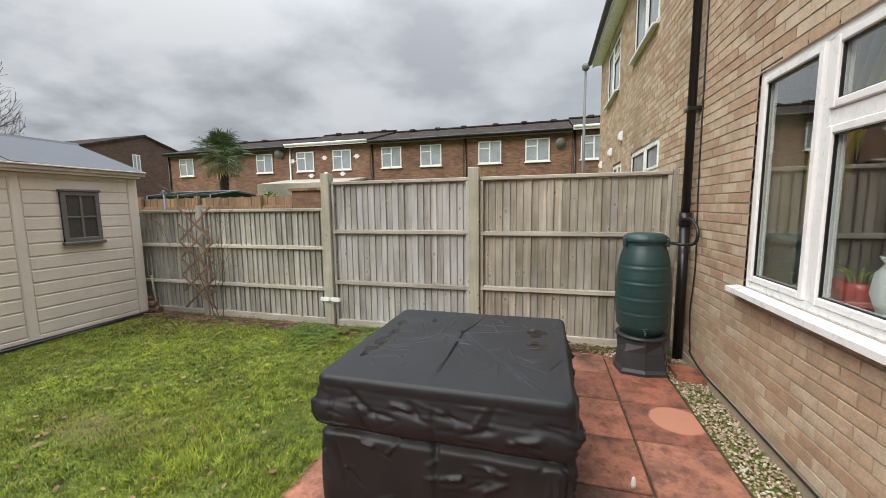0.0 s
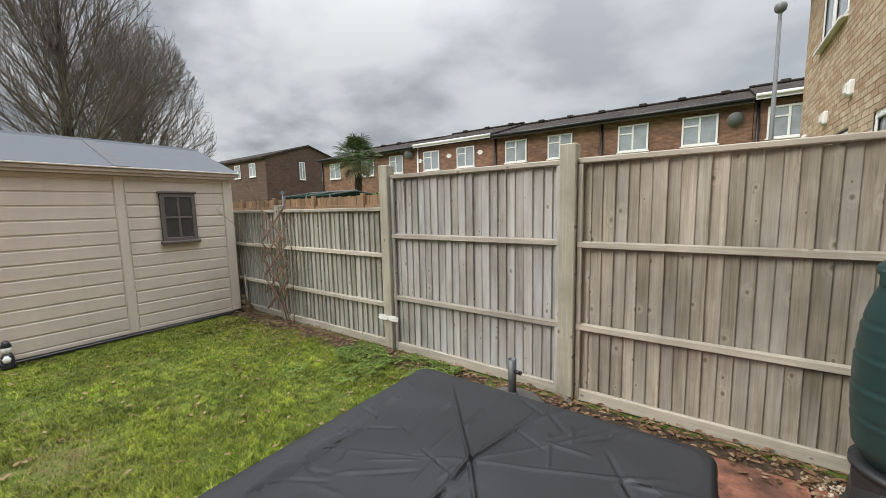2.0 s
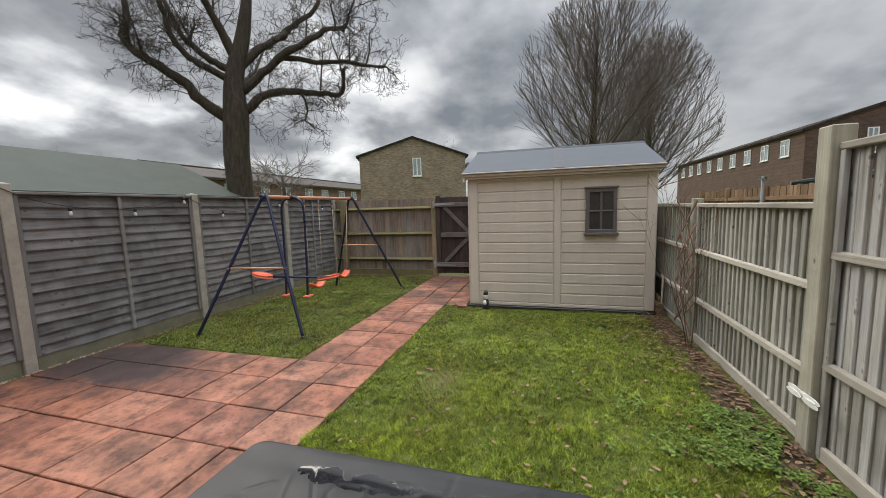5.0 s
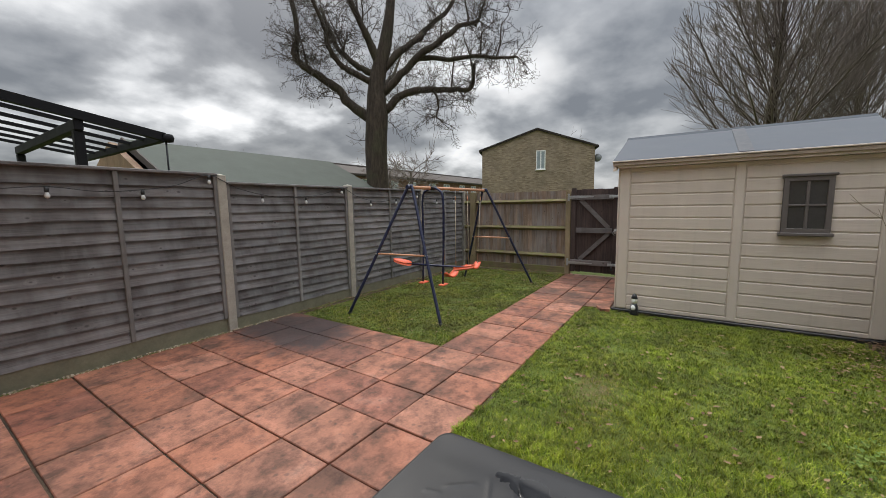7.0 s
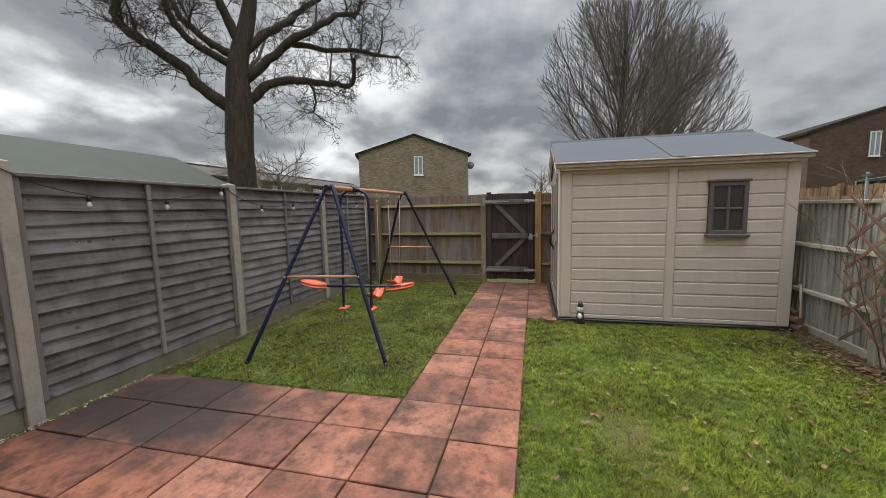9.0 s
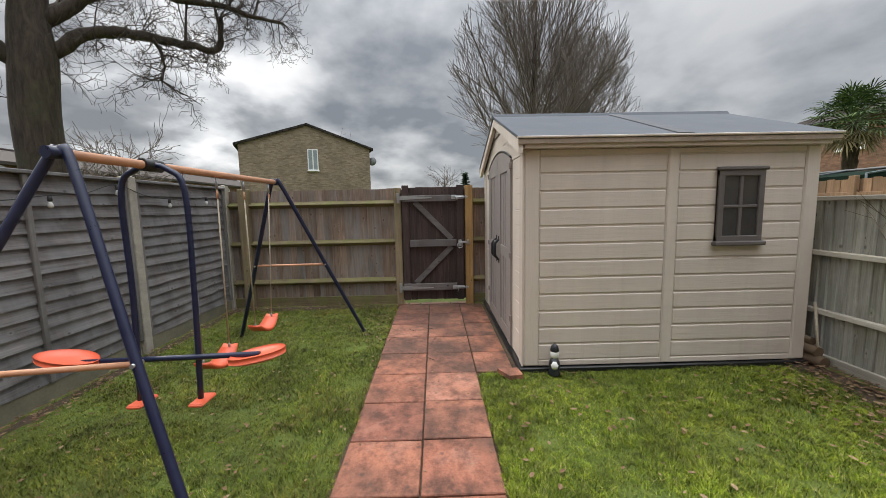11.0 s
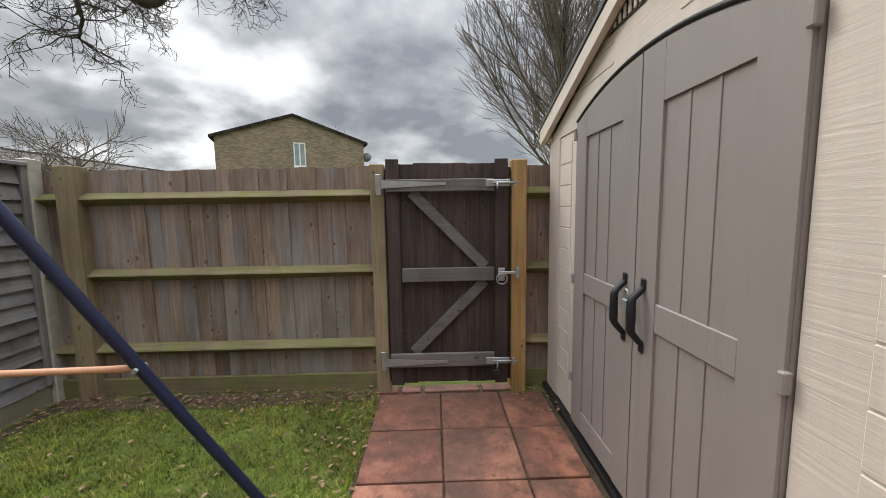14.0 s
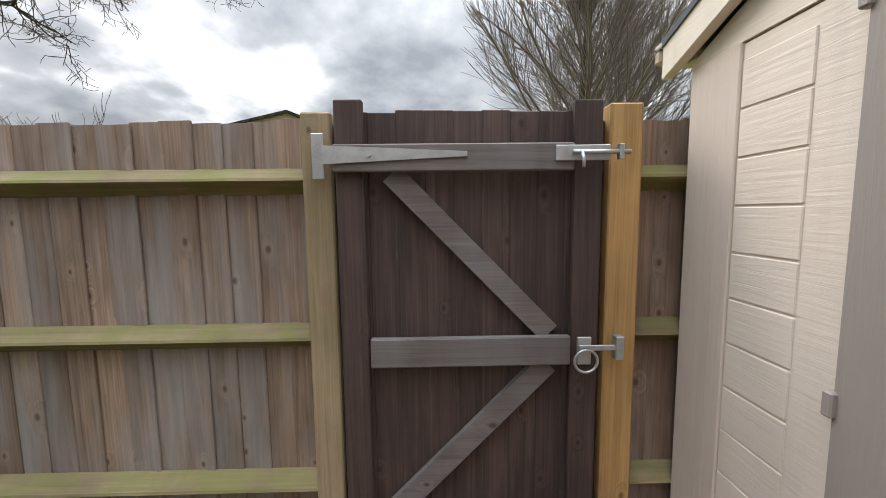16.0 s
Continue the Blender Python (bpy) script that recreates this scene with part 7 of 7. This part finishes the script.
build_oak()
build_round_tree()
build_palm()
far_tree(-42, -10.5, 10.5, 3.2, 21)
far_tree(-30, -24, 8.5, 3.4, 22)
far_tree(-24, -16.5, 7.0, 3.0, 23)
far_tree(-40, -62, 13, 4.5, 24)
far_tree(-26, -60, 12, 4.5, 25)
far_tree(-52, 2, 8, 3.0, 26)
build_conifer(-45, 4.2, 5.2)


# ---- slabs and bricks ----
def build_slabs():
    patio = single("patio", Geo().box(-3.22, 1.06, -2.38, 1.04, -0.03, -0.010).box(-1.34, 1.06, 1.04, 3.93, -0.03, -0.010).box(-8.1, -3.22, 0.08, 1.04, -0.03, -0.010), M["soil"], "red concrete slab patio and path with soil joints", "patio", kind="structure")
    shapes = {}
    for x0, x1, y0, y1 in slab_cells():
        key = (round(x1 - x0, 2), round(y1 - y0, 2))
        if key not in shapes:
            shapes[key] = Geo().box(-key[0] / 2 + 0.0055, key[0] / 2 - 0.0055, -key[1] / 2 + 0.0055, key[1] / 2 - 0.0055, -0.035, 0.0, 0.005).mesh("slab", M["slab"])
        part("slab", shapes[key], None, patio, at=((x0 + x1) / 2, (y0 + y1) / 2, 0.006 + R.uniform(-0.003, 0.003)), turn=(R.uniform(-0.35, 0.35), R.uniform(-0.35, 0.35), R.uniform(-0.5, 0.5)))


def build_bricks():
    wall = bpy.data.objects["wall_east"]
    L, H = 0.225, 0.075
    g = Geo()
    shapes = {}
    near = 0
    rows = int((WALL_TOP - 0.075) / H)
    for r in range(rows):
        z0, z1 = 0.075 + r * H + 0.005, 0.075 + (r + 1) * H - 0.005
        y = WALL_Y0 + (L / 2 if r % 2 else 0)
        while y < WALL_Y1 - 0.01:
            spans = [(y + 0.005, min(y + L - 0.005, WALL_Y1))]
            for o in OPENINGS:
                if z1 > o[2] + 0.01 and z0 < o[3] - 0.01:
                    out = []
                    for a, b in spans:
                        if b <= o[0] or a >= o[1]:
                            out.append((a, b))
                        else:
                            if a < o[0] - 0.02:
                                out.append((a, o[0]))
                            if b > o[1] + 0.02:
                                out.append((o[1], b))
                    spans = out
            for a, b in spans:
                d = R.uniform(-0.0015, 0.0015)
                if 1.75 < a and b < 4.2 and z1 < 2.6 and near < 300 and (z1 < 0.95 or a > 3.0):
                    near += 1
                    w = round(b - a, 3)
                    if w not in shapes:
                        shapes[w] = Geo().box(-0.004, 0.02, -w / 2, w / 2, -0.0325, 0.0325, 0.0025).mesh("brick", M["brick_one"])
                    part("brick", shapes[w], None, wall, at=(HOUSE + d, (a + b) / 2, (z0 + z1) / 2))
                else:
                    x = HOUSE - 0.004 + d
                    g.add([(x, a, z0), (x, b, z0), (x, b, z1), (x, a, z1), (x + 0.016, a, z0), (x + 0.016, b, z0), (x + 0.016, b, z1), (x + 0.016, a, z1)],
                          [(0, 3, 2, 1), (0, 1, 5, 4), (3, 7, 6, 2), (0, 4, 7, 3), (1, 2, 6, 5)])
            y += L
    part("brickwork", g, M["brick"], wall, "buff bricks", kind="stuff")


def build_grass(areas, sides, ends, material, label, seed):
    """Blades over one lawn, thinner towards the fences and worn places."""
    rr = np.random.RandomState(seed)
    vs, fs = [], []
    X, Y = [], []
    for (x0, x1, y0, y1), n in areas:
        X.append(rr.uniform(x0, x1, n))
        Y.append(rr.uniform(y0, y1, n))
    # tufts that lean over the edges of the paths
    for x0, x1, y, n in sides:
        X.append(rr.uniform(x0, x1, n))
        lump = np.array([0.035 * noise.noise((v * 3.0, y, 2.0)) + 0.02 * noise.noise((v * 11.0, y, 5.0)) for v in X[-1]])
        Y.append(y + (np.abs(rr.normal(0, 0.025, n)) - 0.012 - np.maximum(lump, -0.01)) * (1 if y > 0.5 else -1))
    for x, y0, y1, n in ends:
        Y.append(rr.uniform(y0, y1, n))
        X.append(x - np.abs(rr.normal(0, 0.02, n)) + 0.012)
    X, Y = np.concatenate(X), np.concatenate(Y)
    dens = np.array([noise.noise((a * 2.1, b * 2.1, 5.0)) + 0.5 * noise.noise((a * 6.5, b * 6.5, 9.0)) + 0.7 * noise.noise((a * 17.0, b * 17.0, 3.0)) for a, b in zip(X, Y)])
    bare = np.exp(-(((X + 3.05) / 0.30) ** 2 + ((Y - 1.65) / 0.16) ** 2)) * 1.1
    spots = np.array([noise.noise((a * 3.3, b * 3.3, 21.0)) for a, b in zip(X, Y)])
    bare = bare + np.clip((spots - 0.32) * 4.0, 0, 0.85)
    edge = np.clip((Y - 3.72) / 0.3, 0, 1) * 0.75 + np.clip((-7.72 - X) / 0.25, 0, 1) * 0.8 + np.clip((-2.0 - Y) / 0.40, 0, 1) * 0.85
    keep = rr.uniform(0, 1, len(X)) > bare * 0.85 + edge
    X, Y, dens = X[keep], Y[keep], dens[keep]
    n = len(X)
    h = (0.017 + 0.013 * rr.uniform(0, 1, n)) * (1.1 + 1.0 * dens)
    h = np.clip(h, 0.012, 0.06) * np.where(Y < 0.1, 0.85, 1.0)
    a = rr.uniform(0, 2 * np.pi, n)
    lean = rr.uniform(0.3, 1.5, n) * h
    wd = rr.uniform(0.0012, 0.0027, n)
    b = a + rr.uniform(-0.6, 0.6, n) + np.pi / 2
    dx, dy = np.cos(b) * wd, np.sin(b) * wd
    z0 = np.full(n, -0.014)
    V = np.empty((n, 5, 3))
    V[:, 0] = np.stack([X - dx, Y - dy, z0], 1)
    V[:, 1] = np.stack([X + dx, Y + dy, z0], 1)
    V[:, 2] = np.stack([X + np.cos(a) * lean * 0.4 - dx * 0.8, Y + np.sin(a) * lean * 0.4 - dy * 0.8, z0 + h * 0.62], 1)
    V[:, 3] = np.stack([X + np.cos(a) * lean * 0.4 + dx * 0.8, Y + np.sin(a) * lean * 0.4 + dy * 0.8, z0 + h * 0.62], 1)
    V[:, 4] = np.stack([X + np.cos(a) * lean, Y + np.sin(a) * lean, z0 + h], 1)
    base = (np.arange(n) * 5)[:, None]
    T = np.concatenate([base + np.array([[0, 1, 3]]), base + np.array([[0, 3, 2]]), base + np.array([[2, 3, 4]])], 1).reshape(-1)
    me = bpy.data.meshes.new("grass")
    me.vertices.add(n * 5)
    me.vertices.foreach_set("co", V.reshape(-1))
    me.loops.add(len(T))
    me.loops.foreach_set("vertex_index", T.astype(np.int32))
    me.polygons.add(len(T) // 3)
    me.polygons.foreach_set("loop_start", np.arange(0, len(T), 3).astype(np.int32))
    me.materials.append(material)
    me.update(calc_edges=True)
    single("grass", me, None, label, "grass", kind="stuff")


def build_litter():
    """Dead leaves on the lawns and along the fences, weeds by the low fence, shingle by the house."""
    rr = random.Random(12)
    g = Geo()

    def leaf(x, y, s, z):
        s *= 0.72
        a = rr.uniform(0, 6.283)
        c, sn = math.cos(a), math.sin(a)
        curl = rr.uniform(0.1, 0.5) * s
        pts = []
        for u, v, w in ((-1, 0, 0), (-0.3, 0.5, 1), (0.5, 0.45, 1), (1.1, 0, 0.3), (0.5, -0.45, 1), (-0.3, -0.5, 1), (0, 0, 0)):
            pts.append((x + s * (u * c - v * sn), y + s * (u * sn + v * c), z + w * curl * 0.5 + 0.003))
        g.add(pts, [(6, 0, 5), (6, 5, 4), (6, 4, 3), (6, 3, 2), (6, 2, 1), (6, 1, 0)])

    for _ in range(380):
        leaf(rr.uniform(-5.5, -1.4), rr.uniform(1.1, 3.9), rr.uniform(0.014, 0.036), rr.uniform(0.014, 0.032))
    for _ in range(420):
        leaf(rr.uniform(-7.95, -3.3), rr.uniform(-2.3, 0.08), rr.uniform(0.012, 0.03), rr.uniform(0.008, 0.022))
    for _ in range(1500):
        leaf(rr.uniform(-5.6, 1.15), 4.11 - abs(rr.gauss(0, 0.15)), rr.uniform(0.014, 0.042), rr.uniform(0.004, 0.035))
    for _ in range(320):
        leaf(rr.uniform(-5.5, -3.6), 4.0 - abs(rr.gauss(0, 0.35)), rr.uniform(0.014, 0.036), rr.uniform(0.015, 0.035))
    for _ in range(420):
        leaf(-8.05 + abs(rr.gauss(0, 0.16)), rr.uniform(-2.2, 0.1), rr.uniform(0.012, 0.03), rr.uniform(0.004, 0.03))
    for _ in range(120):
        leaf(-6.3 - rr.random() * 1.6, -0.02 + rr.gauss(0, 0.09), rr.uniform(0.012, 0.028), 0.012)
    for _ in range(420):
        leaf(rr.uniform(-8.0, -3.2), -2.40 + abs(rr.gauss(0, 0.16)), rr.uniform(0.014, 0.036), rr.uniform(0.004, 0.02))
    for _ in range(60):
        leaf(rr.uniform(-8.0, -7.6), rr.uniform(1.15, 1.42), rr.uniform(0.015, 0.03), rr.uniform(0.01, 0.04))
    for _ in range(34):
        leaf(rr.uniform(-7.8, -3.2), rr.uniform(0.1, 1.02), rr.uniform(0.010, 0.024), 0.008)
    single("leaf_litter", g, M["litter"], "scattered dead brown leaves on lawn and beds", "leaves", kind="stuff")
    straw = Geo()
    for _ in range(420):
        x, y = -3.02 + rr.gauss(0, 0.22), 1.70 + rr.gauss(0, 0.10)
        a, ln = rr.uniform(0, 6.283), rr.uniform(0.03, 0.10)
        c, sn = math.cos(a), math.sin(a)
        z = rr.uniform(0.006, 0.03)
        straw.add([(x - 0.0016 * sn, y + 0.0016 * c, z), (x + 0.0016 * sn, y - 0.0016 * c, z), (x + ln * c, y + ln * sn, z + rr.uniform(-0.005, 0.02))], [(0, 1, 2)])
    single("dead_grass", straw, M["litter"], "flattened pale straw in a worn patch of lawn", "grass", kind="stuff")
    tw = Geo()
    for _ in range(26):
        x, y = rr.choice(((rr.uniform(-7.7, -5.6), rr.uniform(0.12, 1.0)), (rr.uniform(-5.4, -1.2), rr.uniform(3.8, 4.1)), (rr.uniform(-0.9, 1.0), rr.uniform(3.94, 4.08))))
        a, ln = rr.uniform(0, 6.283), rr.uniform(0.05, 0.14)
        p0 = Vector((x, y, 0.016))
        tw.tube([p0, p0 + Vector((ln * 0.5 * math.cos(a), ln * 0.5 * math.sin(a), 0.006)), p0 + Vector((ln * math.cos(a + 0.3), ln * math.sin(a + 0.3), 0))], 0.003, 5)
    single("fallen_twigs", tw, M["oak_twig"], "small dark fallen twigs on slabs and soil", "twigs", kind="stuff")
    w = Geo()
    for _ in range(3000):
        x = rr.uniform(-3.7, -1.35)
        y = 4.05 - abs(rr.gauss(0, 0.42 if x > -3.2 else 0.16))
        if noise.noise((x * 3, y * 3, 2)) < -0.05 + max(0.0, -2.9 - x) * 0.5:
            continue
        z, s, a = rr.uniform(0.012, 0.065), rr.choice((rr.uniform(0.007, 0.014), rr.uniform(0.012, 0.026))), rr.uniform(0, 6.283)
        for k in range(3):
            b = a + k * 2.09
            c, sn = math.cos(b), math.sin(b)
            w.add([(x, y, z), (x + s * (c - 0.5 * sn), y + s * (sn + 0.5 * c), z + 0.004), (x + 1.5 * s * c, y + 1.5 * s * sn, z - 0.002), (x + s * (c + 0.5 * sn), y + s * (sn - 0.5 * c), z + 0.004)], [(0, 3, 2, 1)])
    single("weeds", w, M["clover"], "low green clover-like weeds along the fence", "weeds", kind="stuff")
    p = Geo()
    def stone(x, y, s, z):
        a = rr.uniform(0, 3.14)
        c, sn = math.cos(a), math.sin(a)
        v = []
        for u, q, h in ((-1, 0, 0.3), (0, -0.8, 0.35), (1, 0.1, 0.3), (0.1, 0.8, 0.35), (-0.3, -0.2, 0.9), (0.4, 0.2, 0.85), (0, 0, -0.4)):
            u, q = u + rr.uniform(-0.2, 0.2), q + rr.uniform(-0.2, 0.2)
            v.append((x + s * (u * c - q * sn), y + s * (u * sn + q * c), z + s * h))
        p.add(v, [(0, 1, 4), (1, 2, 5), (1, 5, 4), (2, 3, 5), (3, 4, 5), (3, 0, 4), (1, 0, 6), (2, 1, 6), (3, 2, 6), (0, 3, 6)], True)
    for _ in range(3600):
        stone(rr.uniform(1.055, 1.30), rr.uniform(0.5, 3.9), rr.uniform(0.005, 0.014), rr.uniform(-0.004, 0.008))
    for _ in range(500):
        stone(rr.uniform(0.55, 1.3), 3.95 + rr.gauss(0, 0.05), rr.uniform(0.007, 0.016), 0.0)
    for _ in range(700):
        stone(rr.uniform(-3.2, 1.2), -2.40 + abs(rr.gauss(0, 0.03)), rr.uniform(0.006, 0.014), 0.002)
    single("shingle", p, M["pebble"], "pale yellow shingle strip between slabs and wall", "shingle", kind="stuff")


def build_small_things():
    # bulbs on a cable along the lap fence
    y = FENCE_L + 0.065
    xs = [(-0.15, 1.66), (-0.86, 1.66), (-1.54, 1.65), (-2.18, 1.83), (-2.81, 1.62), (-3.47, 1.60), (-4.14, 1.75), (-4.78, 1.55), (-5.45, 1.58), (-6.1, 1.70), (-6.8, 1.58), (-7.5, 1.62)]
    st = thing("string_lights", (-4, y, 1.6), "black cable of pale festoon bulbs along the lap fence", "string lights")
    pts = []
    for i, (x, z) in enumerate(xs):
        pts.append((x, y, z + 0.05))
        if i < len(xs) - 1:
            pts.append(((x + xs[i + 1][0]) / 2, y, (z + xs[i + 1][1]) / 2 + 0.02))
    part("cable", Geo().tube(smooth_line(pts, 4), 0.004, 5), M["cable"], st)
    for x, z in xs:
        h = part("lamp_holder", Geo().lathe([(0.009, 0.045), (0.015, 0.042), (0.017, 0.008), (0.012, 0.0)], 12, at=(x, y + 0.01, z)), M["cable"], st)
        part("bulb", Geo().lathe([(0.010, 0.0), (0.014, -0.010), (0.020, -0.028), (0.017, -0.044), (0.008, -0.052)], 12, at=(x, y + 0.01, z)), M["bulb"], h, "pale glass bulb")
    # small figure beside the shed
    s = Geo()
    s.lathe([(0.05, 0), (0.055, 0.02), (0.045, 0.04), (0.05, 0.09), (0.042, 0.13), (0.028, 0.155)], 16)
    s.lathe([(0.036, 0.215), (0.040, 0.225), (0.028, 0.262), (0.008, 0.285)], 16)
    s.slot = 1
    s.lathe([(0.02, 0.15), (0.034, 0.165), (0.038, 0.19), (0.034, 0.217)], 16)
    s.lathe([(0.005, 0.055), (0.030, 0.07), (0.036, 0.10), (0.02, 0.135)], 12, at=(0.022, -0.006, 0))
    single("garden_figure", s, (M["statue_dark"], M["white"]), "small black and white garden figure beside the shed wall", "figurine", at=(-5.49, 1.69, 0.0))
    # trellis and bare climber on the low fence
    t = thing("trellis", (-4.62, 4.06, 0), "brown diamond lattice trellis against the low fence", "trellis")
    for k in range(7):
        z = 0.12 + 0.24 * k
        for sg, yy in ((1, 4.055), (-1, 4.045)):
            z0, z1 = z, z + 0.46
            if z1 > 1.62:
                continue
            a, b = (-4.95, -4.38) if sg > 0 else (-4.38, -4.95)
            d = Vector((b - a, 0, z1 - z0)).normalized()
            nrm = Vector((-d.z, 0, d.x)) * 0.014
            part("lath", Geo().prism([(a - nrm.x, z0 - nrm.z), (b - nrm.x, z1 - nrm.z), (b + nrm.x, z1 + nrm.z), (a + nrm.x, z0 + nrm.z)], "y", yy, yy + 0.007), M["trellis"], t)
    c = thing("climber", (-4.45, 4.03, 0), "bare thorny climber stems on the trellis", "climbing plant")
    for k, (x, d) in enumerate(((-4.42, (0.1, -0.03, 1)), (-4.34, (-0.1, -0.02, 1)), (-4.28, (0.05, -0.03, 1)))):
        B = Branches(31 + k)
        B.grow((x, 4.03, -0.01), d, 1.05, 0.0075, 3, 0.16, 0.36, 3, 0.0018)
        part("stem", B.g, M["stem"], c, kind="stuff")
    # dragonfly on the fence post
    d = thing("dragonfly_ornament", (-2.63, 4.098, 0.36), "white dragonfly ornament fixed to the fence post", "ornament", local=True)
    part("body", Geo().tube([(-0.02, -0.01, 0.0), (0.05, -0.02, 0.0), (0.14, -0.035, 0.005)], [0.014, 0.012, 0.005], 8), M["white"], d)
    for k, (sx, sz, tilt) in enumerate(((-1, 1, 0), (1, 1, 0), (-1, -1, 0), (1, -1, 0))):
        wv = []
        for i in range(12):
            a = 2 * math.pi * i / 12
            wv.append((sx * (0.075 + 0.072 * math.cos(a)), sz * 0.012 + 0.017 * math.sin(a) + sx * 0.0))
        part("wing", Geo().prism([(x + 0.02, z) for x, z in wv], "y", -0.030 - 0.006 * (k // 2), -0.026 - 0.006 * (k // 2)), M["white"], d)
    # broken slab piece and a pale stub beside the water butt
    single("stone_piece", Geo().prism([(1.10, 3.46), (1.30, 3.40), (1.31, 3.62), (1.22, 3.72), (1.09, 3.68)], "z", 0.004, 0.05), M["slab"], "broken piece of red slab by the water butt", "stone")
    single("stone_piece", Geo().prism([(-5.55, 1.20), (-5.40, 1.28), (-5.42, 1.40), (-5.56, 1.38)], "z", 0.005, 0.045), M["slab"], "broken piece of red slab at the shed corner", "stone")
    single("plastic_stub", Geo().lathe([(0.012, 0.0), (0.014, 0.02), (0.010, 0.05), (0.004, 0.06)], 10), M["white"], "small white plastic stub standing on the slabs", "stub", at=(0.47, 2.03, 0.006))
    # logs and a cane in the gap behind the shed
    lg = [((-6.6, 4.03, 0.06), (-5.45, 4.06, 0.05), 0.05), ((-6.4, 4.05, 0.15), (-5.50, 4.05, 0.13), 0.045), ((-6.5, 4.09, 0.24), (-5.58, 4.07, 0.20), 0.035)]
    for a, b, r in lg:
        single("log", Geo().tube([a, b], r, 10), M["stem"], "cut brown log beside the shed", "log", "logs")
    single("cane", Geo().tube([(-5.50, 4.06, 0.02), (-5.62, 4.10, 0.55)], 0.012, 6), M["rope"], "pale cane leaning against the fence", "cane")


build_grass([((-5.55, -1.30, 1.05, 3.95), 230000), ((-8.0, -5.5, 3.95, 4.1), 500)], [(-5.5, -1.35, 1.035, 5200)], [(-1.32, 1.1, 3.8, 2800)], M["grass"], "short bright green lawn grass with yellow mossy patches", 4)
build_grass([((-8.0, -3.25, -2.4, 0.07), 155000)], [(-8, -3.2, 0.085, 5200)], [(-3.24, -2.1, 0.07, 2500)], M["mossy_shade_grass"], "short dull mossy lawn grass under the swing, coloured darker for shade", 6)
build_litter()
build_small_things()
build_slabs()
build_bricks()
